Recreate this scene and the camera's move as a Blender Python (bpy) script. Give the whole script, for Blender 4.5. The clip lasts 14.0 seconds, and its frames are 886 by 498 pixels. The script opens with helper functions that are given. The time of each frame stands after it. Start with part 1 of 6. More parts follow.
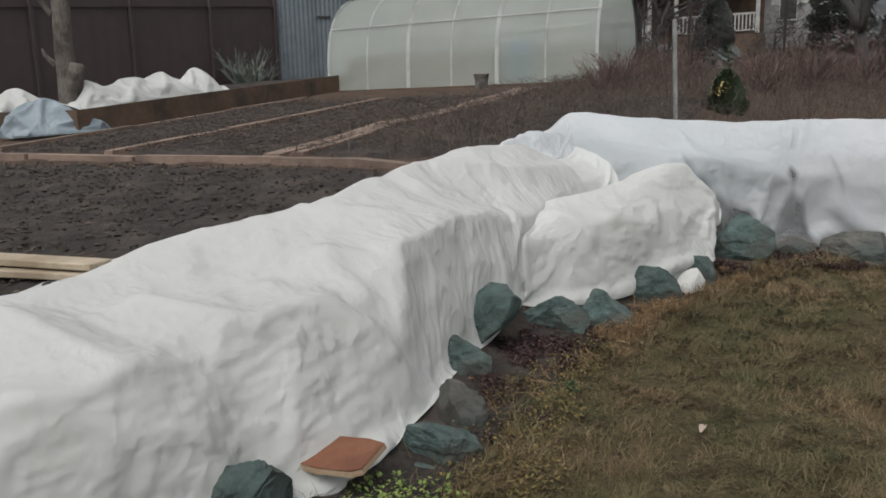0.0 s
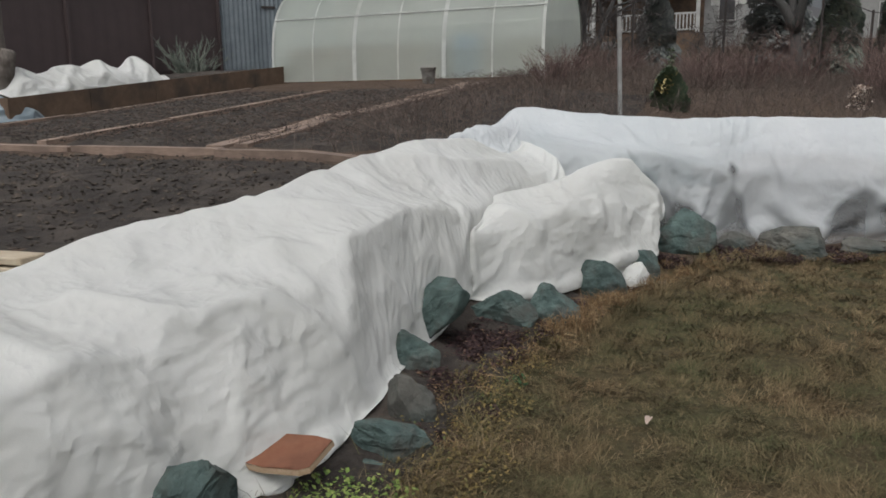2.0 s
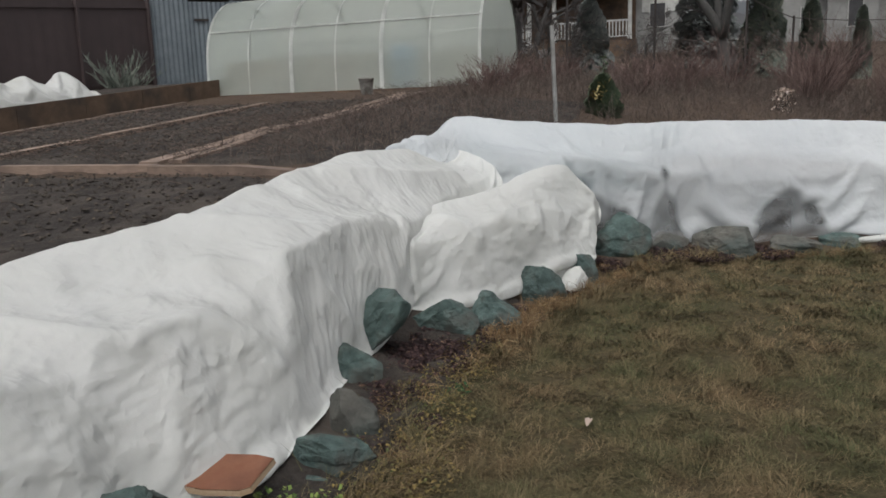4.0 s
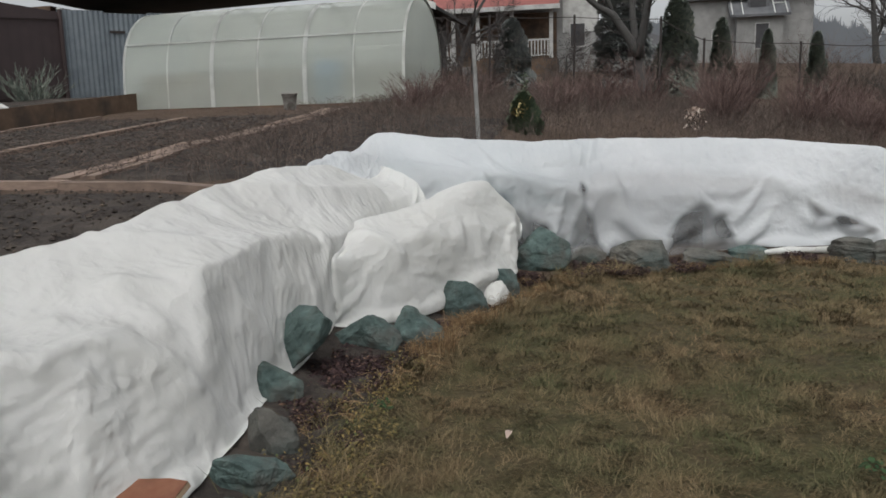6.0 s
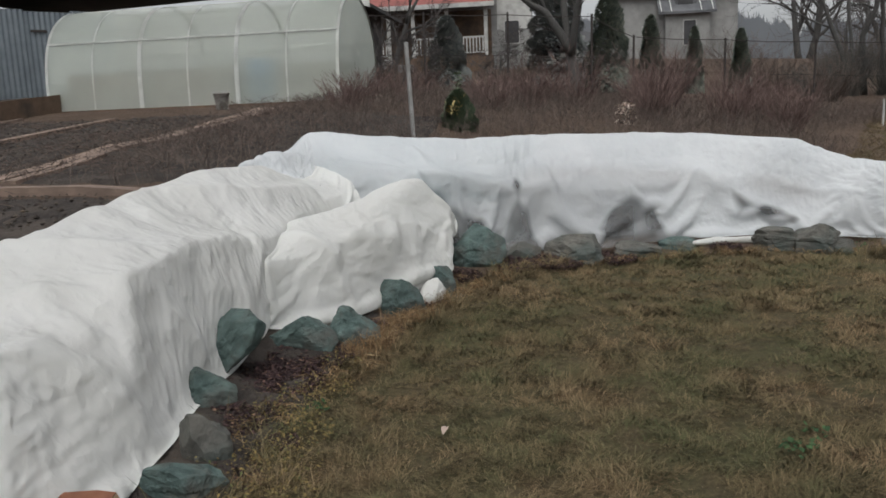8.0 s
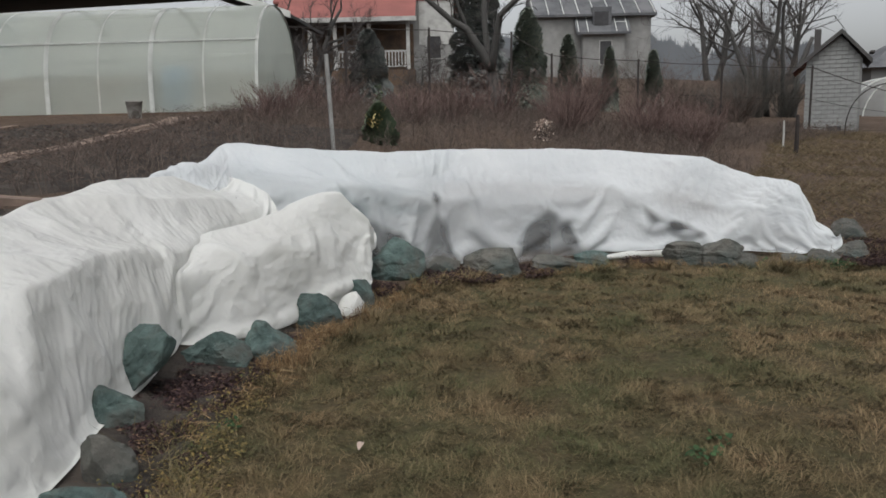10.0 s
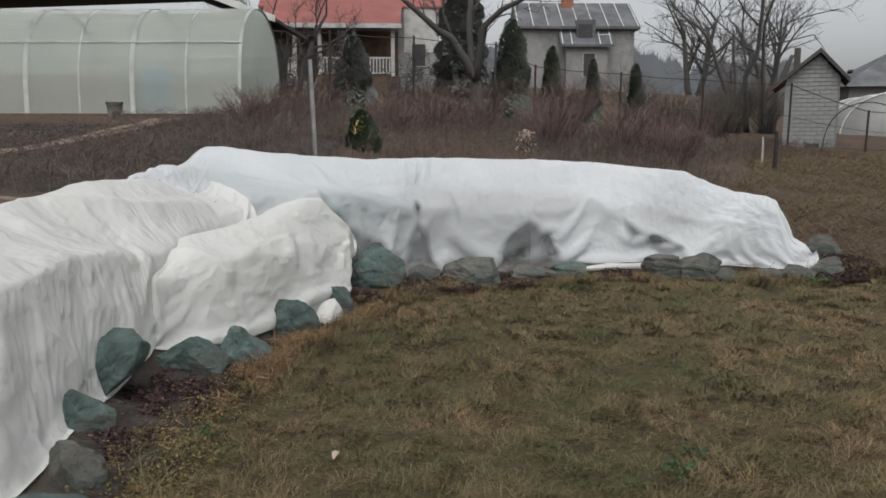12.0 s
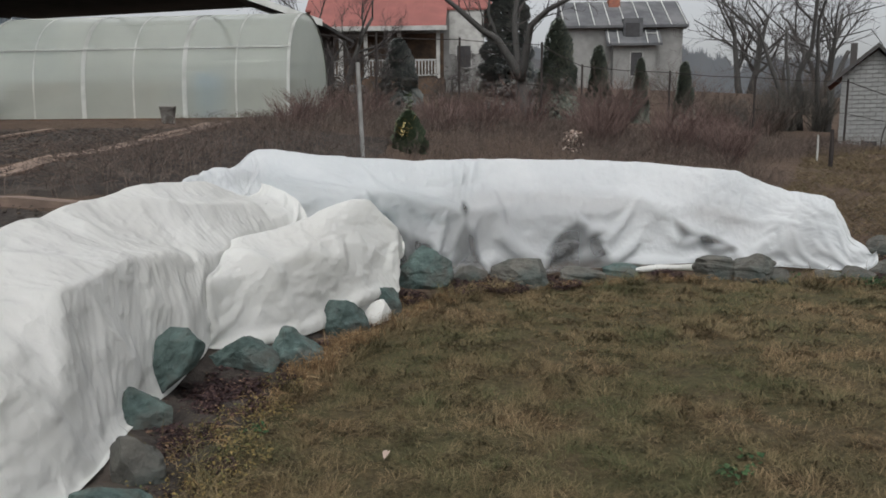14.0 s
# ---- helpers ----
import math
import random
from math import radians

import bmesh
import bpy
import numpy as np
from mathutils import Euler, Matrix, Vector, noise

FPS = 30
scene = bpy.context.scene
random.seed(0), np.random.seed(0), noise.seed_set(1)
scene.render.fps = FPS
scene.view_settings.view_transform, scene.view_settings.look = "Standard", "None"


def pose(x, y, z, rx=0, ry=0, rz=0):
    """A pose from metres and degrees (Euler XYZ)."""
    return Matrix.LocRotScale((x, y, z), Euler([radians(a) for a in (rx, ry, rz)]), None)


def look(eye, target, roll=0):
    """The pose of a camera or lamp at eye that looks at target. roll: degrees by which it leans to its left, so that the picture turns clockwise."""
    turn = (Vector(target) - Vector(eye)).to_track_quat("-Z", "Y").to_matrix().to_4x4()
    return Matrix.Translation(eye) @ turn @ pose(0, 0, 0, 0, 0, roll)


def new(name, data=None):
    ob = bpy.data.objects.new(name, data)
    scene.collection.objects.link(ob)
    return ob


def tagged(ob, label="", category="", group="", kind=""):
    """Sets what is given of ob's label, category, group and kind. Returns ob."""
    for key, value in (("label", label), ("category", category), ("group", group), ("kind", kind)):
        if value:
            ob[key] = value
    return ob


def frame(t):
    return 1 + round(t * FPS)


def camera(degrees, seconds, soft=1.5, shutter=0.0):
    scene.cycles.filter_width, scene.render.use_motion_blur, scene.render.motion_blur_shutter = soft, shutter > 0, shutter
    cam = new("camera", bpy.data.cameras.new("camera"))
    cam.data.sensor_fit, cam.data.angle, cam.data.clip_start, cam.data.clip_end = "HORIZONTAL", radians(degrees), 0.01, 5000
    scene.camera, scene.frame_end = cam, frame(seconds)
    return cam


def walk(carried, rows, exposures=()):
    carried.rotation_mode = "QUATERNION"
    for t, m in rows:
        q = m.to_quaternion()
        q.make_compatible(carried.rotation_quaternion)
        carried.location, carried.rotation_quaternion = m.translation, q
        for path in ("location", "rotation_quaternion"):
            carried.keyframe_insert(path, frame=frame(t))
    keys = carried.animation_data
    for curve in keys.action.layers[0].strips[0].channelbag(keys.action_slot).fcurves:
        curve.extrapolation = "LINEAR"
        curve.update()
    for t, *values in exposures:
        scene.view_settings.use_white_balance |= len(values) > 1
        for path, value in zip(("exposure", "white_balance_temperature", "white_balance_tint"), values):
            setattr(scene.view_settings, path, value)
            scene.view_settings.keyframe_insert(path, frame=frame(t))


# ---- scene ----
from mathutils import geometry

EXPO = 0.25
cam = camera(59.8, 14.0, 1.7)
PATH = [
    (0, -0.000, 0.000, 1.500, 0.00, -10.35, 1.52),
    (0.5, -0.014, 0.008, 1.496, 0.17, -10.30, 1.38),
    (1, -0.019, 0.011, 1.491, -0.04, -10.84, 1.30),
    (1.5, -0.020, 0.026, 1.492, -1.39, -10.85, 1.25),
    (2, -0.011, 0.033, 1.492, -4.06, -10.85, 0.74),
    (2.5, -0.004, 0.031, 1.494, -5.88, -10.57, 0.89),
    (5, 0.047, 0.004, 1.507, -10.78, -9.94, 1.92),
    (5.5, 0.055, -0.001, 1.506, -12.83, -9.52, 1.65),
    (6, 0.057, -0.012, 1.507, -13.66, -9.30, 1.52),
    (6.5, 0.069, -0.017, 1.506, -14.84, -9.35, 1.49),
    (7, 0.069, -0.015, 1.507, -15.32, -9.76, 1.79),
    (7.5, 0.081, -0.030, 1.508, -15.92, -9.56, 2.08),
    (8, 0.098, -0.038, 1.511, -18.05, -9.62, 2.23),
    (8.5, 0.113, -0.048, 1.513, -19.17, -9.25, 2.60),
    (9, 0.116, -0.046, 1.515, -20.83, -9.14, 2.32),
    (11.5, 0.136, -0.046, 1.507, -25.88, -8.35, 0.08),
    (12, 0.133, -0.037, 1.517, -25.38, -8.23, -0.21),
    (12.5, 0.129, -0.028, 1.510, -24.95, -8.13, 0.08),
    (13, 0.127, -0.026, 1.510, -24.27, -8.07, -0.00),
    (13.5, 0.116, -0.027, 1.513, -23.01, -8.05, 0.20),
    (14, 0.110, -0.028, 1.514, -22.01, -8.12, 0.31),
]
walk(cam, [(t, pose(x, y, z, 0, 0, yaw) @ pose(0, 0, 0, 90 + pitch, 0, 0) @ pose(0, 0, 0, 0, 0, -roll))
           for t, x, y, z, yaw, pitch, roll in PATH], [(0, EXPO), (6, EXPO + .01), (9, EXPO + .05), (11.5, EXPO + .10), (14, EXPO + .08)])

# ---- light: a grey, overcast early-spring day ----
world = bpy.data.worlds.new("overcast_sky")
scene.world = world
world.use_nodes = True
wn, wl = world.node_tree.nodes, world.node_tree.links
sky = wn.new("ShaderNodeTexSky")
sky.sky_type = "NISHITA"
sky.sun_disc = False
sky.sun_elevation, sky.sun_rotation = radians(62), radians(206)
sky.air_density, sky.dust_density, sky.ozone_density = 1.0, 5.0, 1.0
grey = wn.new("ShaderNodeHueSaturation")
grey.inputs["Saturation"].default_value = 0.22
wl.new(sky.outputs[0], grey.inputs["Color"])
wl.new(grey.outputs[0], wn["Background"].inputs["Color"])
wn["Background"].inputs["Strength"].default_value = 0.14
sun = new("sun", bpy.data.lights.new("sun", "SUN"))
sun.data.energy, sun.data.angle, sun.data.color = 0.72, radians(70), (0.95, 0.99, 1.0)
SUN_AZ, SUN_EL = radians(206), radians(60)
sun.matrix_world = look((math.sin(SUN_AZ) * 40, math.cos(SUN_AZ) * 40, 40 * math.tan(SUN_EL)), (0, 0, 0))


# ---- materials ----
def material(name, rough=0.8, metal=0.0, spec=0.3):
    m = bpy.data.materials.new(name)
    m.use_nodes = True
    b = m.node_tree.nodes["Principled BSDF"]
    b.inputs["Roughness"].default_value, b.inputs["Metallic"].default_value = rough, metal
    b.inputs["Specular IOR Level"].default_value = spec
    return m, m.node_tree.nodes, m.node_tree.links, b


def noise_node(n, l, scale, detail=6.0, rough=0.6, coord="Object", stretch=None):
    tc = n.new("ShaderNodeTexCoord")
    tex = n.new("ShaderNodeTexNoise")
    tex.inputs["Scale"].default_value, tex.inputs["Detail"].default_value, tex.inputs["Roughness"].default_value = scale, detail, rough
    src = tc.outputs[coord]
    if stretch:
        mp = n.new("ShaderNodeMapping")
        mp.inputs["Scale"].default_value = stretch
        l.new(src, mp.inputs["Vector"])
        src = mp.outputs[0]
    l.new(src, tex.inputs["Vector"])
    return tex.outputs["Fac"]


def ramp(n, l, fac, stops):
    r = n.new("ShaderNodeValToRGB")
    e = r.color_ramp.elements
    e[0].position, e[0].color = stops[0][0], (*stops[0][1], 1)
    e[1].position, e[1].color = stops[-1][0], (*stops[-1][1], 1)
    for p, c in stops[1:-1]:
        e.new(p).color = (*c, 1)
    l.new(fac, r.inputs["Fac"])
    return r.outputs["Color"]


def blend(n, l, a, b, fac, kind="MIX"):
    x = n.new("ShaderNodeMix")
    x.data_type, x.blend_type = "RGBA", kind
    for socket, value in ((x.inputs[6], a), (x.inputs[7], b), (x.inputs[0], fac)):
        if isinstance(value, (tuple, float, int)):
            socket.default_value = (*value, 1) if isinstance(value, tuple) else value
        else:
            l.new(value, socket)
    return x.outputs[2]


def bump(n, l, b, height, strength=0.4, dist=0.02):
    k = n.new("ShaderNodeBump")
    k.inputs["Strength"].default_value, k.inputs["Distance"].default_value = strength, dist
    l.new(height, k.inputs["Height"])
    l.new(k.outputs[0], b.inputs["Normal"])


def mottled(name, c1, c2, scale, rough=0.8, stains=None, stain_scale=1.5, relief=0.4, dist=0.01, metal=0.0, spec=0.3,
            stretch=None, coord="Object", random_hue=0.0):
    """Two colours in a fine grain, a larger stain over them, and relief from the grain."""
    m, n, l, b = material(name, rough, metal, spec)
    f = noise_node(n, l, scale, 8, 0.65, coord, stretch)
    col = ramp(n, l, f, [(0.3, c1), (0.7, c2)])
    if stains:
        g = noise_node(n, l, stain_scale, 4, 0.55, coord)
        mask = ramp(n, l, g, [(0.45, (0, 0, 0)), (0.65, (1, 1, 1))])
        col = blend(n, l, col, stains, mask)
    if random_hue:
        info = n.new("ShaderNodeObjectInfo")
        dark = ramp(n, l, info.outputs["Random"], [(0.0, (1 - random_hue,) * 3), (1.0, (1 + random_hue,) * 3)])
        col = blend(n, l, col, dark, 1.0, "MULTIPLY")
    l.new(col, b.inputs["Base Color"])
    if relief:
        bump(n, l, b, f, relief, dist)
    return m


def fabric(name, colour, stain, through_light, see_through, weave=420.0):
    """Thin spunbond: a soft diffuse sheet that lets light through and, where thin, shows what lies under it."""
    m, n, l, b = material(name, 0.75, 0.0, 0.25)
    out = n["Material Output"]
    f = noise_node(n, l, weave, 3, 0.6)
    g = noise_node(n, l, 1.7, 5, 0.6)
    col = ramp(n, l, g, [(0.35, stain), (0.62, colour)])
    col = blend(n, l, col, ramp(n, l, f, [(0.3, (0.93, 0.93, 0.93)), (0.7, (1, 1, 1))]), 1.0, "MULTIPLY")
    l.new(col, b.inputs["Base Color"])
    # crisp crumples: flat facets that meet in sharp lines, at three sizes, fading in and out over the sheet
    tc = n.new("ShaderNodeTexCoord")
    warp = n.new("ShaderNodeTexNoise")
    warp.inputs["Scale"].default_value, warp.inputs["Detail"].default_value = 3.0, 3.0
    l.new(tc.outputs["Object"], warp.inputs["Vector"])
    move = n.new("ShaderNodeVectorMath")
    move.operation = "MULTIPLY_ADD"
    move.inputs[1].default_value = (0.22, 0.22, 0.22)
    l.new(warp.outputs["Color"], move.inputs[0])
    l.new(tc.outputs["Object"], move.inputs[2])
    height = None
    for size, amount, turn in ((3.6, 0.9, 31), (9.0, 0.46, 64), (22.0, 0.15, 12)):
        mp = n.new("ShaderNodeMapping")
        mp.inputs["Rotation"].default_value = (radians(turn), radians(turn * 1.7), radians(turn * .6))
        mp.inputs["Scale"].default_value = (1.0, 1.0, 0.85)
        l.new(move.outputs[0], mp.inputs["Vector"])
        vor = n.new("ShaderNodeTexVoronoi")
        vor.distance = "MANHATTAN"
        vor.inputs["Scale"].default_value = size
        l.new(mp.outputs[0], vor.inputs["Vector"])
        patch = ramp(n, l, noise_node(n, l, size * .45, 2, 0.5), [(0.38, (0, 0, 0)), (0.6, (1, 1, 1))])
        term = n.new("ShaderNodeMath")
        term.operation = "MULTIPLY"
        l.new(vor.outputs["Distance"], term.inputs[0])
        l.new(patch, term.inputs[1])
        add = n.new("ShaderNodeMath")
        add.operation = "MULTIPLY_ADD"
        add.inputs[1].default_value, add.inputs[2].default_value = amount, 0.0
        l.new(term.outputs[0], add.inputs[0])
        if height is not None:
            l.new(height, add.inputs[2])
        height = add.outputs[0]
    bump(n, l, b, height, 0.85, 0.028)
    t = n.new("ShaderNodeBsdfTranslucent")
    l.new(col, t.inputs["Color"])
    mix = n.new("ShaderNodeMixShader")
    mix.inputs[0].default_value = through_light
    l.new(b.outputs[0], mix.inputs[1])
    l.new(t.outputs[0], mix.inputs[2])
    clear = n.new("ShaderNodeBsdfTransparent")
    mix2 = n.new("ShaderNodeMixShader")
    at = n.new("ShaderNodeAttribute")
    at.attribute_name = "thin"
    see = n.new("ShaderNodeMath")
    see.operation = "MULTIPLY_ADD"
    see.inputs[1].default_value, see.inputs[2].default_value = 0.82, see_through
    l.new(at.outputs["Fac"], see.inputs[0])
    l.new(see.outputs[0], mix2.inputs[0])
    l.new(mix.outputs[0], mix2.inputs[1])
    l.new(clear.outputs[0], mix2.inputs[2])
    l.new(mix2.outputs[0], out.inputs["Surface"])
    return m


M_COVER = fabric("white_spunbond", (0.80, 0.805, 0.78), (0.74, 0.742, 0.71), 0.46, 0.03)
M_FILM = fabric("thin_bluish_spunbond", (0.76, 0.785, 0.795), (0.69, 0.72, 0.735), 0.42, 0.06)
M_ROCK = mottled("green_stone", (0.026, 0.042, 0.039), (0.11, 0.158, 0.147), 8, 0.85, (0.06, 0.062, 0.055), 5.0, 1.0, 0.05, random_hue=0.22)
M_GREYROCK = mottled("grey_brown_stone", (0.055, 0.055, 0.05), (0.12, 0.115, 0.10), 11, 0.9, (0.05, 0.06, 0.055), 3.0, 0.8, 0.03, random_hue=0.15)
M_TERRACOTTA = mottled("terracotta", (0.29, 0.125, 0.075), (0.37, 0.175, 0.11), 14, 0.8, (0.24, 0.11, 0.07), 6.0, 0.2, 0.004)
M_TILE_EDGE = mottled("broken_clay_edge", (0.30, 0.2, 0.12), (0.42, 0.32, 0.22), 60, 0.95, None, 1, 0.7, 0.01)
M_SOIL = mottled("garden_soil", (0.018, 0.015, 0.013), (0.05, 0.041, 0.035), 22, 0.95, (0.066, 0.054, 0.045), 3.0, 0.9, 0.05)
M_BOARD = mottled("weathered_board", (0.16, 0.115, 0.09), (0.25, 0.183, 0.145), 5, 0.85, (0.13, 0.096, 0.077), 3.0, 0.4, 0.006, stretch=(2, 2, 14), random_hue=0.15)
M_PLANK = mottled("pale_plank", (0.28, 0.225, 0.16), (0.42, 0.36, 0.27), 6, 0.8, (0.24, 0.19, 0.13), 3.0, 0.3, 0.004, stretch=(2, 14, 14))
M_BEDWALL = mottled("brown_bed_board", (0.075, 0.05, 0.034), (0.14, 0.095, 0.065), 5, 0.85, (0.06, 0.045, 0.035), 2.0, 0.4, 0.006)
M_WHITEFRAME = mottled("white_profile", (0.47, 0.485, 0.465), (0.56, 0.575, 0.55), 6, 0.5, (0.38, 0.39, 0.365), 2.0, 0.05, 0.002)
M_BROWNFENCE = mottled("brown_sheet_fence", (0.060, 0.044, 0.044), (0.075, 0.055, 0.054), 3, 0.6, (0.060, 0.045, 0.045), 0.8, 0.05, 0.002)
M_BLUEFENCE = mottled("pale_blue_corrugated", (0.125, 0.148, 0.165), (0.17, 0.195, 0.212), 4, 0.5, (0.105, 0.125, 0.14), 1.2, 0.05, 0.002, metal=0.2)
M_BARK = mottled("bark", (0.045, 0.044, 0.043), (0.085, 0.081, 0.077), 12, 0.95, (0.06, 0.06, 0.056), 3.0, 0.9, 0.02, stretch=(2.5, 2.5, 0.6))
M_PALEBARK = mottled("bare_dead_wood", (0.085, 0.072, 0.062), (0.19, 0.168, 0.148), 14, 0.9, (0.06, 0.048, 0.04), 4.0, 0.9, 0.02, stretch=(3, 3, 0.6))
M_TWIG = mottled("dark_twig", (0.045, 0.04, 0.039), (0.08, 0.07, 0.066), 8, 0.9, None, 1, 0, 0)
M_WHITEWALL = mottled("white_plaster", (0.205, 0.205, 0.20), (0.265, 0.265, 0.255), 3, 0.9, (0.17, 0.17, 0.165), 0.7, 0.2, 0.01)
M_REDROOF = mottled("red_roof_sheet", (0.19, 0.066, 0.057), (0.25, 0.09, 0.077), 2, 0.6, (0.19, 0.068, 0.058), 0.7, 0.1, 0.005)
M_GREYROOF = mottled("grey_roof_sheet", (0.055, 0.057, 0.062), (0.10, 0.104, 0.11), 1.5, 0.7, (0.13, 0.13, 0.135), 0.6, 0.2, 0.01)
M_DARKROOF = mottled("dark_roof", (0.05, 0.048, 0.047), (0.085, 0.08, 0.077), 2, 0.8, (0.04, 0.045, 0.04), 0.7, 0.2, 0.01)
M_BRICKWHITE = mottled("white_silicate_brick", (0.205, 0.21, 0.206), (0.265, 0.27, 0.265), 10, 0.9, (0.22, 0.225, 0.212), 2.0, 0.3, 0.005, random_hue=0.06)
M_MORTAR = mottled("grey_mortar", (0.16, 0.162, 0.158), (0.2, 0.202, 0.197), 20, 0.95, None, 1, 0.4, 0.005)
M_IRON = mottled("rusty_iron", (0.02, 0.018, 0.018), (0.045, 0.036, 0.032), 14, 0.8, None, 1, 0.2, 0.004)
# Shade inside openings and rooms as a flat colour, lifted for distance haze.
M_DARK = mottled("painted_dark_inside", (0.035, 0.035, 0.037), (0.055, 0.055, 0.058), 3, 0.75, None, 1, 0, 0)
M_REDBRICK = mottled("red_brick", (0.24, 0.09, 0.06), (0.34, 0.14, 0.095), 8, 0.9, (0.2, 0.1, 0.08), 2.0, 0.3, 0.01)
M_WHITEPAINT = mottled("white_paint", (0.36, 0.36, 0.345), (0.44, 0.44, 0.42), 5, 0.6, (0.28, 0.28, 0.265), 2.0, 0.05, 0.002)
M_POST = mottled("weathered_white_post", (0.20, 0.20, 0.195), (0.31, 0.31, 0.30), 9, 0.8, (0.16, 0.155, 0.145), 4.0, 0.3, 0.004, stretch=(3, 3, 0.5))
M_BLUEBARREL = mottled("blue_plastic", (0.006, 0.060, 0.125), (0.012, 0.085, 0.165), 4, 0.4, None, 1, 0, 0)
M_INNER = mottled("pale_blue_plastic", (0.13, 0.19, 0.20), (0.22, 0.30, 0.31), 3, 0.5, (0.05, 0.055, 0.05), 2.2, 0.3, 0.02)
M_TARP = fabric("pale_blue_tarp", (0.36, 0.42, 0.45), (0.22, 0.27, 0.30), 0.25, 0.04)


# ---- building helpers ----
def mesh_of(bm, mat, smooth=False):
    me = bpy.data.meshes.new("part")
    bmesh.ops.recalc_face_normals(bm, faces=bm.faces[:])
    bm.to_mesh(me)
    bm.free()
    for m in (mat if isinstance(mat, (list, tuple)) else (mat,)):
        me.materials.append(m)
    if smooth:
        me.polygons.foreach_set("use_smooth", [True] * len(me.polygons))
    return me


def part(name, bm, mat, parent=None, label="", smooth=False):
    ob = new(name, mesh_of(bm, mat, smooth))
    ob.parent = parent
    if label:
        ob["label"] = label
    return ob


def thing(name, label, category, at=(0, 0, 0), turn=0.0, group="", kind=""):
    ob = tagged(new(name), label, category, group, kind)
    ob.matrix_world = pose(*at, 0, 0, turn)
    return ob


def add_box(bm, x0, x1, y0, y1, z0, z1, bevel=0.0, m=None):
    r = bmesh.ops.create_cube(bm, size=1.0)
    bmesh.ops.transform(bm, verts=r["verts"], matrix=Matrix.LocRotScale(((x0 + x1) / 2, (y0 + y1) / 2, (z0 + z1) / 2), None, (x1 - x0, y1 - y0, z1 - z0)))
    if bevel:
        edges = list({e for v in r["verts"] for e in v.link_edges})
        made = bmesh.ops.bevel(bm, geom=edges, offset=bevel, segments=1, affect="EDGES")
        verts = list({v for f in made["faces"] for v in f.verts} | {v for v in r["verts"] if v.is_valid})
    else:
        verts = r["verts"]
    if m is not None:
        bmesh.ops.transform(bm, verts=verts, matrix=m)


def box(x0, x1, y0, y1, z0, z1, bevel=0.0, m=None):
    bm = bmesh.new()
    add_box(bm, x0, x1, y0, y1, z0, z1, bevel, m)
    return bm


def add_tube(bm, pts, radii, sides=6, cap=True):
    """A tapered tube along points."""
    pts = [Vector(p) for p in pts]
    if not isinstance(radii, (list, tuple)):
        radii = [radii] * len(pts)
    rings = []
    ref = None
    for i, p in enumerate(pts):
        d = (pts[min(i + 1, len(pts) - 1)] - pts[max(i - 1, 0)]).normalized()
        if ref is None:
            ref = d.orthogonal().normalized()
        a = (ref - d * ref.dot(d)).normalized()
        ref = a
        b = d.cross(a)
        rings.append([bm.verts.new(p + (a * math.cos(2 * math.pi * k / sides) + b * math.sin(2 * math.pi * k / sides)) * radii[i]) for k in range(sides)])
    for r, s in zip(rings, rings[1:]):
        for k in range(sides):
            bm.faces.new((r[k], r[(k + 1) % sides], s[(k + 1) % sides], s[k]))
    if cap:
        bm.faces.new(rings[0][::-1])
        bm.faces.new(rings[-1])


def tube(pts, radii, sides=6):
    bm = bmesh.new()
    add_tube(bm, pts, radii, sides)
    return bm


def prism(outline, y0, y1):
    """A closed outline in x and z, drawn from y0 to y1."""
    bm = bmesh.new()
    a = [bm.verts.new((x, y0, z)) for x, z in outline]
    b = [bm.verts.new((x, y1, z)) for x, z in outline]
    bm.faces.new(a)
    bm.faces.new(b[::-1])
    for i in range(len(a)):
        j = (i + 1) % len(a)
        bm.faces.new((a[i], a[j], b[j], b[i]))
    return bm


def raw(name, verts, faces, mat, parent=None, label="", smooth=False):
    me = bpy.data.meshes.new("part")
    me.from_pydata(verts, [], faces)
    for m in (mat if isinstance(mat, (list, tuple)) else (mat,)):
        me.materials.append(m)
    if smooth:
        me.polygons.foreach_set("use_smooth", [True] * len(me.polygons))
    ob = new(name, me)
    ob.parent = parent
    if label:
        ob["label"] = label
    return ob


# ---- the lie of the land: lawn below, terraced garden above, rising to the houses ----
GH = Vector((-2.398, 17.331, 1.914))      # the greenhouse's far front corner
GH_TURN = -27.43
GA = Vector((math.cos(radians(GH_TURN)), math.sin(radians(GH_TURN)), 0))
GN = Vector((-GA.y, GA.x, 0))
LEVELS = [
    (0, -3, 0), (-5, -4, 0), (6, -4, 0), (0, 1.5, .045), (3, 2.5, .075), (6, 2.5, .08), (2.5, 5.4, .165), (-.5, 2.7, .08), (5, 5.6, .17),
    (7, 4.8, .15), (-1.5, .8, .03), (9.5, 5, .4), (-2.26, 4.19, .75), (-1.2, 5.5, .92), (-3.8, 8.38, 1.05), (-6, 9.9, 1.08), (-2.4, 17.3, 1.9),
]
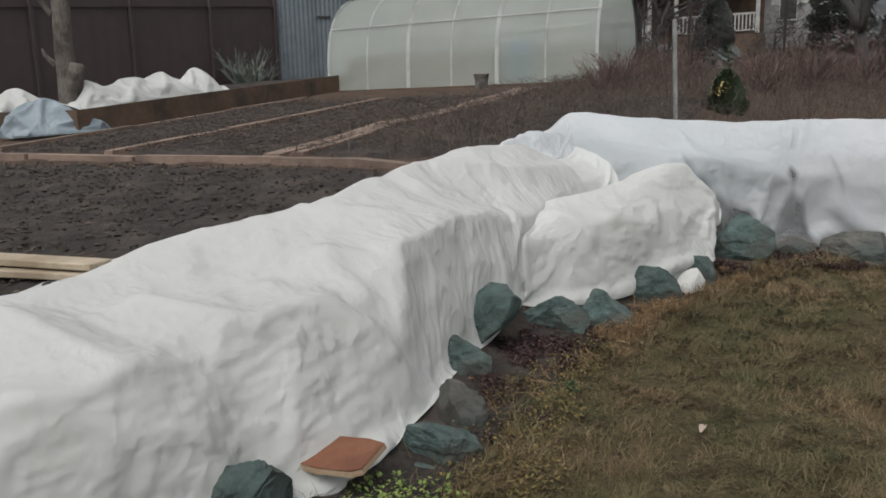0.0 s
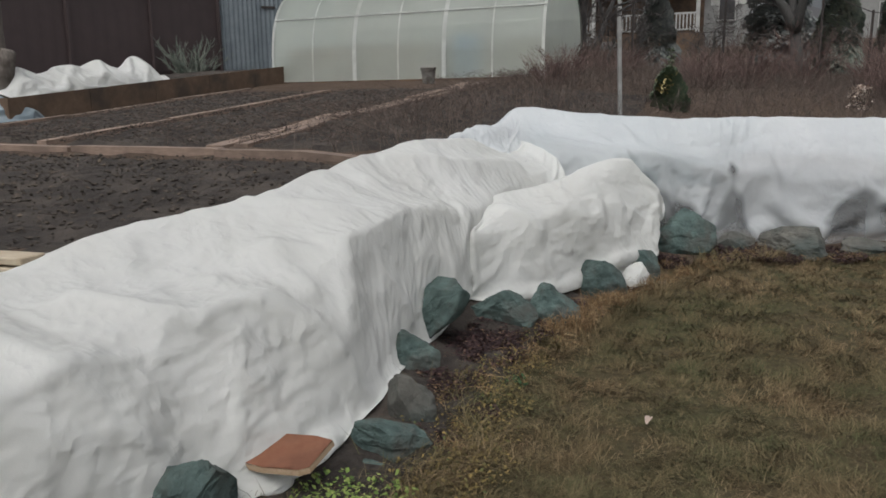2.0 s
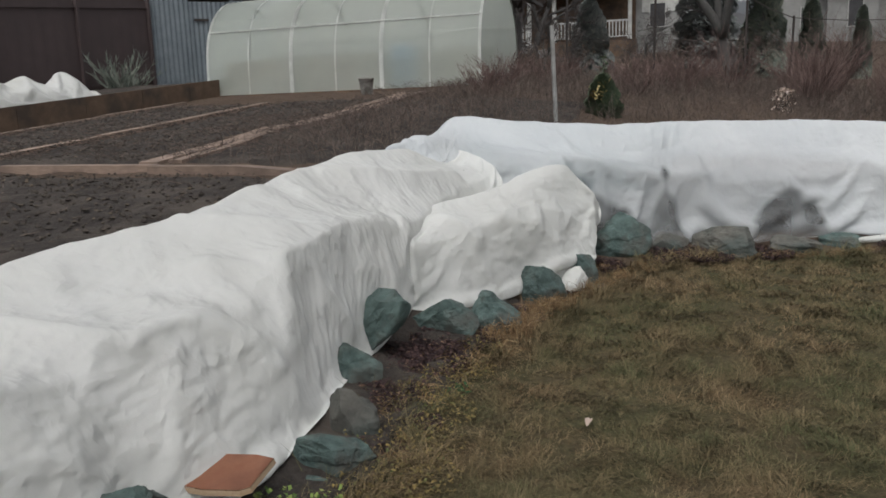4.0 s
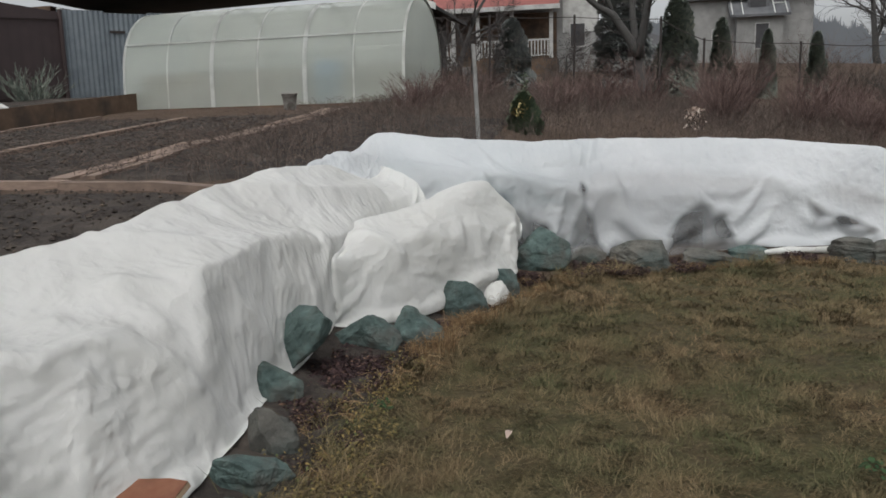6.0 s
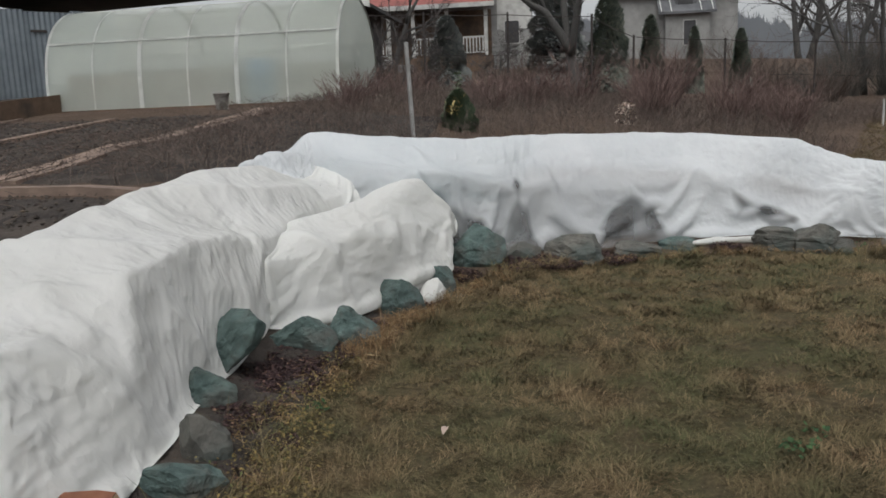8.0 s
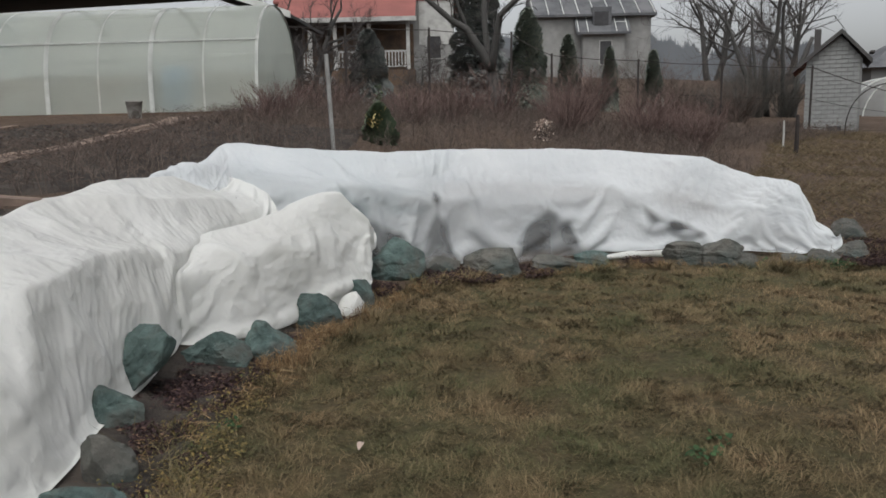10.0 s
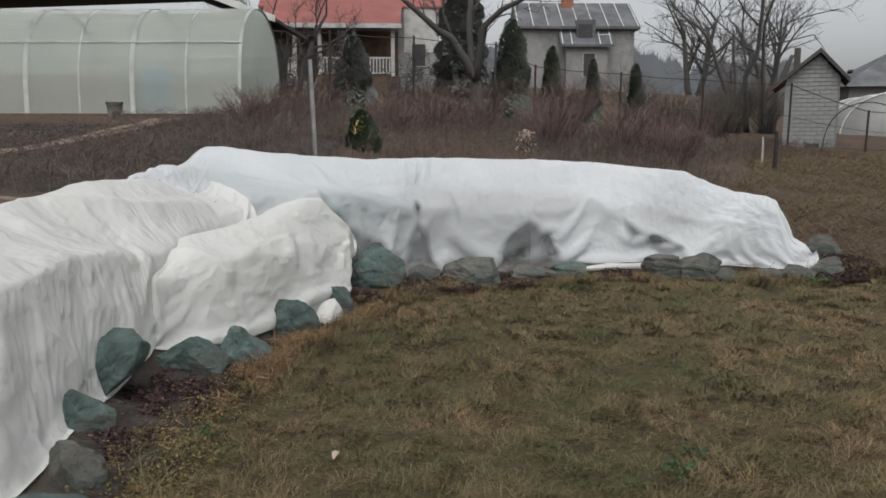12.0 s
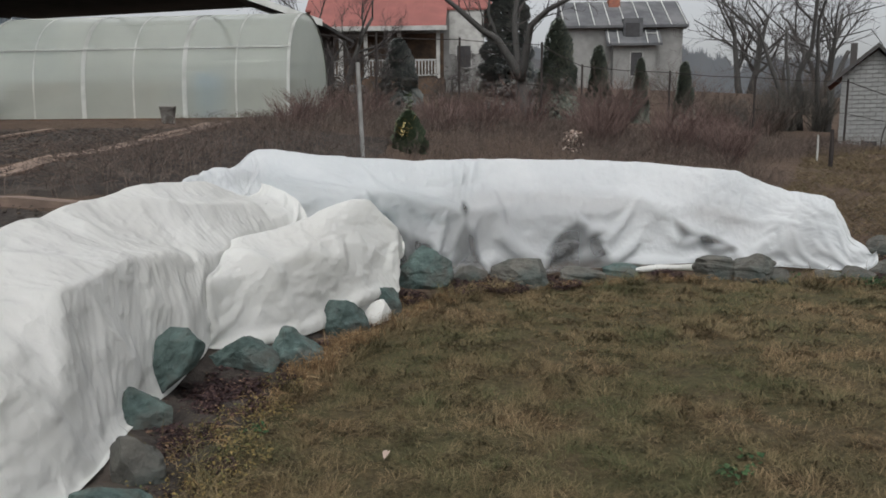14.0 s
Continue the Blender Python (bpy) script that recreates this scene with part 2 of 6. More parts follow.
LEVELS += [
    (2.9, 14.6, 1.9), (-8, 18, 1.72), (.6, 8.5, 1.19), (3, 9.2, 1.2), (6.5, 8.2, .85), (9.5, 8.2, .72), (15.5, 12, 1.15), (7, 18, 2.0),
    (12.5, 15, 1.5), (20, 9, .9), (12, 30, 2.9), (-5, 35, 3.4), (28, 38, 4.3), (45, 20, 2.0),
    (.1, 3.45, .10), (.3, 4.3, .13), (1.0, 4.95, .15), (1.8, 5.8, .17), (3.4, 6.4, .19), (4.5, 6.4, .19), (5.8, 6.1, .18), (-1.0, 2.1, .06),
]
# the vegetable garden is one even slope up to the greenhouse
LEVELS += [((GH + GA * u + GN * v).x, (GH + GA * u + GN * v).y, GH.z + .1 * v) for u in (-3, 1, 4, 7) for v in (-10, -8, -5, -2) if not (u == 7 and v == -10)]


def tps_fit(rows):
    p = np.array([r[:2] for r in rows], float)
    d = np.linalg.norm(p[:, None] - p[None], axis=2)
    k = np.where(d > 0, d * d * np.log(d + 1e-9), 0)
    n = len(rows)
    a = np.zeros((n + 3, n + 3))
    a[:n, :n] = k + np.eye(n) * 0.004
    a[:n, n:] = np.c_[np.ones(n), p]
    a[n:, :n] = a[:n, n:].T
    return p, np.linalg.solve(a, np.r_[[r[2] for r in rows], 0, 0, 0])


TPS_P, TPS_W = tps_fit(LEVELS)


CREST = [(-6, -1), (-3.2, 1.6), (-1.68, 2.85), (-.78, 3.95), (-.18, 5.0), (.62, 6.1), (1.2, 7.0), (2.6, 7.6)]


def land(x, y):
    """Height of the ground, for numbers or arrays."""
    x, y = np.asarray(x, float), np.asarray(y, float)
    d = np.sqrt((x[..., None] - TPS_P[:, 0]) ** 2 + (y[..., None] - TPS_P[:, 1]) ** 2)
    z = (np.where(d > 0, d * d * np.log(d + 1e-9), 0) * TPS_W[:-3]).sum(-1) + TPS_W[-3] + TPS_W[-2] * x + TPS_W[-1] * y
    r = np.hypot(x - 4, y - 10)
    # behind the border's crest the garden is one even slope
    side = np.full(x.shape, -1e9)
    for (ax, ay), (bx, by) in zip(CREST, CREST[1:]):
        side = np.maximum(side, ((bx - ax) * (y - ay) - (by - ay) * (x - ax)) / math.hypot(bx - ax, by - ay) - 6 * np.maximum(0, np.abs((2 * x - ax - bx) * (bx - ax) + (2 * y - ay - by) * (by - ay)) / ((bx - ax) ** 2 + (by - ay) ** 2) - 1.05))
    u = (x - GH.x) * GA.x + (y - GH.y) * GA.y
    v = (x - GH.x) * GN.x + (y - GH.y) * GN.y
    w = np.clip(side / .5 + .4, 0, 1) * np.clip((9.0 - u) / 2.5, 0, 1) * np.clip((2 - v) / 3, 0, 1) * np.clip((u + 6) / 3, 0, 1)
    w = w * w * (3 - 2 * w)
    z = z * (1 - w) + (GH.z + .1 * v) * w
    near = np.clip((70 - r) / 40, 0, 1)
    near = near * near * (3 - 2 * near)
    far = np.where(y > 0, 4.0, 0.0) * np.clip(y / 40, 0, 1)
    return np.where(near > 0, z * near + far * (1 - near), far)


def lz(x, y):
    return float(land(x, y))


def axis(lo, hi, step, reach):
    a = [lo]
    while a[-1] < hi:
        a.append(a[-1] + step)
    s = step
    while a[-1] < reach:
        s *= 1.25
        a.append(a[-1] + s)
    s = step
    while a[0] > -reach:
        s *= 1.25
        a.insert(0, a[0] - s)
    return np.array(a)


# the lawn's edge: hem of the border, then a worn line to the right
LAWN = [(-3.2, -8), (-2.0, .6), (-1.0, 2.0), (-.1, 2.62), (.22, 2.95), (.36, 3.6), (.70, 4.15), (.98, 4.44), (1.24, 4.72), (1.70, 5.20), (2.30, 5.80), (2.9, 6.05), (4.2, 6.02), (5.4, 5.68), (6.4, 5.15), (7.6, 4.9), (9, 4.6), (14, 3), (16, -8)]


def lawn_depth(x, y):
    """Signed distance inside the lawn's outline (positive inside)."""
    x, y = np.asarray(x, float), np.asarray(y, float)
    best = np.full(x.shape, 1e9)
    inside = np.zeros(x.shape, bool)
    for (ax, ay), (bx, by) in zip(LAWN, LAWN[1:] + LAWN[:1]):
        dx, dy = bx - ax, by - ay
        t = np.clip(((x - ax) * dx + (y - ay) * dy) / (dx * dx + dy * dy), 0, 1)
        best = np.minimum(best, np.hypot(x - ax - t * dx, y - ay - t * dy))
        cross = (ay > y) != (by > y)
        with np.errstate(divide="ignore", invalid="ignore"):
            xi = (bx - ax) * (y - ay) / (by - ay) + ax
        inside ^= cross & (x < xi)
    return np.where(inside, best, -best)


def ground_material():
    m, n, l, b = material("ground_cover", 0.95, 0, 0.15)
    at = n.new("ShaderNodeAttribute")
    at.attribute_name = "lawn"
    edge = noise_node(n, l, 4.0, 6, 0.65)
    add = n.new("ShaderNodeMath")
    add.operation = "MULTIPLY_ADD"
    l.new(edge, add.inputs[0])
    add.inputs[1].default_value = 1.0
    l.new(at.outputs["Fac"], add.inputs[2])
    mask = ramp(n, l, add.outputs[0], [(0.93, (0, 0, 0)), (1.1, (1, 1, 1))])
    fine = noise_node(n, l, 26, 9, 0.7)
    soil = ramp(n, l, fine, [(0.3, (0.035, 0.025, 0.02)), (0.55, (0.075, 0.052, 0.038)), (0.75, (0.12, 0.085, 0.06))])
    patch = noise_node(n, l, 0.9, 5, 0.6)
    soil = blend(n, l, soil, ramp(n, l, fine, [(0.3, (0.052, 0.038, 0.029)), (0.7, (0.125, 0.09, 0.066))]), ramp(n, l, patch, [(0.4, (0, 0, 0)), (0.65, (1, 1, 1))]))
    g1 = ramp(n, l, fine, [(0.3, (0.035, 0.028, 0.016)), (0.55, (0.08, 0.062, 0.034)), (0.75, (0.14, 0.105, 0.058))])
    g2 = ramp(n, l, fine, [(0.3, (0.03, 0.032, 0.016)), (0.7, (0.085, 0.078, 0.036))])
    patch2 = noise_node(n, l, 2.2, 5, 0.6)
    lawn = blend(n, l, g1, g2, ramp(n, l, patch2, [(0.45, (0, 0, 0)), (0.65, (1, 1, 1))]))
    l.new(blend(n, l, soil, lawn, mask), b.inputs["Base Color"])
    bump(n, l, b, fine, 0.8, 0.04)
    return m


def build_ground():
    xs, ys = axis(-6, 12, 0.12, 1200), axis(-2, 18, 0.12, 1500)
    X, Y = np.meshgrid(xs, ys)
    Z = land(X, Y)
    rough = np.array([noise.fractal(Vector((a * 1.7, b * 1.7, 0)), 1.0, 2.0, 4) for a, b in zip(X.ravel(), Y.ravel())]).reshape(X.shape)
    D = lawn_depth(X, Y)
    Z = Z + rough * np.where(D > 0, 0.012, 0.03) * (np.hypot(X, Y) < 40)
    nx, ny = len(xs), len(ys)
    verts = np.c_[X.ravel(), Y.ravel(), Z.ravel()]
    i = np.arange(nx * ny).reshape(ny, nx)
    faces = np.c_[i[:-1, :-1].ravel(), i[:-1, 1:].ravel(), i[1:, 1:].ravel(), i[1:, :-1].ravel()]
    ob = raw("ground", verts.tolist(), faces.tolist(), ground_material(), None, "", True)
    at = ob.data.attributes.new("lawn", "FLOAT", "POINT")
    at.data.foreach_set("value", np.clip(D.ravel() * 1.6 + 0.5, 0, 1).astype(np.float32))
    return tagged(ob, "uneven ground of faded lawn and bare brown soil", "ground", kind="structure")


build_ground()


# ---- the covered border ----
def lerp_rows(rows, u):
    """Catmull-Rom through the rows of equal length at u in 0..len-1."""
    i = min(int(u), len(rows) - 2)
    t = u - i
    p0, p1, p2, p3 = (np.array(rows[min(max(k, 0), len(rows) - 1)], float) for k in (i - 1, i, i + 1, i + 2))
    return 0.5 * (2 * p1 + (p2 - p0) * t + (2 * p0 - 5 * p1 + 4 * p2 - p3) * t * t + (3 * p1 - p0 - 3 * p2 + p3) * t ** 3)


def facets(pu, pv, across, along, high, seed):
    """Crumples: heights at scattered places of the sheet, joined by flat facets, so that straight creases run from place to place."""
    rnd = random.Random(seed)
    pts, hs = [], []
    u, rows = pu.min() - across, 0
    while u < pu.max() + 2 * across:
        v = pv.min() - along * (1 if rows % 2 else 1.5)
        while v < pv.max() + 2 * along:
            p = (u + rnd.uniform(-.42, .42) * across, v + rnd.uniform(-.42, .42) * along)
            pts.append(p)
            hs.append(high * rnd.uniform(-1, 1))
            v += along
        u += across
        rows += 1
    scaled = [Vector((p[0] / across, p[1] / along)) for p in pts]
    _, _, tris, origin, _, _ = geometry.delaunay_2d_cdt(scaled, [], [], 0, 1e-6)
    out = np.zeros_like(pu)
    x, y = pu / across, pv / along
    xline = x[:, 0]
    for tri in tris:
        (ax, ay), (bx, by), (cx, cy) = (scaled[k] for k in tri)
        q = (by - cy) * (ax - cx) + (cx - bx) * (ay - cy)
        if abs(q) < 1e-9:
            continue
        i0, i1 = np.searchsorted(xline, min(ax, bx, cx)), np.searchsorted(xline, max(ax, bx, cx), "right")
        if i0 >= i1:
            continue
        yy = y[i0:i1]
        near = np.nonzero((yy >= min(ay, by, cy)) & (yy <= max(ay, by, cy)))
        if not len(near[0]):
            continue
        near = (near[0] + i0, near[1])
        xs, ys = x[near], y[near]
        wa = ((by - cy) * (xs - cx) + (cx - bx) * (ys - cy)) / q
        wb = ((cy - ay) * (xs - cx) + (ax - cx) * (ys - cy)) / q
        wc = 1 - wa - wb
        ok = (wa >= -1e-6) & (wb >= -1e-6) & (wc >= -1e-6)
        out[near[0][ok], near[1][ok]] = (wa * hs[tri[0]] + wb * hs[tri[1]] + wc * hs[tri[2]])[ok]
    return out


def straight(rows, u):
    i = min(int(u), len(rows) - 2)
    p, q = np.array(rows[i], float), np.array(rows[i + 1], float)
    return p + (q - p) * (u - i)


def sheet_surface(rows, nu, nv, angular, even=0.0):
    """The smooth form under a sheet: rows of front hem, front shoulder, ridge and back edge, run together."""
    V = np.linspace(0, 3, nv)
    k0 = np.minimum(V.astype(int), 2)
    f = (V - k0)[:, None]
    P = np.empty((nu, nv, 3))
    # steps along the bed: by sections, or of even length
    R = np.array(rows, float).reshape(len(rows), 4, 3)
    far = np.r_[0, np.cumsum(np.linalg.norm(np.diff(R[:, 1:3].mean(1), axis=0), axis=1))]
    for n, u in enumerate(np.interp(np.linspace(0, far[-1], nu), far, np.arange(len(rows))) * even + np.linspace(0, len(rows) - 1, nu) * (1 - even)):
        r = (straight(rows, u) * angular + lerp_rows(rows, u) * (1 - angular)).reshape(4, 3)
        p0, p1, p2, p3 = r[np.maximum(k0 - 1, 0)], r[k0], r[k0 + 1], r[np.minimum(k0 + 2, 3)]
        curve = 0.5 * (2 * p1 + (p2 - p0) * f + (2 * p0 - 5 * p1 + 4 * p2 - p3) * f ** 2 + (3 * p1 - p0 - 3 * p2 + p3) * f ** 3)
        P[n] = (p1 + (p2 - p1) * f) * angular + curve * (1 - angular)
    # even spacing over each section, so that the weave has one size
    for n in range(nu):
        s = np.r_[0, np.cumsum(np.linalg.norm(np.diff(P[n], axis=0), axis=1))]
        q = np.linspace(0, s[-1], nv)
        P[n] = np.stack([np.interp(q, s, P[n, :, k]) for k in range(3)], 1)
    return P


def sheet_normals(P):
    N = np.cross(np.gradient(P, axis=0), np.gradient(P, axis=1))
    N /= np.linalg.norm(N, axis=2, keepdims=True) + 1e-9
    N *= np.sign(N[..., 2].mean())
    for _ in range(8):
        N[1:-1, 1:-1] += N[2:, 1:-1] + N[:-2, 1:-1] + N[1:-1, 2:] + N[1:-1, :-2]
        N /= np.linalg.norm(N, axis=2, keepdims=True) + 1e-9
    return N


def cloud(shape, cells, g):
    """Smooth random field in -1..1 with about so many cells along the two sides."""
    a = g.uniform(-1, 1, (cells[0] + 3, cells[1] + 3))
    x, y = np.linspace(0, cells[0] + .999, shape[0]), np.linspace(0, cells[1] + .999, shape[1])
    i, j = x.astype(int), y.astype(int)
    fx, fy = (x - i)[:, None], (y - j)[None, :]
    fx, fy = fx * fx * (3 - 2 * fx), fy * fy * (3 - 2 * fy)
    b = lambda p, q: a[np.ix_(i + p, j + q)]
    return (b(0, 0) * (1 - fx) + b(1, 0) * fx) * (1 - fy) + (b(0, 1) * (1 - fx) + b(1, 1) * fx) * fy


def settle(X, P, N, low, high, slack, fixed, rounds, pull, bend):
    """Lets the sheet fall: its threads keep their length, it may not sink under its props, and slack gathers into folds."""
    ways = [(1, 0, .9), (0, 1, .9), (1, 1, .5), (1, -1, .5), (2, 0, bend), (0, 2, bend), (4, 0, bend * .5), (0, 4, bend * .5)]
    nu, nv = X.shape[:2]
    links = []
    for di, dj, k in ways:
        a = (slice(0, nu - di), slice(max(0, -dj), nv - max(0, dj)))
        b = (slice(di, nu), slice(max(0, dj), nv + min(0, dj)))
        along, across = slack[0] - 1, slack[1] - 1
        w = di * di / (di * di + dj * dj)
        room = 1 + along * w + across * (1 - w)
        rest = np.linalg.norm(P[b] - P[a], axis=2) * (room[a] + room[b]) * .5
        links.append((a, b, rest.astype(np.float32), np.float32(k)))
    X, P, N = X.astype(np.float32), P.astype(np.float32), N.astype(np.float32)
    old = X.copy()
    hold = X.copy()
    for step in range(rounds):
        move = (X - old) * np.float32(.86)
        old = X.copy()
        X = X + move
        X[..., 2] -= np.float32(pull)
        for a, b, rest, k in links + links[:4]:
            d = X[b] - X[a]
            q = np.sqrt((d * d).sum(2)) + np.float32(1e-9)
            c = d * ((q - rest) / q * (k * np.float32(.42)))[..., None]
            X[a] += c
            X[b] -= c
        h = ((X - P) * N).sum(2)
        under = np.maximum(low - h, 0)
        over = np.maximum(h - high, 0)
        X += N * (under - over)[..., None]
        grip = ((under > 0) * np.float32(.3))[..., None]
        X = X * (1 - grip) + (old + N * (((X - old) * N).sum(2))[..., None]) * grip
        X[fixed] = hold[fixed]
    return X


def finer(A, nu, nv):
    """Resamples a grid to more rows and columns."""
    x, y = np.linspace(0, A.shape[0] - 1, nu), np.linspace(0, A.shape[1] - 1, nv)
    i, j = np.minimum(x.astype(int), A.shape[0] - 2), np.minimum(y.astype(int), A.shape[1] - 2)
    fx, fy = (x - i)[:, None, None], (y - j)[None, :, None]
    B = A if A.ndim == 3 else A[..., None]
    R = (B[i][:, j] * (1 - fx) + B[i + 1][:, j] * fx) * (1 - fy) + (B[i][:, j + 1] * (1 - fx) + B[i + 1][:, j + 1] * fx) * fy
    return R if A.ndim == 3 else R[..., 0]


def drape(name, rows, mat, label, nu, nv, props, seed, slack=(.03, .03), sag=.05, angular=.35, thin=(), rounds=(220, 90), bend=.18, crumple=.5, sheer=0.0, bulge=0.0, facet=1.0, even=0.0):
    """A limp sheet thrown over a bed. props: (lift, slope, points) where stems, hoops and canes hold it up along a line."""
    g = np.random.default_rng(int(seed * 10))
    cu, cv = nu // 2, nv // 2
    P = sheet_surface(rows, cu, cv, angular, even)
    N = sheet_normals(P)
    front = np.clip(np.linspace(0, 1, cv) / .4, 0, 1)
    P = P + N * (bulge * np.sin(np.pi * front ** .8))[None, :, None]
    su = np.linalg.norm(np.diff(P[:, cv // 2], axis=0), axis=1).sum()
    sv = np.linalg.norm(np.diff(P, axis=1), axis=2).sum(1).mean()
    # the bed itself: tips of cut stems, here and there, at uneven heights a little under the sheet
    low = np.full((cu, cv), -sag)
    gap = .42
    for i in range(int(su / gap) + 1):
        for j in range(int(sv / gap) + 1):
            if g.random() < .25:
                continue
            ti, tj = (i + g.random()) * gap / su * cu, (j + g.random()) * gap / sv * cv
            if ti < cu and tj < cv:
                far = np.linalg.norm(P - P[int(ti), int(tj)], axis=2)
                low = np.maximum(low, -sag * g.random() ** 1.3 * .8 - .42 * far)
    for lift, slope, pts in props:
        best = np.full((cu, cv), 1e9)
        for p, q in zip(pts, pts[1:] if len(pts) > 1 else pts):
            p, q = np.array(p), np.array(q)
            e = q - p
            t = np.clip(((P - p) @ e) / (e @ e + 1e-9), 0, 1)
            best = np.minimum(best, np.linalg.norm(P - p - t[..., None] * e, axis=2))
        low = np.maximum(low, lift - slope * best)
    v = np.linspace(0, 1, cv)[None, :] + np.zeros((cu, 1))
    low = np.where(v > .9, np.minimum(low, 0), low)
    low = np.maximum(low, -(.012 + np.where(v < .4, .12 * v, .048 + .6 * (v - .4))))
    high = np.maximum(low, 0) + .05
    fixed = np.zeros((cu, cv), bool)
    fixed[:, 0] = fixed[:, -1] = True
    fixed[0] = fixed[-1] = True
    patch = [.5 + .5 * cloud((cu, cv), (int(su / .6), max(2, int(sv / .6))), g) for _ in range(2)]
    room = (1 + slack[0] * (1.9 * patch[0] - .35), 1 + slack[0] * (1.6 * patch[1] - .75))
    start = sum(cloud((cu, cv), (int(su / w), max(3, int(sv / h))), g) * q for w, h, q in ((.5, .6, .016), (.25, .3, .012), (.14, .16, .007)))
    X = P + N * (np.maximum(low, -.01) + start)[..., None]
    X[:, 0] = P[:, 0] + N[:, 0] * (.02 * cloud((cu, 1), (int(su / .18), 1), g))
    X = settle(X, P, N, low, high, room, fixed, rounds[0], .00012, bend)
    # the same again on a finer weave, with a little more slack, for the small creases
    P, N, low, high, X = finer(P, nu, nv), finer(N, nu, nv), finer(low, nu, nv), finer(high, nu, nv), finer(X, nu, nv)
    fixed = np.zeros((nu, nv), bool)
    fixed[:, 0] = fixed[:, -1] = True
    fixed[0] = fixed[-1] = True
    S = X.copy()
    for _ in range(1):
        S[1:-1, 1:-1] += ((S[2:, 1:-1] + S[:-2, 1:-1] + S[1:-1, 2:] + S[1:-1, :-2]) / 4 - S[1:-1, 1:-1]) * .5
    turn = cloud((nu, nv), (int(su / .5), max(2, int(sv / .5))), g)
    patch = (np.clip(.35 + .8 * turn, -.2, 1), np.clip(.30 - .8 * turn, -.2, 1))
    fine = sum(cloud((nu, nv), (int(su / (w * f)), int(sv / (h * f))), g) * np.clip(patch[k], 0, 1) * q for f, q in ((1, 1), (.45, .5)) for w, h, k in ((.07, .2, 0), (.2, .07, 1)))
    X = S + N * (crumple * .010 * fine)[..., None]
    X[0], X[-1], X[:, 0], X[:, -1] = S[0], S[-1], S[:, 0], S[:, -1]
    X = settle(X, S, N, np.full((nu, nv), -.025), np.full((nu, nv), .03), (1 + slack[1] * patch[0], 1 + slack[1] * patch[1]), fixed, rounds[1], .00004, bend * .5)
    X = X.astype(float)
    # stiff crumples: flat facets that meet in straight creases, at three sizes
    pu = np.linspace(0, su, nu)[:, None] + np.zeros((1, nv))
    pv = np.linspace(0, sv, nv)[None, :] + np.zeros((nu, 1))
    k = int(seed * 10)
    h = facets(pu, pv, .34, .34, .016, k) + facets(pu, pv, .14, .17, .007, k + 1) + facets(pu, pv, .06, .07, .0026, k + 2)
    edge = np.clip(np.minimum(np.arange(nv), np.arange(nv)[::-1]) / (.05 * nv), 0, 1)[None, :]
    X = X + N * (h * facet * edge)[..., None]
    X[..., 2] = np.maximum(X[..., 2], land(X[..., 0], X[..., 1]) + np.where(np.arange(nv) < nv * .2, .045, .01))
    idx = np.arange(nu * nv).reshape(nu, nv)
    faces = np.c_[idx[:-1, :-1].ravel(), idx[1:, :-1].ravel(), idx[1:, 1:].ravel(), idx[:-1, 1:].ravel()]
    ob = raw(name, X.reshape(-1, 3).tolist(), faces.tolist(), mat, None, "", True)
    # where stems rub the sheet thin it shows what lies under it
    worn = sheer * np.clip(.5 + cloud((nu, nv), (int(su / .5), int(sv / .4)), g), 0, 1) * np.clip((.5 - np.linspace(0, 1, nv)) / .15, 0, 1)[None, :]
    x, z = X[..., 0], X[..., 2]
    front = np.linspace(0, 1, nv)[None, :] < .62
    for ax, az, bx, bz, cx, cz in thin:
        turn = 1 if (bx - ax) * (cz - az) - (bz - az) * (cx - ax) > 0 else -1
        d = np.full(x.shape, 1e9)
        for (px, pz), (qx, qz) in (((ax, az), (bx, bz)), ((bx, bz), (cx, cz)), ((cx, cz), (ax, az))):
            d = np.minimum(d, turn * ((qx - px) * (z - pz) - (qz - pz) * (x - px)) / math.hypot(qx - px, qz - pz))
        soft = cloud((nu, nv), (int(su / .12), int(sv / .12)), g)
        worn = np.maximum(worn, np.clip((d + soft * .05) / .08 + .2, 0, 1) * (.82 + .18 * soft) * front)
    at = ob.data.attributes.new("thin", "FLOAT", "POINT")
    at.data.foreach_set("value", np.clip(worn, 0, 1).ravel().astype(np.float32))
    return tagged(ob, label, "plant cover")


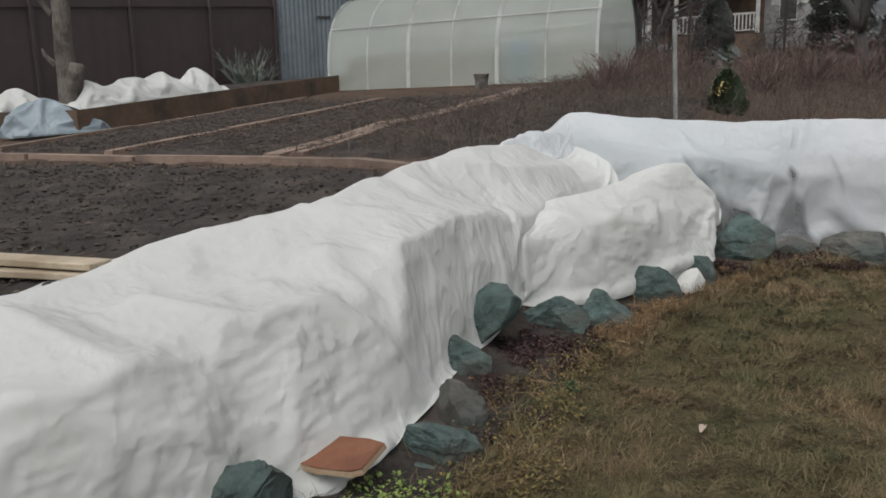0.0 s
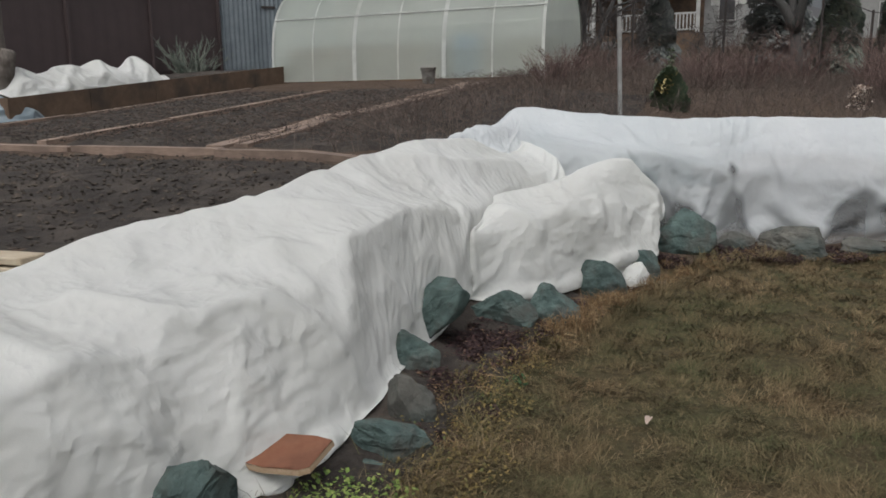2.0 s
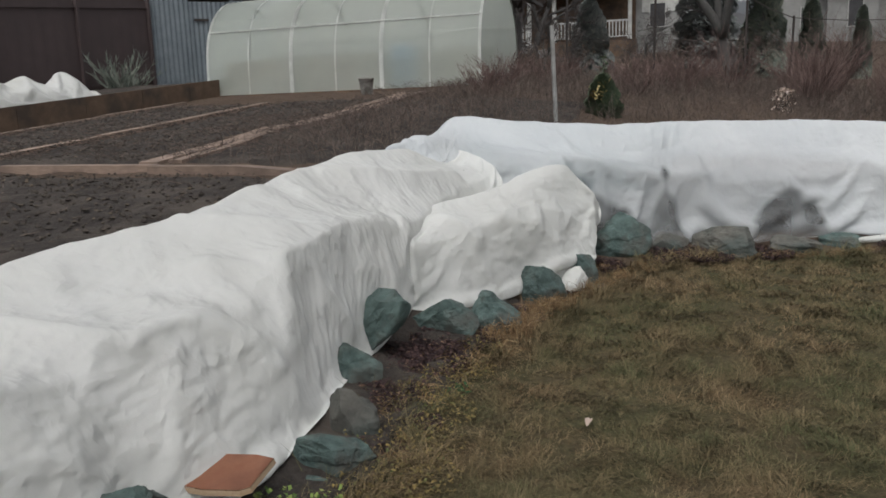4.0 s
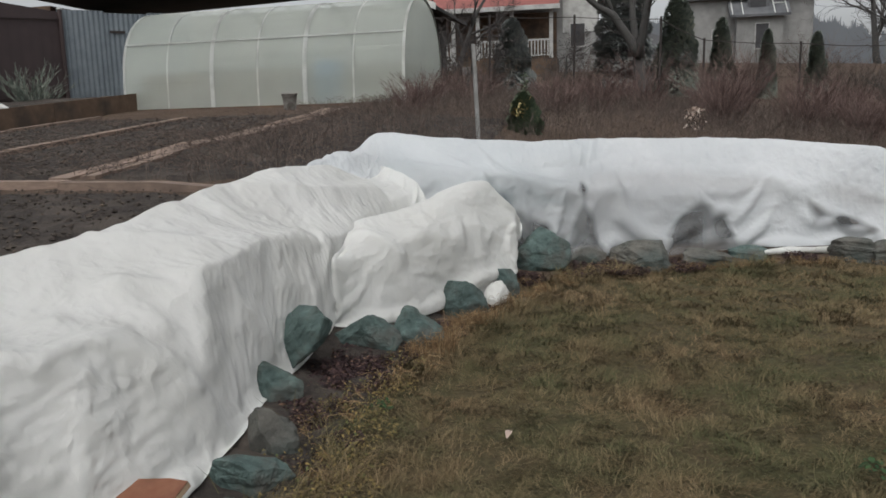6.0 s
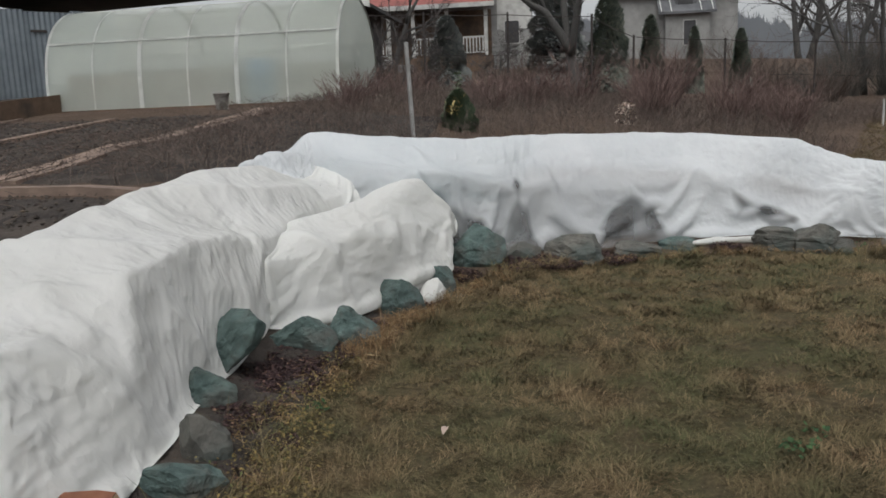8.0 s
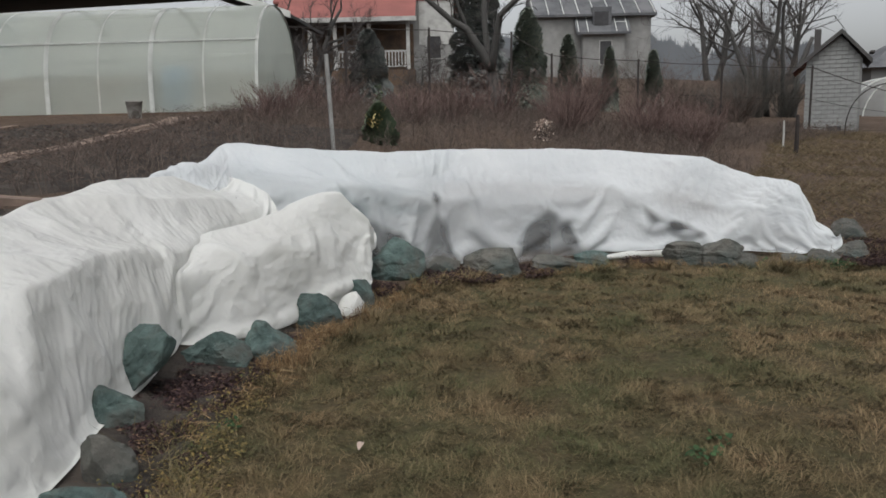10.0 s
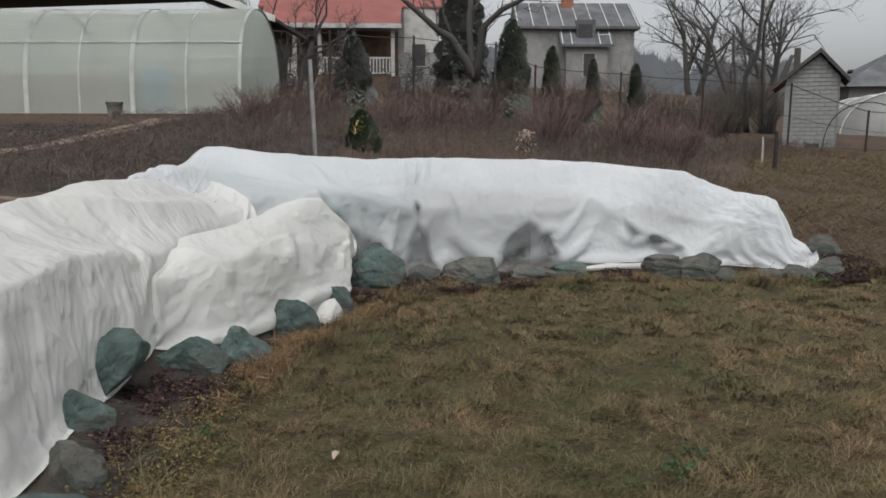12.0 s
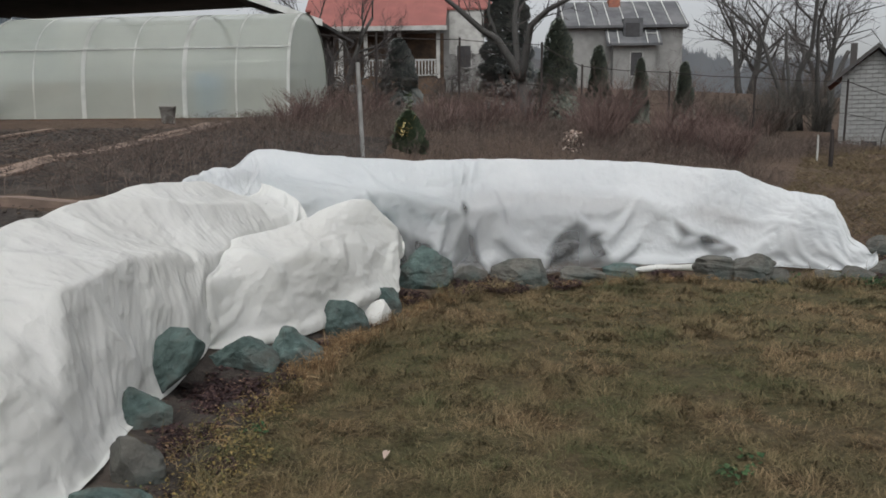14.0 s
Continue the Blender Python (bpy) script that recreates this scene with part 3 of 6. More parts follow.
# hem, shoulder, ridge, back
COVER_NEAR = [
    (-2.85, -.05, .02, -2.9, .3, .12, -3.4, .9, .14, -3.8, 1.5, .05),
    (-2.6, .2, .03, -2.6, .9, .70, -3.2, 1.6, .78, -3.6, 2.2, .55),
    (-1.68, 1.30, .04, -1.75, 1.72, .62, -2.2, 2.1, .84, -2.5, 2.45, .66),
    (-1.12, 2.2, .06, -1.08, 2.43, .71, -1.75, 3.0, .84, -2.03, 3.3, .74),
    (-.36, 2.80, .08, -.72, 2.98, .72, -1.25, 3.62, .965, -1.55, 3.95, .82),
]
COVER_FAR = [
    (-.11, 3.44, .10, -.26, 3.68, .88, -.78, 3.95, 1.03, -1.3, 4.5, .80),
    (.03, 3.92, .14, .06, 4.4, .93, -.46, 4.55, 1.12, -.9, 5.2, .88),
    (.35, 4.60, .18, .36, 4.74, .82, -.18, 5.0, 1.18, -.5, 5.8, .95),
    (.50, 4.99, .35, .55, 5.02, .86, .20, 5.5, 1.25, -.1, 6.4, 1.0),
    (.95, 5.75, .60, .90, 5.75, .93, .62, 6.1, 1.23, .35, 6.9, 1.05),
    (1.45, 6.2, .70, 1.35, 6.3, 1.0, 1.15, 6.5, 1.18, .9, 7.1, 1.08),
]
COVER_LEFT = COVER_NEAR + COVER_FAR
COVER_MID = [
    (0.28, 4.98, 0.20, 0.30, 5.02, 0.50, 0.32, 5.10, 0.62, 0.35, 5.35, 0.60),
    (0.50, 4.80, 0.20, 0.50, 4.85, 0.73, 0.54, 5.15, 0.80, 0.58, 5.57, 0.69),
    (0.72, 4.88, 0.20, 0.70, 4.99, 0.73, 0.75, 5.34, 0.86, 0.83, 5.80, 0.69),
    (1.05, 5.03, 0.20, 1.10, 5.19, 0.78, 1.20, 5.58, 0.93, 1.30, 6.03, 0.76),
    (1.40, 5.34, 0.20, 1.46, 5.47, 0.86, 1.61, 5.85, 1.05, 1.74, 6.30, 0.89),
    (1.66, 5.50, 0.22, 1.75, 5.63, 0.83, 1.87, 5.99, 1.05, 2.01, 6.44, 0.89),
    (1.86, 5.64, 0.28, 1.96, 5.77, 0.69, 2.07, 6.03, 0.88, 2.22, 6.48, 0.72),
    (2.00, 5.72, 0.34, 2.06, 5.83, 0.65, 2.17, 6.05, 0.76, 2.30, 6.34, 0.66),
]
MID_END = [
    (2.02, 5.90, 0.30, 2.06, 5.95, 0.48, 2.10, 6.00, 0.58, 2.20, 6.20, 0.50),
]
COVER_MID += MID_END
COVER_BEND = [
    (.25, 5.75, .8, .28, 5.8, 1.05, .30, 5.85, 1.20, .1, 6.7, .95),
    (.50, 6.0, .85, .52, 6.05, 1.15, .56, 6.22, 1.31, .4, 7.2, 1.10),
    (.90, 6.2, .85, .90, 6.35, 1.18, .97, 6.69, 1.385, .75, 7.6, 1.12),
    (1.15, 6.2, .5, 1.15, 6.45, 1.15, 1.2, 7.0, 1.46, .9, 7.9, 1.15),
    (1.7, 6.12, .25, 1.88, 6.36, 1.10, 1.85, 7.0, 1.41, 1.9, 8.0, 1.1),
    (2.35, 6.3, .2, 2.45, 6.42, .92, 2.65, 7.0, 1.345, 2.9, 8.0, 1.05),
    (3.1, 6.45, .20, 3.1, 6.53, .86, 3.45, 7.15, 1.34, 3.7, 8.1, 1.0),
]
COVER_LONG = [
    (3.95, 6.42, .20, 4.1, 6.55, .84, 4.4, 7.1, 1.325, 4.7, 8.0, .95),
    (4.75, 6.40, .20, 4.9, 6.50, .86, 5.25, 6.85, 1.275, 5.6, 7.7, .85),
    (5.55, 6.25, .20, 5.7, 6.26, .80, 6.02, 6.4, 1.205, 6.4, 7.1, .75),
    (6.15, 5.85, .18, 6.25, 5.9, .72, 6.42, 6.08, .985, 6.72, 6.55, .60),
    (6.55, 5.5, .17, 6.6, 5.55, .66, 6.68, 5.74, .945, 6.85, 6.05, .52),
    (6.86, 5.25, .16, 6.88, 5.27, .24, 6.90, 5.34, .40, 7.0, 5.55, .25),
]
COVER_RIGHT = COVER_BEND + COVER_LONG

# what holds the sheets up: hoops, canes and stems under them
PROPS_NEAR = [
    (0.04, 0.5, [(-0.74, 2.98, 0.73), (-0.62, 3.12, 0.75), (-0.52, 3.19, 0.71), (-0.39, 3.26, 0.61), (-0.29, 3.3, 0.47), (-0.24, 3.3, 0.34)]),
    (0.03, 0.8, [(-0.62, 3.04, 0.68), (-0.61, 2.88, 0.53), (-0.6, 2.75, 0.37)]),
    (0.02, 0.8, [(-0.56, 3.0, 0.59), (-0.49, 2.92, 0.41)]),
    (0.05, 0.4, [(-1.62, 2.73, 0.82), (-1.31, 2.54, 0.78), (-1.08, 2.43, 0.71), (-0.97, 2.46, 0.55), (-0.89, 2.48, 0.37)]),
    (0.05, 0.45, [(-1.34, 2.21, 0.7), (-1.24, 2.24, 0.68), (-1.07, 2.33, 0.53), (-0.95, 2.41, 0.34), (-0.9, 2.43, 0.24)]),
    (0.03, 0.5, [(-1.18, 2.93, 0.82), (-0.93, 2.91, 0.77), (-0.74, 2.98, 0.73)]),
]
PROPS_FAR = [
    (0.03, 0.5, [(-0.25, 3.71, 0.89), (-0.12, 3.97, 0.9), (0.06, 4.4, 0.93), (0.27, 4.75, 0.89)]),
    (0.03, 0.5, [(-0.25, 3.71, 0.89), (-0.25, 3.55, 0.7), (-0.26, 3.44, 0.57)]),
    (0.03, 0.5, [(-0.09, 3.88, 0.73), (0.01, 4.02, 0.52), (0.04, 4.04, 0.39)]),
    (0.03, 0.4, [(0.15, 4.38, 0.7), (0.29, 4.56, 0.62), (0.31, 4.54, 0.46)]),
    (0.02, 0.4, [(-0.02, 5.11, 1.18), (0.39, 5.34, 1.13), (0.92, 5.97, 1.05)]),
    (0.015, 0.4, [(-0.73, 4.0, 1.04), (-0.42, 4.0, 1.03), (-0.07, 4.11, 0.92)]),
]
PROPS_RIDGE = [
    (.0, .25, [(-1.75, 3.0, .85), (-1.25, 3.62, .98), (-.78, 3.95, 1.05), (-.46, 4.55, 1.12), (-.18, 5.0, 1.18), (.20, 5.5, 1.25), (.62, 6.1, 1.23)]),
]
PROPS_MID = [
    (.02, .5, [tuple(r[6:9]) for r in COVER_MID[2:7]]),
    (.03, .5, [(.73, 5.16, .88), (.95, 5.08, .70)]),
    (.03, .5, [(1.2, 5.2, .78), (1.5, 5.42, .76)]),
    (.02, .5, [(.52, 4.82, .70)]),
]
PROPS_RIGHT = [
    (.0, .2, [(1.2, 7.0, 1.46), (1.85, 7.0, 1.41), (2.65, 7.0, 1.345), (3.45, 7.15, 1.34), (4.4, 7.1, 1.325), (5.25, 6.85, 1.275), (6.02, 6.4, 1.205)]),
    (.0, .2, [(6.02, 6.4, 1.205), (6.42, 6.08, .985), (6.68, 5.74, .945)]),
    (.05, .6, [(1.98, 6.38, 1.13), (2.45, 6.54, .97), (2.97, 6.60, .87), (3.3, 6.62, .86)]),
    (.05, .6, [(2.95, 6.60, .87), (3.02, 6.52, .5), (3.06, 6.46, .3)]),
    (.05, .6, [(4.17, 6.64, .74)]), (.03, .6, [(4.17, 6.64, .74), (3.66, 6.48, .32)]), (.03, .6, [(4.17, 6.64, .74), (4.62, 6.44, .34)]),
    (.05, .5, [(4.95, 6.60, .92), (5.34, 6.44, .66), (5.90, 6.1, .40)]),
    (.03, .5, [(6.25, 5.9, .72), (6.2, 5.88, .45)]),
]
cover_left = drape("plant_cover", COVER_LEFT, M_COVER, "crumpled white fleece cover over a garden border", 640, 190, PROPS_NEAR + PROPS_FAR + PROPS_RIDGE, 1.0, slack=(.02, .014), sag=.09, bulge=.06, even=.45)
cover_mid = drape("plant_cover", COVER_MID, M_COVER, "smaller white fleece cover bunched behind border stones", 250, 130, PROPS_MID, 5.0, slack=(.032, .02), sag=.08, bulge=.02, facet=1.1)
cover_right = drape("plant_cover", COVER_RIGHT, M_FILM, "thin bluish white fleece cover over a long border", 560, 150, PROPS_RIGHT, 9.0, slack=(.03, .028), sag=.11, facet=1.2, sheer=.25, angular=.6,
                    thin=[(3.0, .95, 2.55, .1, 3.25, .1), (4.19, .82, 3.5, .1, 4.78, .1), (5.22, .74, 5.9, .36, 5.3, .45), (2.0, 1.05, 1.9, .2, 2.7, .5)])


INNER = [(r[0] + .02, r[1] + .30, max(r[2], .72), r[3] + .03, r[4] + .26, r[5] - .06, r[6], r[7] + .02, r[8] - .16, r[9], r[10] - .3, r[11] + .05) for r in COVER_RIGHT[3:7]]
drape("plant_cover", INNER, M_INNER, "pale blue plastic sheet lying under the thin fleece", 90, 40, [], 13.0)


# ---- border stones ----
def stone(name, x, y, wide, deep, high, turn, seed, mat, label, tip=0.0, sink=0.06):
    rnd = random.Random(seed)
    bm = bmesh.new()
    bmesh.ops.create_icosphere(bm, subdivisions=5, radius=0.5)
    cuts = []
    bed = Vector((rnd.uniform(-.5, .5), rnd.uniform(-.5, .5), 1)).normalized()
    layers = [rnd.uniform(0, .075) for _ in range(16)]
    for k in range(11):
        a, e = rnd.uniform(0, 2 * math.pi), rnd.uniform(-0.2, 1.1)
        cuts.append((Vector((math.cos(a) * math.cos(e), math.sin(a) * math.cos(e), math.sin(e))), rnd.uniform(0.30, 0.46)))
    for v in bm.verts:
        p = v.co.normalized()
        p *= .5 / (abs(p.x) ** 4 + abs(p.y) ** 4 + abs(p.z) ** 4) ** .25
        for nrm, d in cuts:
            q = p.dot(nrm)
            if q > d:
                p -= nrm * (q - d) * 0.97
        w = noise.fractal(p * 3.0 + Vector((seed, 0, 0)), 0.7, 2.2, 6)
        c = noise.ridged_multi_fractal(p * 2.2 + Vector((0, seed, 0)), 1.0, 2.0, 3, 1.0, 2.0)
        p += p.normalized() * (w * 0.035 - max(0.0, c - 1.35) * 0.06)
        layer = (p.dot(bed) + .6) * 7 + .8 * noise.noise(p * 2.6 + Vector((0, 0, seed)))
        p *= 1 - layers[int(layer) % 16]
        p.z += tip * p.x
        v.co = p
    zs = [v.co.z for v in bm.verts]
    xs = [v.co.x for v in bm.verts]
    ys = [v.co.y for v in bm.verts]
    for v in bm.verts:
        v.co = Vector(((v.co.x - min(xs)) / (max(xs) - min(xs)) - .5, (v.co.y - min(ys)) / (max(ys) - min(ys)) - .5, (v.co.z - min(zs)) / (max(zs) - min(zs))))
        v.co = Vector((v.co.x * wide, v.co.y * deep, v.co.z * (high + sink) - sink))
    ob = new(name, mesh_of(bm, mat))
    ob.matrix_world = pose(x, y, lz(x, y), 0, 0, turn)
    return tagged(ob, label, "stone", "stones along the border")


# x, y, width, depth, height, turn, seed, tip
GREEN_STONES = [
    (-.70, 2.47, .32, .28, .26, 16, 3, .1),
    (-0.02, 3.02, 0.34, 0.27, 0.15, 1, 5, 0.0),
    (0.08, 3.87, 0.32, 0.24, 0.19, -1, 7, 0.0),
    (0.23, 4.28, 0.42, 0.30, 0.36, -3, 11, 0.9),
    (0.69, 4.68, 0.44, 0.35, 0.21, -8, 12, 0.1),
    (1.03, 4.76, 0.36, 0.27, 0.23, -11, 13, -0.2),
    (1.49, 5.20, 0.34, 0.27, 0.27, -16, 14, -0.2),
    (1.91, 5.70, 0.30, 0.24, 0.22, -18, 15, -0.4),
    (2.48, 6.27, 0.51, 0.40, 0.34, -21, 16, 0.1),
    (4.59, 6.33, 0.38, 0.30, 0.10, -36, 17, 0.0),
    (-0.15, 2.88, 0.25, 0.20, 0.03, 3, 18, 0.0),
]
GREY_STONES = [
    (0.07, 3.27, 0.22, 0.17, 0.23, 0, 21, 0.0),
    (2.97, 6.39, 0.35, 0.28, 0.14, -25, 22, 0.0),
    (3.43, 6.28, 0.56, 0.45, 0.25, -28, 23, -0.1),
    (4.08, 6.22, 0.45, 0.36, 0.14, -33, 24, 0.0),
    (5.33, 5.85, 0.41, 0.33, 0.21, -41, 25, 0.0),
    (5.62, 5.66, 0.45, 0.36, 0.27, -44, 26, 0.0),
    (5.78, 5.55, 0.35, 0.28, 0.12, -45, 31, 0.0),
    (6.27, 5.35, 0.27, 0.22, 0.12, -49, 27, 0.0),
    (6.60, 5.28, 0.31, 0.25, 0.12, -51, 28, 0.0),
    (6.92, 5.22, 0.36, 0.29, 0.18, -52, 29, 0.0),
    (7.50, 5.72, 0.37, 0.30, 0.20, -52, 30, 0.0),
]
for row in GREEN_STONES:
    stone("stone", *row[:6], row[6], M_ROCK, "blue-green angular stone edging the lawn", row[7])
for row in GREY_STONES:
    stone("stone", *row[:6], row[6], M_GREYROCK, "grey weathered stone edging the lawn", row[7])


# ---- greenhouse ----
def arch(k, radius=1.5, height=2.1):
    """A place on the arch: 0 front foot, 1 back foot."""
    a = math.pi * (1 - k)
    return 1.5 + radius * math.cos(a), height * (math.sin(a) ** 0.6)


def panel_material():
    m, n, l, b = material("polycarbonate", 0.35, 0, 0.4)
    f = noise_node(n, l, 1.2, 5, 0.6)
    l.new(ramp(n, l, f, [(0.35, (0.66, 0.71, 0.64)), (0.65, (0.76, 0.81, 0.73))]), b.inputs["Base Color"])
    t = n.new("ShaderNodeBsdfTranslucent")
    t.inputs["Color"].default_value = (0.80, 0.83, 0.78, 1)
    mix = n.new("ShaderNodeMixShader")
    mix.inputs[0].default_value = 0.45
    l.new(b.outputs[0], mix.inputs[1])
    l.new(t.outputs[0], mix.inputs[2])
    clear = n.new("ShaderNodeBsdfTransparent")
    mix2 = n.new("ShaderNodeMixShader")
    mix2.inputs[0].default_value = 0.54
    l.new(mix.outputs[0], mix2.inputs[1])
    l.new(clear.outputs[0], mix2.inputs[2])
    l.new(mix2.outputs[0], n["Material Output"].inputs["Surface"])
    return m


M_POLY = panel_material()
greenhouse = thing("greenhouse", "arched polycarbonate greenhouse with white frame beside garden beds", "greenhouse", GH, GH_TURN)
STEPS = 28


def arch_strip(x0, x1, lift=0.0, thick=0.008):
    bm = bmesh.new()
    rows = []
    for i in range(STEPS + 1):
        y, z = arch(i / STEPS)
        y = 1.5 + (y - 1.5) * (1 + lift / 1.5)
        z = z * (1 + lift / 2.1)
        rows.append([bm.verts.new((x0, y, z)), bm.verts.new((x1, y, z))])
    for a, b in zip(rows, rows[1:]):
        bm.faces.new((a[0], a[1], b[1], b[0]))
    bmesh.ops.solidify(bm, geom=bm.faces[:], thickness=thick)
    return bm


for k in range(3):
    part("panel", arch_strip(2 * k + 0.003, 2 * k + 1.997), M_POLY, greenhouse, "milky polycarbonate sheet", True)
for k in range(7):
    wide = 0.045 if k in (2, 4) else 0.03 if k in (0, 6) else 0.018
    part("rib", arch_strip(k - wide, k + wide, 0.014, 0.02), M_WHITEFRAME, greenhouse, "", True)
for q in (0.153, 0.5, 0.847):
    y, z = arch(q)
    y, z = 1.5 + (y - 1.5) * 1.01, z * 1.01
    part("purlin", box(0, 6, y - .012, y + .012, z - .012, z + .012), M_WHITEFRAME, greenhouse)
for x in (0.0, 6.0):
    prof = [arch(i / STEPS) for i in range(STEPS + 1)]
    bm = bmesh.new()
    vs = [bm.verts.new((x, y, z)) for y, z in prof]
    bm.faces.new(vs)
    bmesh.ops.solidify(bm, geom=bm.faces[:], thickness=0.008)
    part("end_panel", bm, M_POLY, greenhouse)
part("base_beam", box(-.05, 6.05, -.06, .02, -.12, 0.02, .008), M_BEDWALL, greenhouse)

# ---- garden beds ----
def gp(u, v, up=0.0):
    p = GH + GA * u + GN * v
    return (p.x, p.y, lz(p.x, p.y) + up)


def board_line(parent, u0, v0, u1, v1, high=0.075, thick=0.10, mat=None, low=-0.08):
    n = max(2, int(math.hypot(u1 - u0, v1 - v0) / 0.7))
    bm = bmesh.new()
    du, dv = u1 - u0, v1 - v0
    q = math.hypot(du, dv)
    su, sv = -dv / q * thick / 2, du / q * thick / 2
    rings = []
    for i in range(n + 1):
        t = i / n
        u, v = u0 + du * t, v0 + dv * t
        c = gp(u, v)[2]
        ring = []
        for s, z in ((-1, low), (1, low), (1, high), (-1, high)):
            p = GH + GA * (u + su * s) + GN * (v + sv * s)
            ring.append(bm.verts.new((p.x, p.y, c + z)))
        rings.append(ring)
    for a, b in zip(rings, rings[1:]):
        for k in range(4):
            bm.faces.new((a[k], a[(k + 1) % 4], b[(k + 1) % 4], b[k]))
    bm.faces.new(rings[0][::-1])
    bm.faces.new(rings[-1])
    return part("edging_board", bm, mat or M_BOARD, parent)


beds = thing("garden_bed", "bare soil vegetable beds edged with weathered boards", "garden bed")
def plank_path(u0, v0, u1, v1, wide, seed, step=1.9):
    """Old planks laid end to end between the beds, each a little askew."""
    rnd = random.Random(seed)
    q = math.hypot(u1 - u0, v1 - v0)
    n = max(1, round(q / step))
    for k in range(n):
        a, b = k / n, (k + 1) / n - .012 / q
        e, f = rnd.uniform(-.03, .03), rnd.uniform(-.03, .03)
        nu, nv = -(v1 - v0) / q, (u1 - u0) / q
        board_line(beds, u0 + (u1 - u0) * a + nu * e, v0 + (v1 - v0) * a + nv * e, u0 + (u1 - u0) * b + nu * f, v0 + (v1 - v0) * b + nv * f,
                   .055 + rnd.uniform(-.008, .012), wide * rnd.uniform(.88, 1.08))


plank_path(-3.5, -8.35, 7.4, -8.8, .17, 1)
plank_path(2.87, -8.3, 2.95, -2.6, .16, 2)
plank_path(5.3, -8.5, 5.25, -2.0, .20, 3)
plank_path(5.52, -8.4, 5.46, -1.6, .16, 4)
plank_path(.6, -8.1, .8, -1.9, .12, 5)


# inside the greenhouse: soil boxes and a blue water barrel
def soil_box(u, v, long, deep, high):
    p = GH + GA * u + GN * v
    b = thing("soil_box", "brown timber soil box inside the greenhouse", "planter", (p.x, p.y, GH.z - .1), GH_TURN, "soil boxes in the greenhouse")
    part("frame", box(0, long, 0, deep, 0, high, .01), M_BEDWALL, b)
    part("soil", box(.04, long - .04, .04, deep - .04, high - .02, high + .03), M_SOIL, b)


soil_box(.3, .22, 3.5, .7, .80)
soil_box(.3, 1.9, 5.3, .8, .95)
p = GH + GA * 4.36 + GN * .36
barrel = thing("water_barrel", "blue plastic water barrel inside the greenhouse", "barrel", (p.x, p.y, GH.z - .1))
prof = [(.26, 0), (.29, .05), (.29, .3), (.31, .34), (.29, .38), (.29, .6), (.31, .64), (.29, .68), (.28, .92), (.25, .95)]
bm = bmesh.new()
rings = [[bm.verts.new((r * math.cos(2 * math.pi * k / 20), r * math.sin(2 * math.pi * k / 20), z)) for k in range(20)] for r, z in prof]
for a, b in zip(rings, rings[1:]):
    for k in range(20):
        bm.faces.new((a[k], a[(k + 1) % 20], b[(k + 1) % 20], b[k]))
bm.faces.new(rings[0][::-1])
bm.faces.new(rings[-1])
part("barrel_body", bm, M_BLUEBARREL, barrel, "", True)


# ---- more of the garden ----
def frame_at(u, v, turn=GH_TURN, drop=0.0):
    """A place by its distance along and behind the greenhouse's front, on the ground."""
    p = GH + GA * u + GN * v
    return (p.x, p.y, lz(p.x, p.y) - drop)


def sheet_fence():
    """Dark brown profiled sheet on square posts, along the plot's side."""
    a, b = Vector((-8.4, 13.5, 0)), Vector((-4.2, 20.6, 0))
    d = (b - a).normalized()
    turn = math.degrees(math.atan2(d.y, d.x))
    start = a - d * 9.4
    total = (b - start).length
    fence = thing("sheet_fence", "tall dark brown sheet metal fence with square posts", "fence", (start.x, start.y, 0), turn)
    n, span = 8, total / 8
    z0 = 1.35
    for k in range(n):
        x0 = k * span
        p = start + d * (x0 + span / 2)
        base = lz(p.x, p.y) - .1
        bm = bmesh.new()
        cols, ribs = 28, []
        for i in range(cols + 1):
            x = x0 + span * i / cols
            y = (0.0, .004, .004, 0.0)[i % 4]
            ribs.append((bm.verts.new((x, y, base)), bm.verts.new((x, y, base + 2.45))))
        for r, s in zip(ribs, ribs[1:]):
            bm.faces.new((r[0], s[0], s[1], r[1]))
        part("panel", bm, M_BROWNFENCE, fence)
    for k in range(n + 1):
        p = start + d * (k * span)
        base = lz(p.x, p.y) - .1
        part("post", box(k * span - .035, k * span + .035, -.085, -.005, base, base + 2.4, .004), M_BROWNFENCE, fence)
        part("cap", box(k * span - .045, k * span + .045, -.095, .005, base + 2.4, base + 2.45, .01), M_WHITEFRAME, fence, "pale post cap")
    for h in (.35, 2.1):
        p0, p1 = lz(start.x, start.y), lz(b.x, b.y)
        part("rail", tube([(0, -.03, p0 + h), (total, -.03, p1 + h)], .025, 4), M_BROWNFENCE, fence)


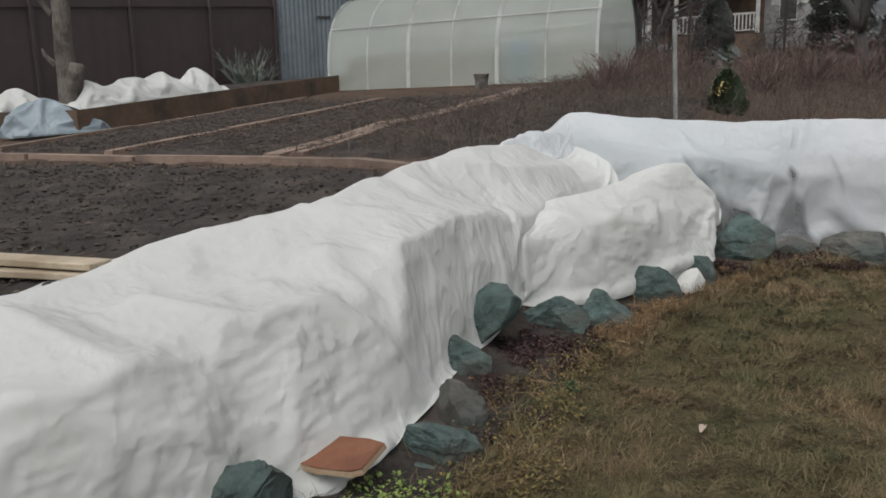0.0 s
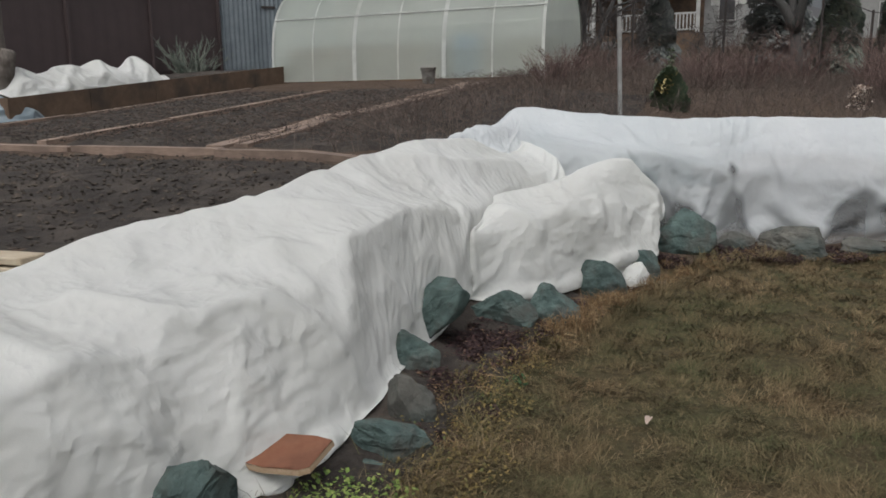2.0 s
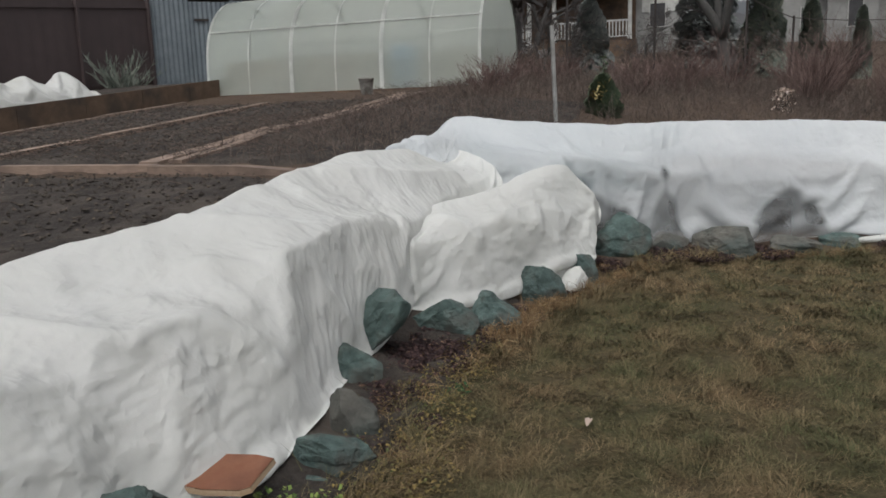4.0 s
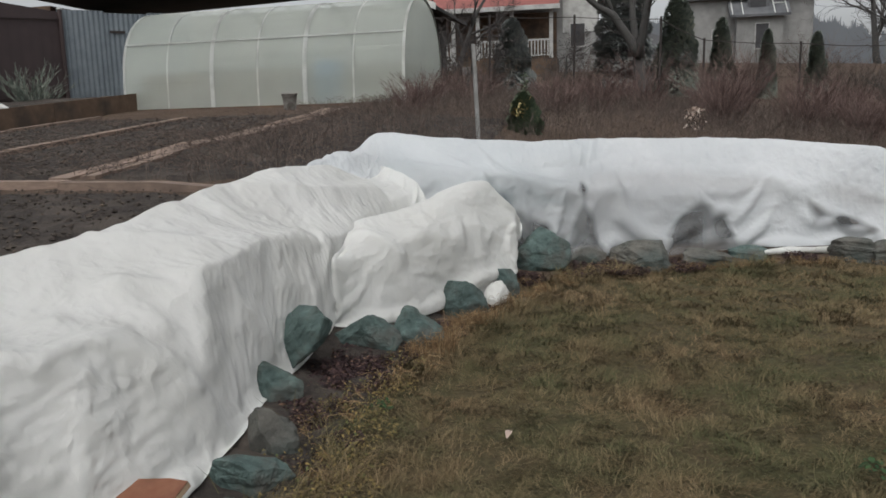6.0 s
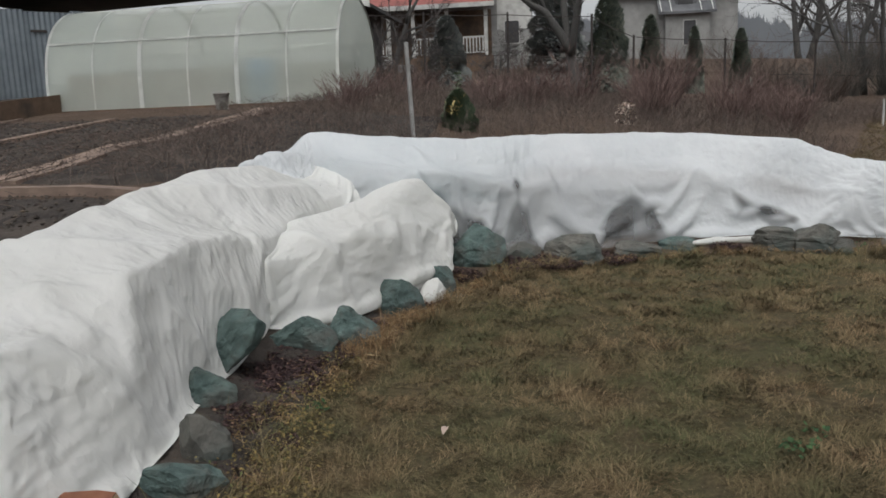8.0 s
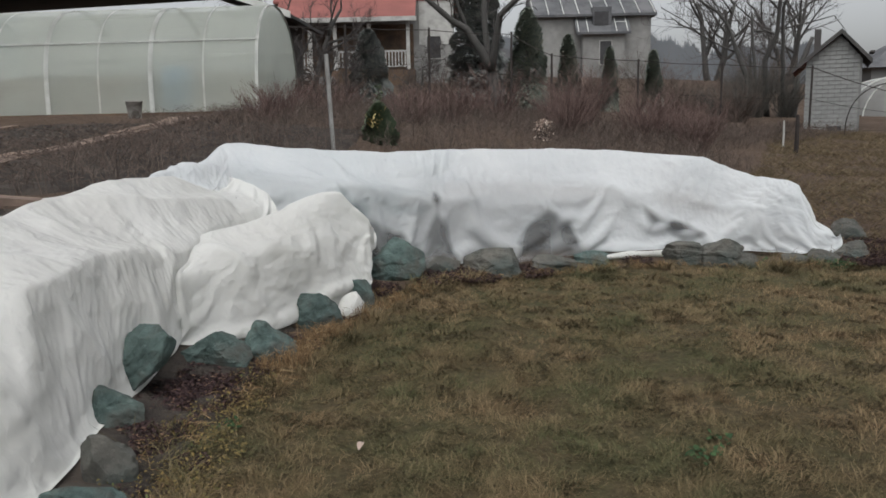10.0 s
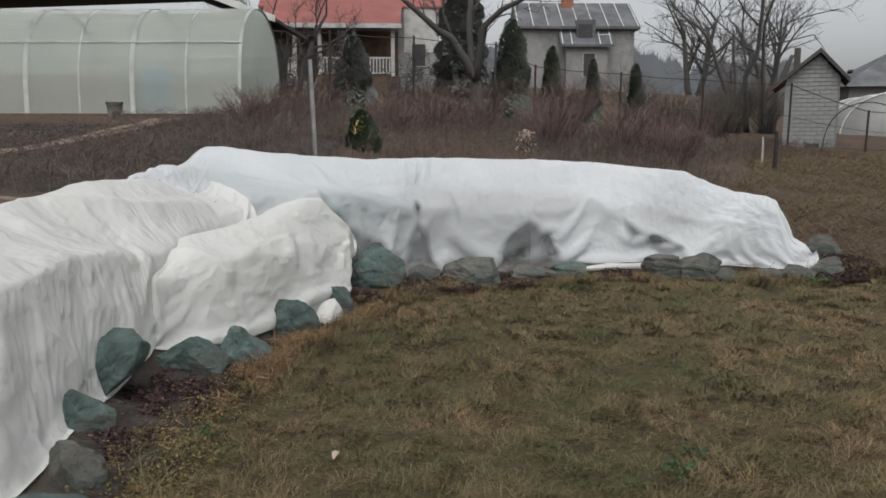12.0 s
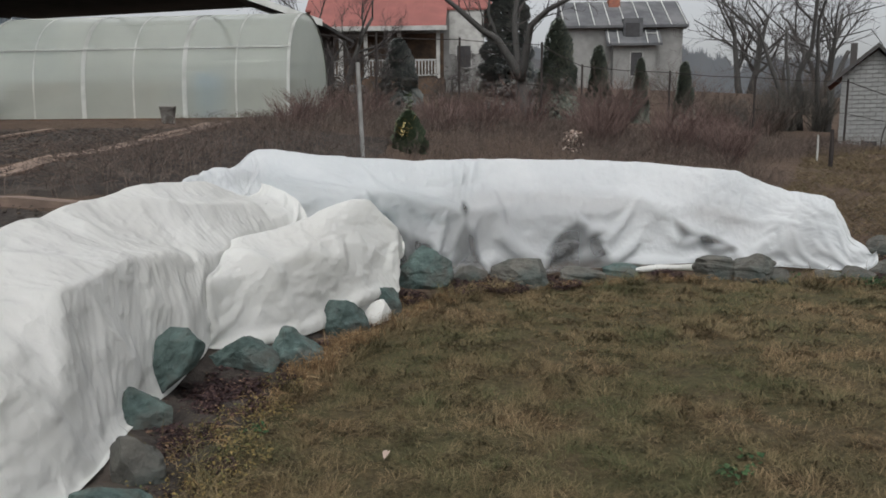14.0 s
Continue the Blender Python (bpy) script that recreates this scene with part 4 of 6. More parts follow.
def blue_fence():
    fence = thing("corrugated_fence", "pale blue corrugated sheet fence behind the greenhouse", "fence", (-4.25, 20.62, 0), 14)
    base = lz(-3.3, 20.8) - .15
    for k in range(3):
        bm = bmesh.new()
        prev = None
        for i in range(49):
            x = k * 1.02 + i / 48 * 1.04
            y = .02 * math.sin(i / 48 * 2 * math.pi * 9) + .006 * k
            cur = (bm.verts.new((x, y, base)), bm.verts.new((x, y, base + 2.42 - .04 * (k % 2))))
            if prev:
                bm.faces.new((prev[0], cur[0], cur[1], prev[1]))
            prev = cur
        part("sheet", bm, M_BLUEFENCE, fence, "", True)
    part("rail", box(0, 3.1, .03, .07, base + 1.9, base + 1.98), M_BEDWALL, fence)
    part("strap_hinge", box(1.15, 1.5, -.04, -.015, base + 1.9, base + 1.96), M_IRON, fence, "dark iron hinge")


sheet_fence()
blue_fence()


# raised bed with its board wall, low tunnels, tarp and dead trunk
def raised_bed():
    bed = thing("raised_bed", "long raised bed behind a brown board wall", "garden bed")
    for k in range(5):
        v0, v1 = -6.6 + k * 1.4, -6.6 + (k + 1) * 1.4 - .01
        a, b = GH + GA * .25 + GN * v0, GH + GA * .25 + GN * v1
        bm = bmesh.new()
        q = []
        for p in (a, b):
            z = lz(p.x, p.y)
            for off in (0, -.04):
                for zz in (-.1, .36):
                    q.append(bm.verts.new((p.x + GA.x * off, p.y + GA.y * off, z + zz)))
        for f in ((0, 1, 5, 4), (2, 6, 7, 3), (0, 4, 6, 2), (1, 3, 7, 5), (0, 2, 3, 1), (4, 5, 7, 6)):
            bm.faces.new([q[i] for i in f])
        part("board", bm, M_BEDWALL, bed)
    p = GH + GA * .25 + GN * -6.6
    bm = box(-2.5, .0, -.04, .0, -.2, .36)
    bmesh.ops.transform(bm, verts=bm.verts[:], matrix=pose(p.x, p.y, lz(p.x, p.y), 0, 0, GH_TURN))
    part("board", bm, M_BEDWALL, bed)
    verts, faces = [], []
    nu, nv = 16, 60
    for j in range(nv + 1):
        for i in range(nu + 1):
            u, v = .21 - 2.6 * i / nu, -6.6 + 6.9 * j / nv
            p = GH + GA * u + GN * v
            e = GH + GA * .25 + GN * v
            verts.append((p.x, p.y, lz(e.x, e.y) + .30 + .04 * noise.noise(Vector((p.x * 4, p.y * 4, 0)))))
    for j in range(nv):
        for i in range(nu):
            a = j * (nu + 1) + i
            faces.append((a, a + 1, a + nu + 2, a + nu + 1))
    raw("soil", verts, faces, M_SOIL, bed, "dark bare soil", True)


raised_bed()


def low_tunnel(u, v0, v1, wide, high, label, seed, lift):
    """Fleece over low hoops along the raised bed, slumped between them."""
    rows = []
    n = 9
    for k in range(n):
        v = v0 + (v1 - v0) * k / (n - 1)
        e = GH + GA * .25 + GN * v
        base = lz(e.x, e.y) + lift
        h = high * (.86 + .14 * (k % 2) + .12 * noise.noise(Vector((k * .9, seed, 0)))) * (.35 if k in (0, n - 1) else 1)
        row = []
        for s, z in ((.55, .03), (.36, .62), (0, 1.0), (-.5, .05)):
            p = GH + GA * (u + s * wide) + GN * v
            row += [p.x, p.y, base + h * z]
        rows.append(tuple(row))
    ob = drape("row_tunnel", rows, M_COVER, label, 160, 60, [], seed, slack=(.10, .06), sag=.07)
    ob["group"] = "low tunnels beside the fence"


low_tunnel(-.75, -6.2, -2.85, .95, .48, "low white fleece tunnel slumped over hoops on a raised bed", 3.0, .30)
low_tunnel(-2.3, -9.4, -5.3, 1.0, .46, "low cream fleece tunnel beside the brown fence", 8.0, .25)

# tarpaulin over a low heap
TARP = [
    (-6.50, 11.35, .02, -6.45, 11.5, .10, -6.4, 11.8, .16, -6.3, 12.2, .0), (-6.2, 11.1, .0, -6.12, 11.25, .30, -6.05, 11.6, .40, -5.9, 12.2, .0),
    (-5.85, 11.02, .0, -5.8, 11.2, .26, -5.75, 11.55, .46, -5.6, 12.2, .0), (-5.5, 11.1, .0, -5.5, 11.25, .22, -5.4, 11.6, .34, -5.3, 12.1, .0),
    (-5.15, 11.3, .0, -5.15, 11.4, .14, -5.1, 11.65, .22, -5.0, 12.0, .0), (-4.95, 11.5, .0, -4.93, 11.55, .03, -4.9, 11.7, .06, -4.85, 11.9, .0),
]
tarp = drape("tarpaulin", [tuple(c * (1.3 if i % 3 == 2 else 1) + (1.24 if i % 3 == 2 else 0) for i, c in enumerate(r)) for r in TARP], M_TARP, "crumpled pale blue tarpaulin thrown over a low heap", 130, 70, [], 4.0, slack=(.10, .10), sag=.05, crumple=1.2)
tarp["category"] = "tarpaulin"


def dead_trunk(x, y):
    base = lz(x, y)
    tree = thing("dead_tree", "bare grey dead tree trunk with broken limb stubs", "tree", (x, y, base))
    bm = bmesh.new()
    add_tube(bm, [(0, 0, -.2), (.02, 0, .3), (.04, 0, .8), (.03, 0, 1.3), (.05, .02, 1.9), (.06, 0, 2.6)], [.175, .16, .155, .145, .13, .12], 14)
    for v in bm.verts:
        v.co += Vector((v.co.x, v.co.y, 0)).normalized() * .035 * noise.fractal(v.co * 5, 1, 2, 4)
    part("trunk", bm, M_PALEBARK, tree, "", True)
    bm = bmesh.new()
    add_tube(bm, [(.04, -.03, .22), (.09, -.05, .5), (.17, -.06, .78), (.235, -.06, .99), (.24, -.06, 1.02)], [.13, .15, .135, .115, .07], 12)
    for v in bm.verts:
        v.co += v.normal * 0 + Vector((noise.noise(v.co * 6), 0, noise.noise(v.co * 5))) * .03
    part("burl", bm, M_PALEBARK, tree, "split grey limb stump", True)
    part("stub", tube([(-.1, -.05, 1.0), (-.24, -.08, 1.15), (-.27, -.08, 1.25)], [.05, .035, .015], 7), M_PALEBARK, tree)
    part("stub", tube([(-.08, -.05, 1.75), (-.22, -.1, 1.98), (-.30, -.1, 2.1)], [.05, .04, .03], 7), M_PALEBARK, tree)


dead_trunk(-5.85, 12.4)


# ---- white post, bucket, planks ----
M_CLINKER = mottled("dirty_grey_plastic", (0.24, 0.235, 0.22), (0.33, 0.32, 0.30), 18, 0.95, (0.08, 0.07, 0.06), 5.0, 0.6, 0.01)
post = thing("garden_post", "leaning white painted wooden post behind the border", "post", (2.82, 9.32, lz(2.82, 9.32)), 0)
post.rotation_euler = (0, radians(-2.2), 0)
part("shaft", box(-.022, .022, -.022, .022, -.3, 2.45 - lz(2.82, 9.32), .006), M_POST, post)

bx, by, bz = frame_at(4.0, -.75)
bucket = thing("bucket", "grey plastic bucket standing before the greenhouse", "bucket", (bx, by, bz), GH_TURN)
bm = bmesh.new()
rings = [[bm.verts.new((r * math.cos(2 * math.pi * k / 20), r * math.sin(2 * math.pi * k / 20), z)) for k in range(20)]
         for r, z in ((.105, -.02), (.108, .0), (.14, .26), (.148, .262), (.148, .29), (.138, .29), (.105, .03))]
for a, b in zip(rings, rings[1:]):
    for k in range(20):
        bm.faces.new((a[k], a[(k + 1) % 20], b[(k + 1) % 20], b[k]))
bm.faces.new(rings[0][::-1])
bm.faces.new(rings[-1])
part("pail", bm, M_CLINKER, bucket, "", True)
part("handle", tube([(.148 * math.cos(a), -.02 - .05 * math.sin(a), .275 - .10 * math.sin(a)) for a in [math.pi * i / 10 for i in range(11)]], .004, 5), M_IRON, bucket, "thin wire handle")


def plank(x, y, z, length, turn, wide=.14, thick=.035, tilt=0):
    ob = new("plank", mesh_of(box(-length / 2, length / 2, -wide / 2, wide / 2, 0, thick, .005), M_PLANK))
    ob.matrix_world = pose(x, y, z, 0, tilt, turn)
    return tagged(ob, "pale weathered plank lying on garden soil", "plank", "planks beside the border")


pz = lz(-2.3, 3.85)
plank(-2.45, 3.92, pz + .05, 1.9, -20)
plank(-2.40, 3.75, pz + .04, 2.0, -17)
plank(-2.43, 3.84, pz + .085, 1.8, -21)

# board on edge holding the thin cover's hem, and its rolled edge
roll = new("rolled_hem", mesh_of(tube([(4.62, 6.24, .215), (4.75, 6.22, .225), (4.95, 6.22, .23), (5.15, 6.17, .225), (5.3, 6.12, .225), (5.42, 6.05, .22)], [.012, .028, .034, .028, .034, .014], 8), M_COVER, True))
roll.parent = cover_right
roll["label"] = "rolled white hem"


# broken terracotta slab that weighs the cover down
def clay_slab():
    slab = thing("clay_slab", "broken orange terracotta slab weighing down the cover", "clay slab", (-.40, 2.73, .205), 12)
    slab.rotation_euler = (radians(9), radians(-5), radians(8))
    out = [(-.17, -.02), (-.10, -.07), (.03, -.13), (.07, -.125), (.17, .02), (.11, .07), (-.02, .13), (-.06, .12)]
    bm = bmesh.new()
    lo = [bm.verts.new((x, y, 0)) for x, y in out]
    hi = [bm.verts.new((x * .97, y * .97, .022)) for x, y in out]
    bm.faces.new(lo[::-1])
    for i in range(len(out)):
        j = (i + 1) % len(out)
        bm.faces.new((lo[i], lo[j], hi[j], hi[i]))
    part("broken_edge", bm, M_TILE_EDGE, slab, "pale broken clay edge")
    bm = bmesh.new()
    bm.faces.new([bm.verts.new((x * .965, y * .965, .025)) for x, y in out])
    bmesh.ops.solidify(bm, geom=bm.faces[:], thickness=.003)
    part("glazed_face", bm, M_TERRACOTTA, slab)


clay_slab()


# ---- houses beyond the plot ----
def window(parent, x0, x1, z0, z1, y, bars=1):
    w = part("window", box(x0, x1, y - .06, y - .03, z0, z1), M_DARK, parent, "dark window pane")
    t = .05
    part("window_frame", box(x0 - t, x1 + t, y - .09, y - .02, z1, z1 + t), M_WHITEPAINT, w)
    part("window_frame", box(x0 - t, x1 + t, y - .09, y - .02, z0 - t, z0), M_WHITEPAINT, w)
    for x in (x0 - t, x1):
        part("window_frame", box(x, x + t, y - .09, y - .02, z0, z1), M_WHITEPAINT, w)
    return w


def red_house():
    x, y = 8.85, 39.2
    b = 4.0
    h = thing("house", "white house with a red sheet roof over a railed porch", "house", (x, y, 0), -25)
    eave = 6.95
    bm = box(-.2, 8.7, 1.9, 9.0, b - 1.2, 8.2)
    part("wall", bm, M_WHITEWALL, h)
    part("porch_floor", box(0, 6.7, .25, 1.9, b - 1.2, b + .55), M_BEDWALL, h, "dark brick porch base")
    # Dark brown sheet over the white wall; the porch's shade is in its colour.
    part("porch_back", box(.05, 6.6, 1.84, 1.897, b + .55, eave), M_BEDWALL, h, "brown porch wall with shade put into its colour")
    # lean-to porch roof, with seams
    bm = prism([(0, 0), (2.6, 1.75), (2.6, 1.87), (-.05, .10)], 0, 7.0)
    for v in bm.verts:
        v.co = Vector((v.co.y - .2, v.co.x - .1, v.co.z + eave))
    roof = part("porch_roof", bm, M_REDROOF, h)
    for k in range(15):
        xx = -.18 + k * .48
        part("seam", tube([(xx, -.12, eave + .10), (xx, 2.5, eave + 1.87)], .02, 4), M_REDROOF, roof)
    part("fascia", box(-.25, 6.85, -.16, -.11, eave - .10, eave + .12), M_WHITEPAINT, h)
    # upper roof
    bm = prism([(2.0, 8.2), (5.5, 11.0), (9.3, 8.2), (9.3, 8.1), (2.0, 8.1)], -.6, 9.1)
    for v in bm.verts:
        v.co = Vector((v.co.y, v.co.x - .2, v.co.z))
    part("roof", bm, M_REDROOF, h)
    part("gable_cladding", box(6.9, 8.65, 1.86, 1.895, 5.9, 8.15), M_WHITEPAINT, h)
    cols = (.35, 1.5, 2.75, 4.45, 6.4)
    for k, cx in enumerate(cols):
        part("column", box(cx - .09, cx + .09, .25, .43, b + .55, eave, .01), M_WHITEPAINT, h)
    for a, c in zip(cols, cols[1:]):
        if a == 1.5:
            continue
        rail = part("railing", box(a, c, .31, .37, b + 1.42, b + 1.5), M_WHITEPAINT, h)
        part("rail", box(a, c, .31, .37, b + .68, b + .74), M_WHITEPAINT, rail)
        n = int((c - a) / .16)
        for i in range(1, n):
            xx = a + (c - a) * i / n
            part("baluster", box(xx - .03, xx + .03, .32, .36, b + .74, b + 1.42), M_WHITEPAINT, rail)
    part("porch_skirt", box(.2, 1.7, .18, .248, b + .1, b + .55), M_WHITEPAINT, h)
    window(h, 7.3, 8.0, b + 1.2, b + 2.3, 1.9)
    part("porch_steps", box(1.55, 2.7, -.7, .24, b - .8, b + .2), M_MORTAR, h)


def grey_house():
    h = thing("house", "pale two-storey house with a patched grey roof", "house", (26.75, 44.4, 0), -25)
    b, top = 3.6, 8.75
    w = 7.4
    part("wall", box(0, w, 0, 6, b, top), M_WHITEWALL, h)
    part("wall", box(2.9, 5.55, -.7, -.003, b, 7.55), M_WHITEWALL, h)
    bm = prism([(-.35, top - .1), (3.0, top + 1.9), (6.35, top - .1), (6.35, top - .25), (-.35, top - .25)], -.3, w + .3)
    for v in bm.verts:
        v.co = Vector((v.co.y, v.co.x, v.co.z))
    roof = part("roof", bm, M_GREYROOF, h)
    for k in range(9):
        xx = -.2 + k * .97
        part("batten", tube([(xx, -.38, top - .07), (xx, 2.9, top + 1.9)], .035, 4), M_WHITEFRAME, roof, "pale roof batten")
    bm = prism([(-1.05, 7.45), (.9, 9.25), (.9, 9.1), (-1.05, 7.3)], 2.45, 5.9)
    for v in bm.verts:
        v.co = Vector((v.co.y, v.co.x, v.co.z))
    flap = part("lower_roof", bm, M_GREYROOF, h)
    for xx in (2.6, 3.2, 5.0, 5.7):
        part("batten", tube([(xx, -1.08, 7.47), (xx, .88, 9.28)], .035, 4), M_WHITEFRAME, flap, "pale roof batten")
    for s in (.35, .7):
        part("ladder_rung", tube([(5.0, -1.05 + 1.93 * s, 7.5 + 1.8 * s), (5.7, -1.05 + 1.93 * s, 7.5 + 1.8 * s)], .03, 4), M_WHITEFRAME, flap)
    dormer = part("dormer", box(3.55, 4.75, -.55, .9, 7.75, 9.05), M_GREYROOF, h)
    part("dormer_opening", box(3.65, 4.55, -.60, -.553, 7.9, 8.75), M_DARK, dormer, "dormer opening painted as a dark plate")
    part("chimney", box(3.0, 3.75, 2.2, 2.9, 9.0, 11.3, .02), M_REDBRICK, h, "orange brick chimney")
    window(h, 4.0, 4.72, 5.45, 6.9, -.7)
    window(h, 1.6, 2.5, 5.2, 6.7, 0)
    part("base_course", box(-.05, w + .05, -.06, -.004, b, b + .9), M_MORTAR, h)


def grey_shed():
    h = thing("shed", "low pale grey slate-clad shed among bare trees", "shed", (15.0, 30.5, 0), -25)
    b = lz(15, 30) - .3
    part("wall", box(0, 2.6, 0, 2.0, b, b + 1.9), M_WHITEWALL, h)
    bm = prism([(-.2, b + 1.85), (1.3, b + 2.35), (2.8, b + 1.85), (2.8, b + 1.8), (-.2, b + 1.8)], -.2, 2.2)
    part("roof", bm, M_GREYROOF, h)
    for k in range(4):
        part("cladding", box(-.01, 2.61, -.03, -.004, b + .1 + k * .45, b + .5 + k * .45), M_GREYROOF, h)


def dark_shed():
    """Long dark outbuilding behind the greenhouse, with a pale roof edge."""
    x, y, _ = frame_at(-2.2, 9.5)
    h = thing("outbuilding", "long dark outbuilding with a pale roof edge behind the greenhouse", "shed", (x, y, 0), GH_TURN)
    b = 2.2
    part("wall", box(-7, 5.9, 0, 4, b, 5.2), M_DARKROOF, h)
    bm = prism([(-7.4, 6.15), (2.8, 6.45), (6.55, 5.05), (6.55, 4.95), (2.8, 6.3), (-7.4, 6.0)], -.5, 4.5)
    part("roof", bm, M_DARKROOF, h)
    bm = prism([(2.7, 6.46), (6.65, 5.06), (6.65, 4.86), (2.7, 6.26)], -.56, -.505)
    part("bargeboard", bm, M_WHITEFRAME, h, "pale grey bargeboard")
    part("gable_end", box(-12, -7.4, .2, 4, b, 5.9), M_BEDWALL, h, "rusty brown timber wall")


red_house()
grey_house()
grey_shed()
dark_shed()


def brick_hut():
    x, y = 16.18, 13.97
    b = lz(16.6, 13.5) - .30
    h = thing("brick_hut", "narrow white brick hut with a dark pitched roof", "hut", (x, y, b), -50)
    w, d, e, pk, px = 1.24, 2.0, 2.0, 2.6, .74
    part("wall", box(.02, w - .02, .02, d - .02, 0, e), M_MORTAR, h, "grey mortar core")
    bm = prism([(.02, e), (px, pk - .04), (w - .02, e)], .02, d - .02)
    part("gable", bm, M_MORTAR, h)
    bl, bh, gap = .25, .088, .012
    mesh = mesh_of(box(0, bl, 0, .02, 0, bh, .004), M_BRICKWHITE)
    half = mesh_of(box(0, bl / 2 - gap / 2, 0, .02, 0, bh, .004), M_BRICKWHITE)
    row, z = 0, .01
    while z + bh < pk - .06:
        lo, hi = 0.0, w
        if z + bh > e:
            k = (z + bh - e) / (pk - e)
            lo, hi = px * k, w - (w - px) * k
        xx = -(bl / 2) * (row % 2)
        while xx < hi:
            if xx >= lo - .001 and xx + bl <= hi + .01:
                o = new("brick", mesh)
                o.parent = h
                o.location = (xx, 0, z)
            elif xx + bl / 2 + .005 >= lo and xx + bl <= hi + .01 and xx < lo:
                o = new("brick", half)
                o.parent = h
                o.location = (xx + bl / 2 + gap / 2, 0, z)
            elif xx >= lo - .001 and xx + bl / 2 - gap / 2 <= hi + .01:
                o = new("brick", half)
                o.parent = h
                o.location = (xx, 0, z)
            xx += bl + gap
        z += bh + gap
        row += 1
    for s, (x0, z0, x1, z1) in enumerate(((-.30, e - .26, px, pk + .03), (px, pk + .03, w + .18, e - .10))):
        bm = prism([(x0, z0), (x1, z1), (x1, z1 + .07), (x0, z0 + .07)] if s == 0 else [(x0, z0), (x1, z1), (x1, z1 + .07), (x0, z0 + .07)], -.12, d + .15)
        part("roof_slope", bm, M_REDBRICK if s == 0 else M_DARKROOF, h)
        bm = prism([(x0, z0 - .03), (x1, z1 - .03), (x1, z1 + .08), (x0, z0 + .08)], -.16, -.121)
        part("bargeboard", bm, M_DARKROOF, h)
    part("vent", box(.52, .84, -.012, .03, .30, .41), M_DARK, h, "vent opening painted as a dark plate")
    part("vent", box(.92, .98, -.012, .03, .22, .28), M_DARK, h, "vent opening painted as a dark plate")
    part("stub", box(.15, .3, .1, .25, e + .1, e + .75, .01), M_DARKROOF, h, "dark flue stub")
    part("gutter", box(w + .12, w + .22, -.2, .5, e + .12, e + .16), M_DARKROOF, h)


brick_hut()


def far_greenhouse():
    g = thing("greenhouse", "distant pale arched greenhouse beyond the wire fence", "greenhouse", (22.6, 17.3, lz(23, 17.5) - .35), -38)
    bm = bmesh.new()
    rows = []
    for i in range(17):
        a = math.pi * i / 16
        rows.append([bm.verts.new((1.7 - 1.7 * math.cos(a), yy, 1.65 * math.sin(a) ** .8)) for yy in (0, 7)])
    for a, c in zip(rows, rows[1:]):
        bm.faces.new((a[0], a[1], c[1], c[0]))
    bm.faces.new([r[0] for r in rows])
    bm.faces.new([r[1] for r in rows][::-1])
    part("cover", bm, M_WHITEWALL, g, "", True)
    for yy in (0, 2, 4):
        part("hoop", tube([(1.7 - 1.72 * math.cos(math.pi * i / 16), yy, 1.67 * math.sin(math.pi * i / 16) ** .8) for i in range(17)], .025, 5), M_WHITEFRAME, g)


def far_house():
    h = thing("house", "distant low house with a wide grey hipped roof", "house", (41.5, 31.5, 0), -35)
    part("wall", box(0, 9, 0, 7, 1, 4.6), M_MORTAR, h)
    bm = bmesh.new()
    base = [bm.verts.new(p) for p in ((-.5, -.5, 4.55), (9.5, -.5, 4.55), (9.5, 7.5, 4.55), (-.5, 7.5, 4.55))]
    top = [bm.verts.new(p) for p in ((3.2, 3.5, 6.8), (6.0, 3.5, 6.8))]
    for f in ((base[0], base[1], top[1], top[0]), (base[1], base[2], top[1]), (base[2], base[3], top[0], top[1]), (base[3], base[0], top[0]), tuple(base[::-1])):
        bm.faces.new(f)
    part("roof", bm, M_GREYROOF, h)
    part("chimney", box(5.0, 5.5, 3.2, 3.7, 6.4, 7.6), M_REDBRICK, h)


far_greenhouse()
far_house()


# pipe hoop and stakes on the bare ground
hoop = thing("pipe_hoop", "thin rusty pipe hoop beside the brick hut", "hoop", (15.75, 12.45, lz(15.8, 12.4)), -50)
part("pipe", tube([(.88 - .88 * math.cos(math.pi * i / 20), 0, -.1 + 1.25 * math.sin(math.pi * i / 20) ** .7) for i in range(21)], .012, 6), M_IRON, hoop)


def stake(x, y, high, r, mat, label):
    s = thing("stake", label, "stake", (x, y, lz(x, y)))
    part("shaft", tube([(0, 0, -.2), (.01, 0, high * .5), (0, 0, high)], [r, r, r * .8], 6), mat, s)


stake(12.1, 10.85, .5, .02, M_WHITEPAINT, "short white stake in bare ground")
stake(11.6, 10.1, .68, .042, M_IRON, "short dark stake in bare ground")


def wire_fence():
    f = thing("wire_fence", "rusty wire mesh fence on thin iron posts", "fence")
    us = [3.2, 5.0, 6.8, 8.83, 10.8, 11.76, 13.81, 15.77, 17.85, 19.7, 22.0]
    tops = []
    for k, u in enumerate(us):
        x, y, z = frame_at(u, 4.75)
        high = 2.0 if u < 11 else 1.55 if u < 19 else 1.0
        part("post", tube([(x, y, z - .2), (x + .02, y, z + high)], [.028, .026], 6), M_IRON, f)
        tops.append((x, y, z, high))
    for a, b in zip(tops, tops[1:]):
        for h in (.08, .5, .97):
            p, q = Vector((a[0], a[1], a[2] + h * a[3])), Vector((b[0], b[1], b[2] + h * b[3]))
            part("wire", tube([p, (p + q) / 2 - Vector((0, 0, .03)), q], .011 if h > .9 else .006, 4), M_IRON, f)


wire_fence()


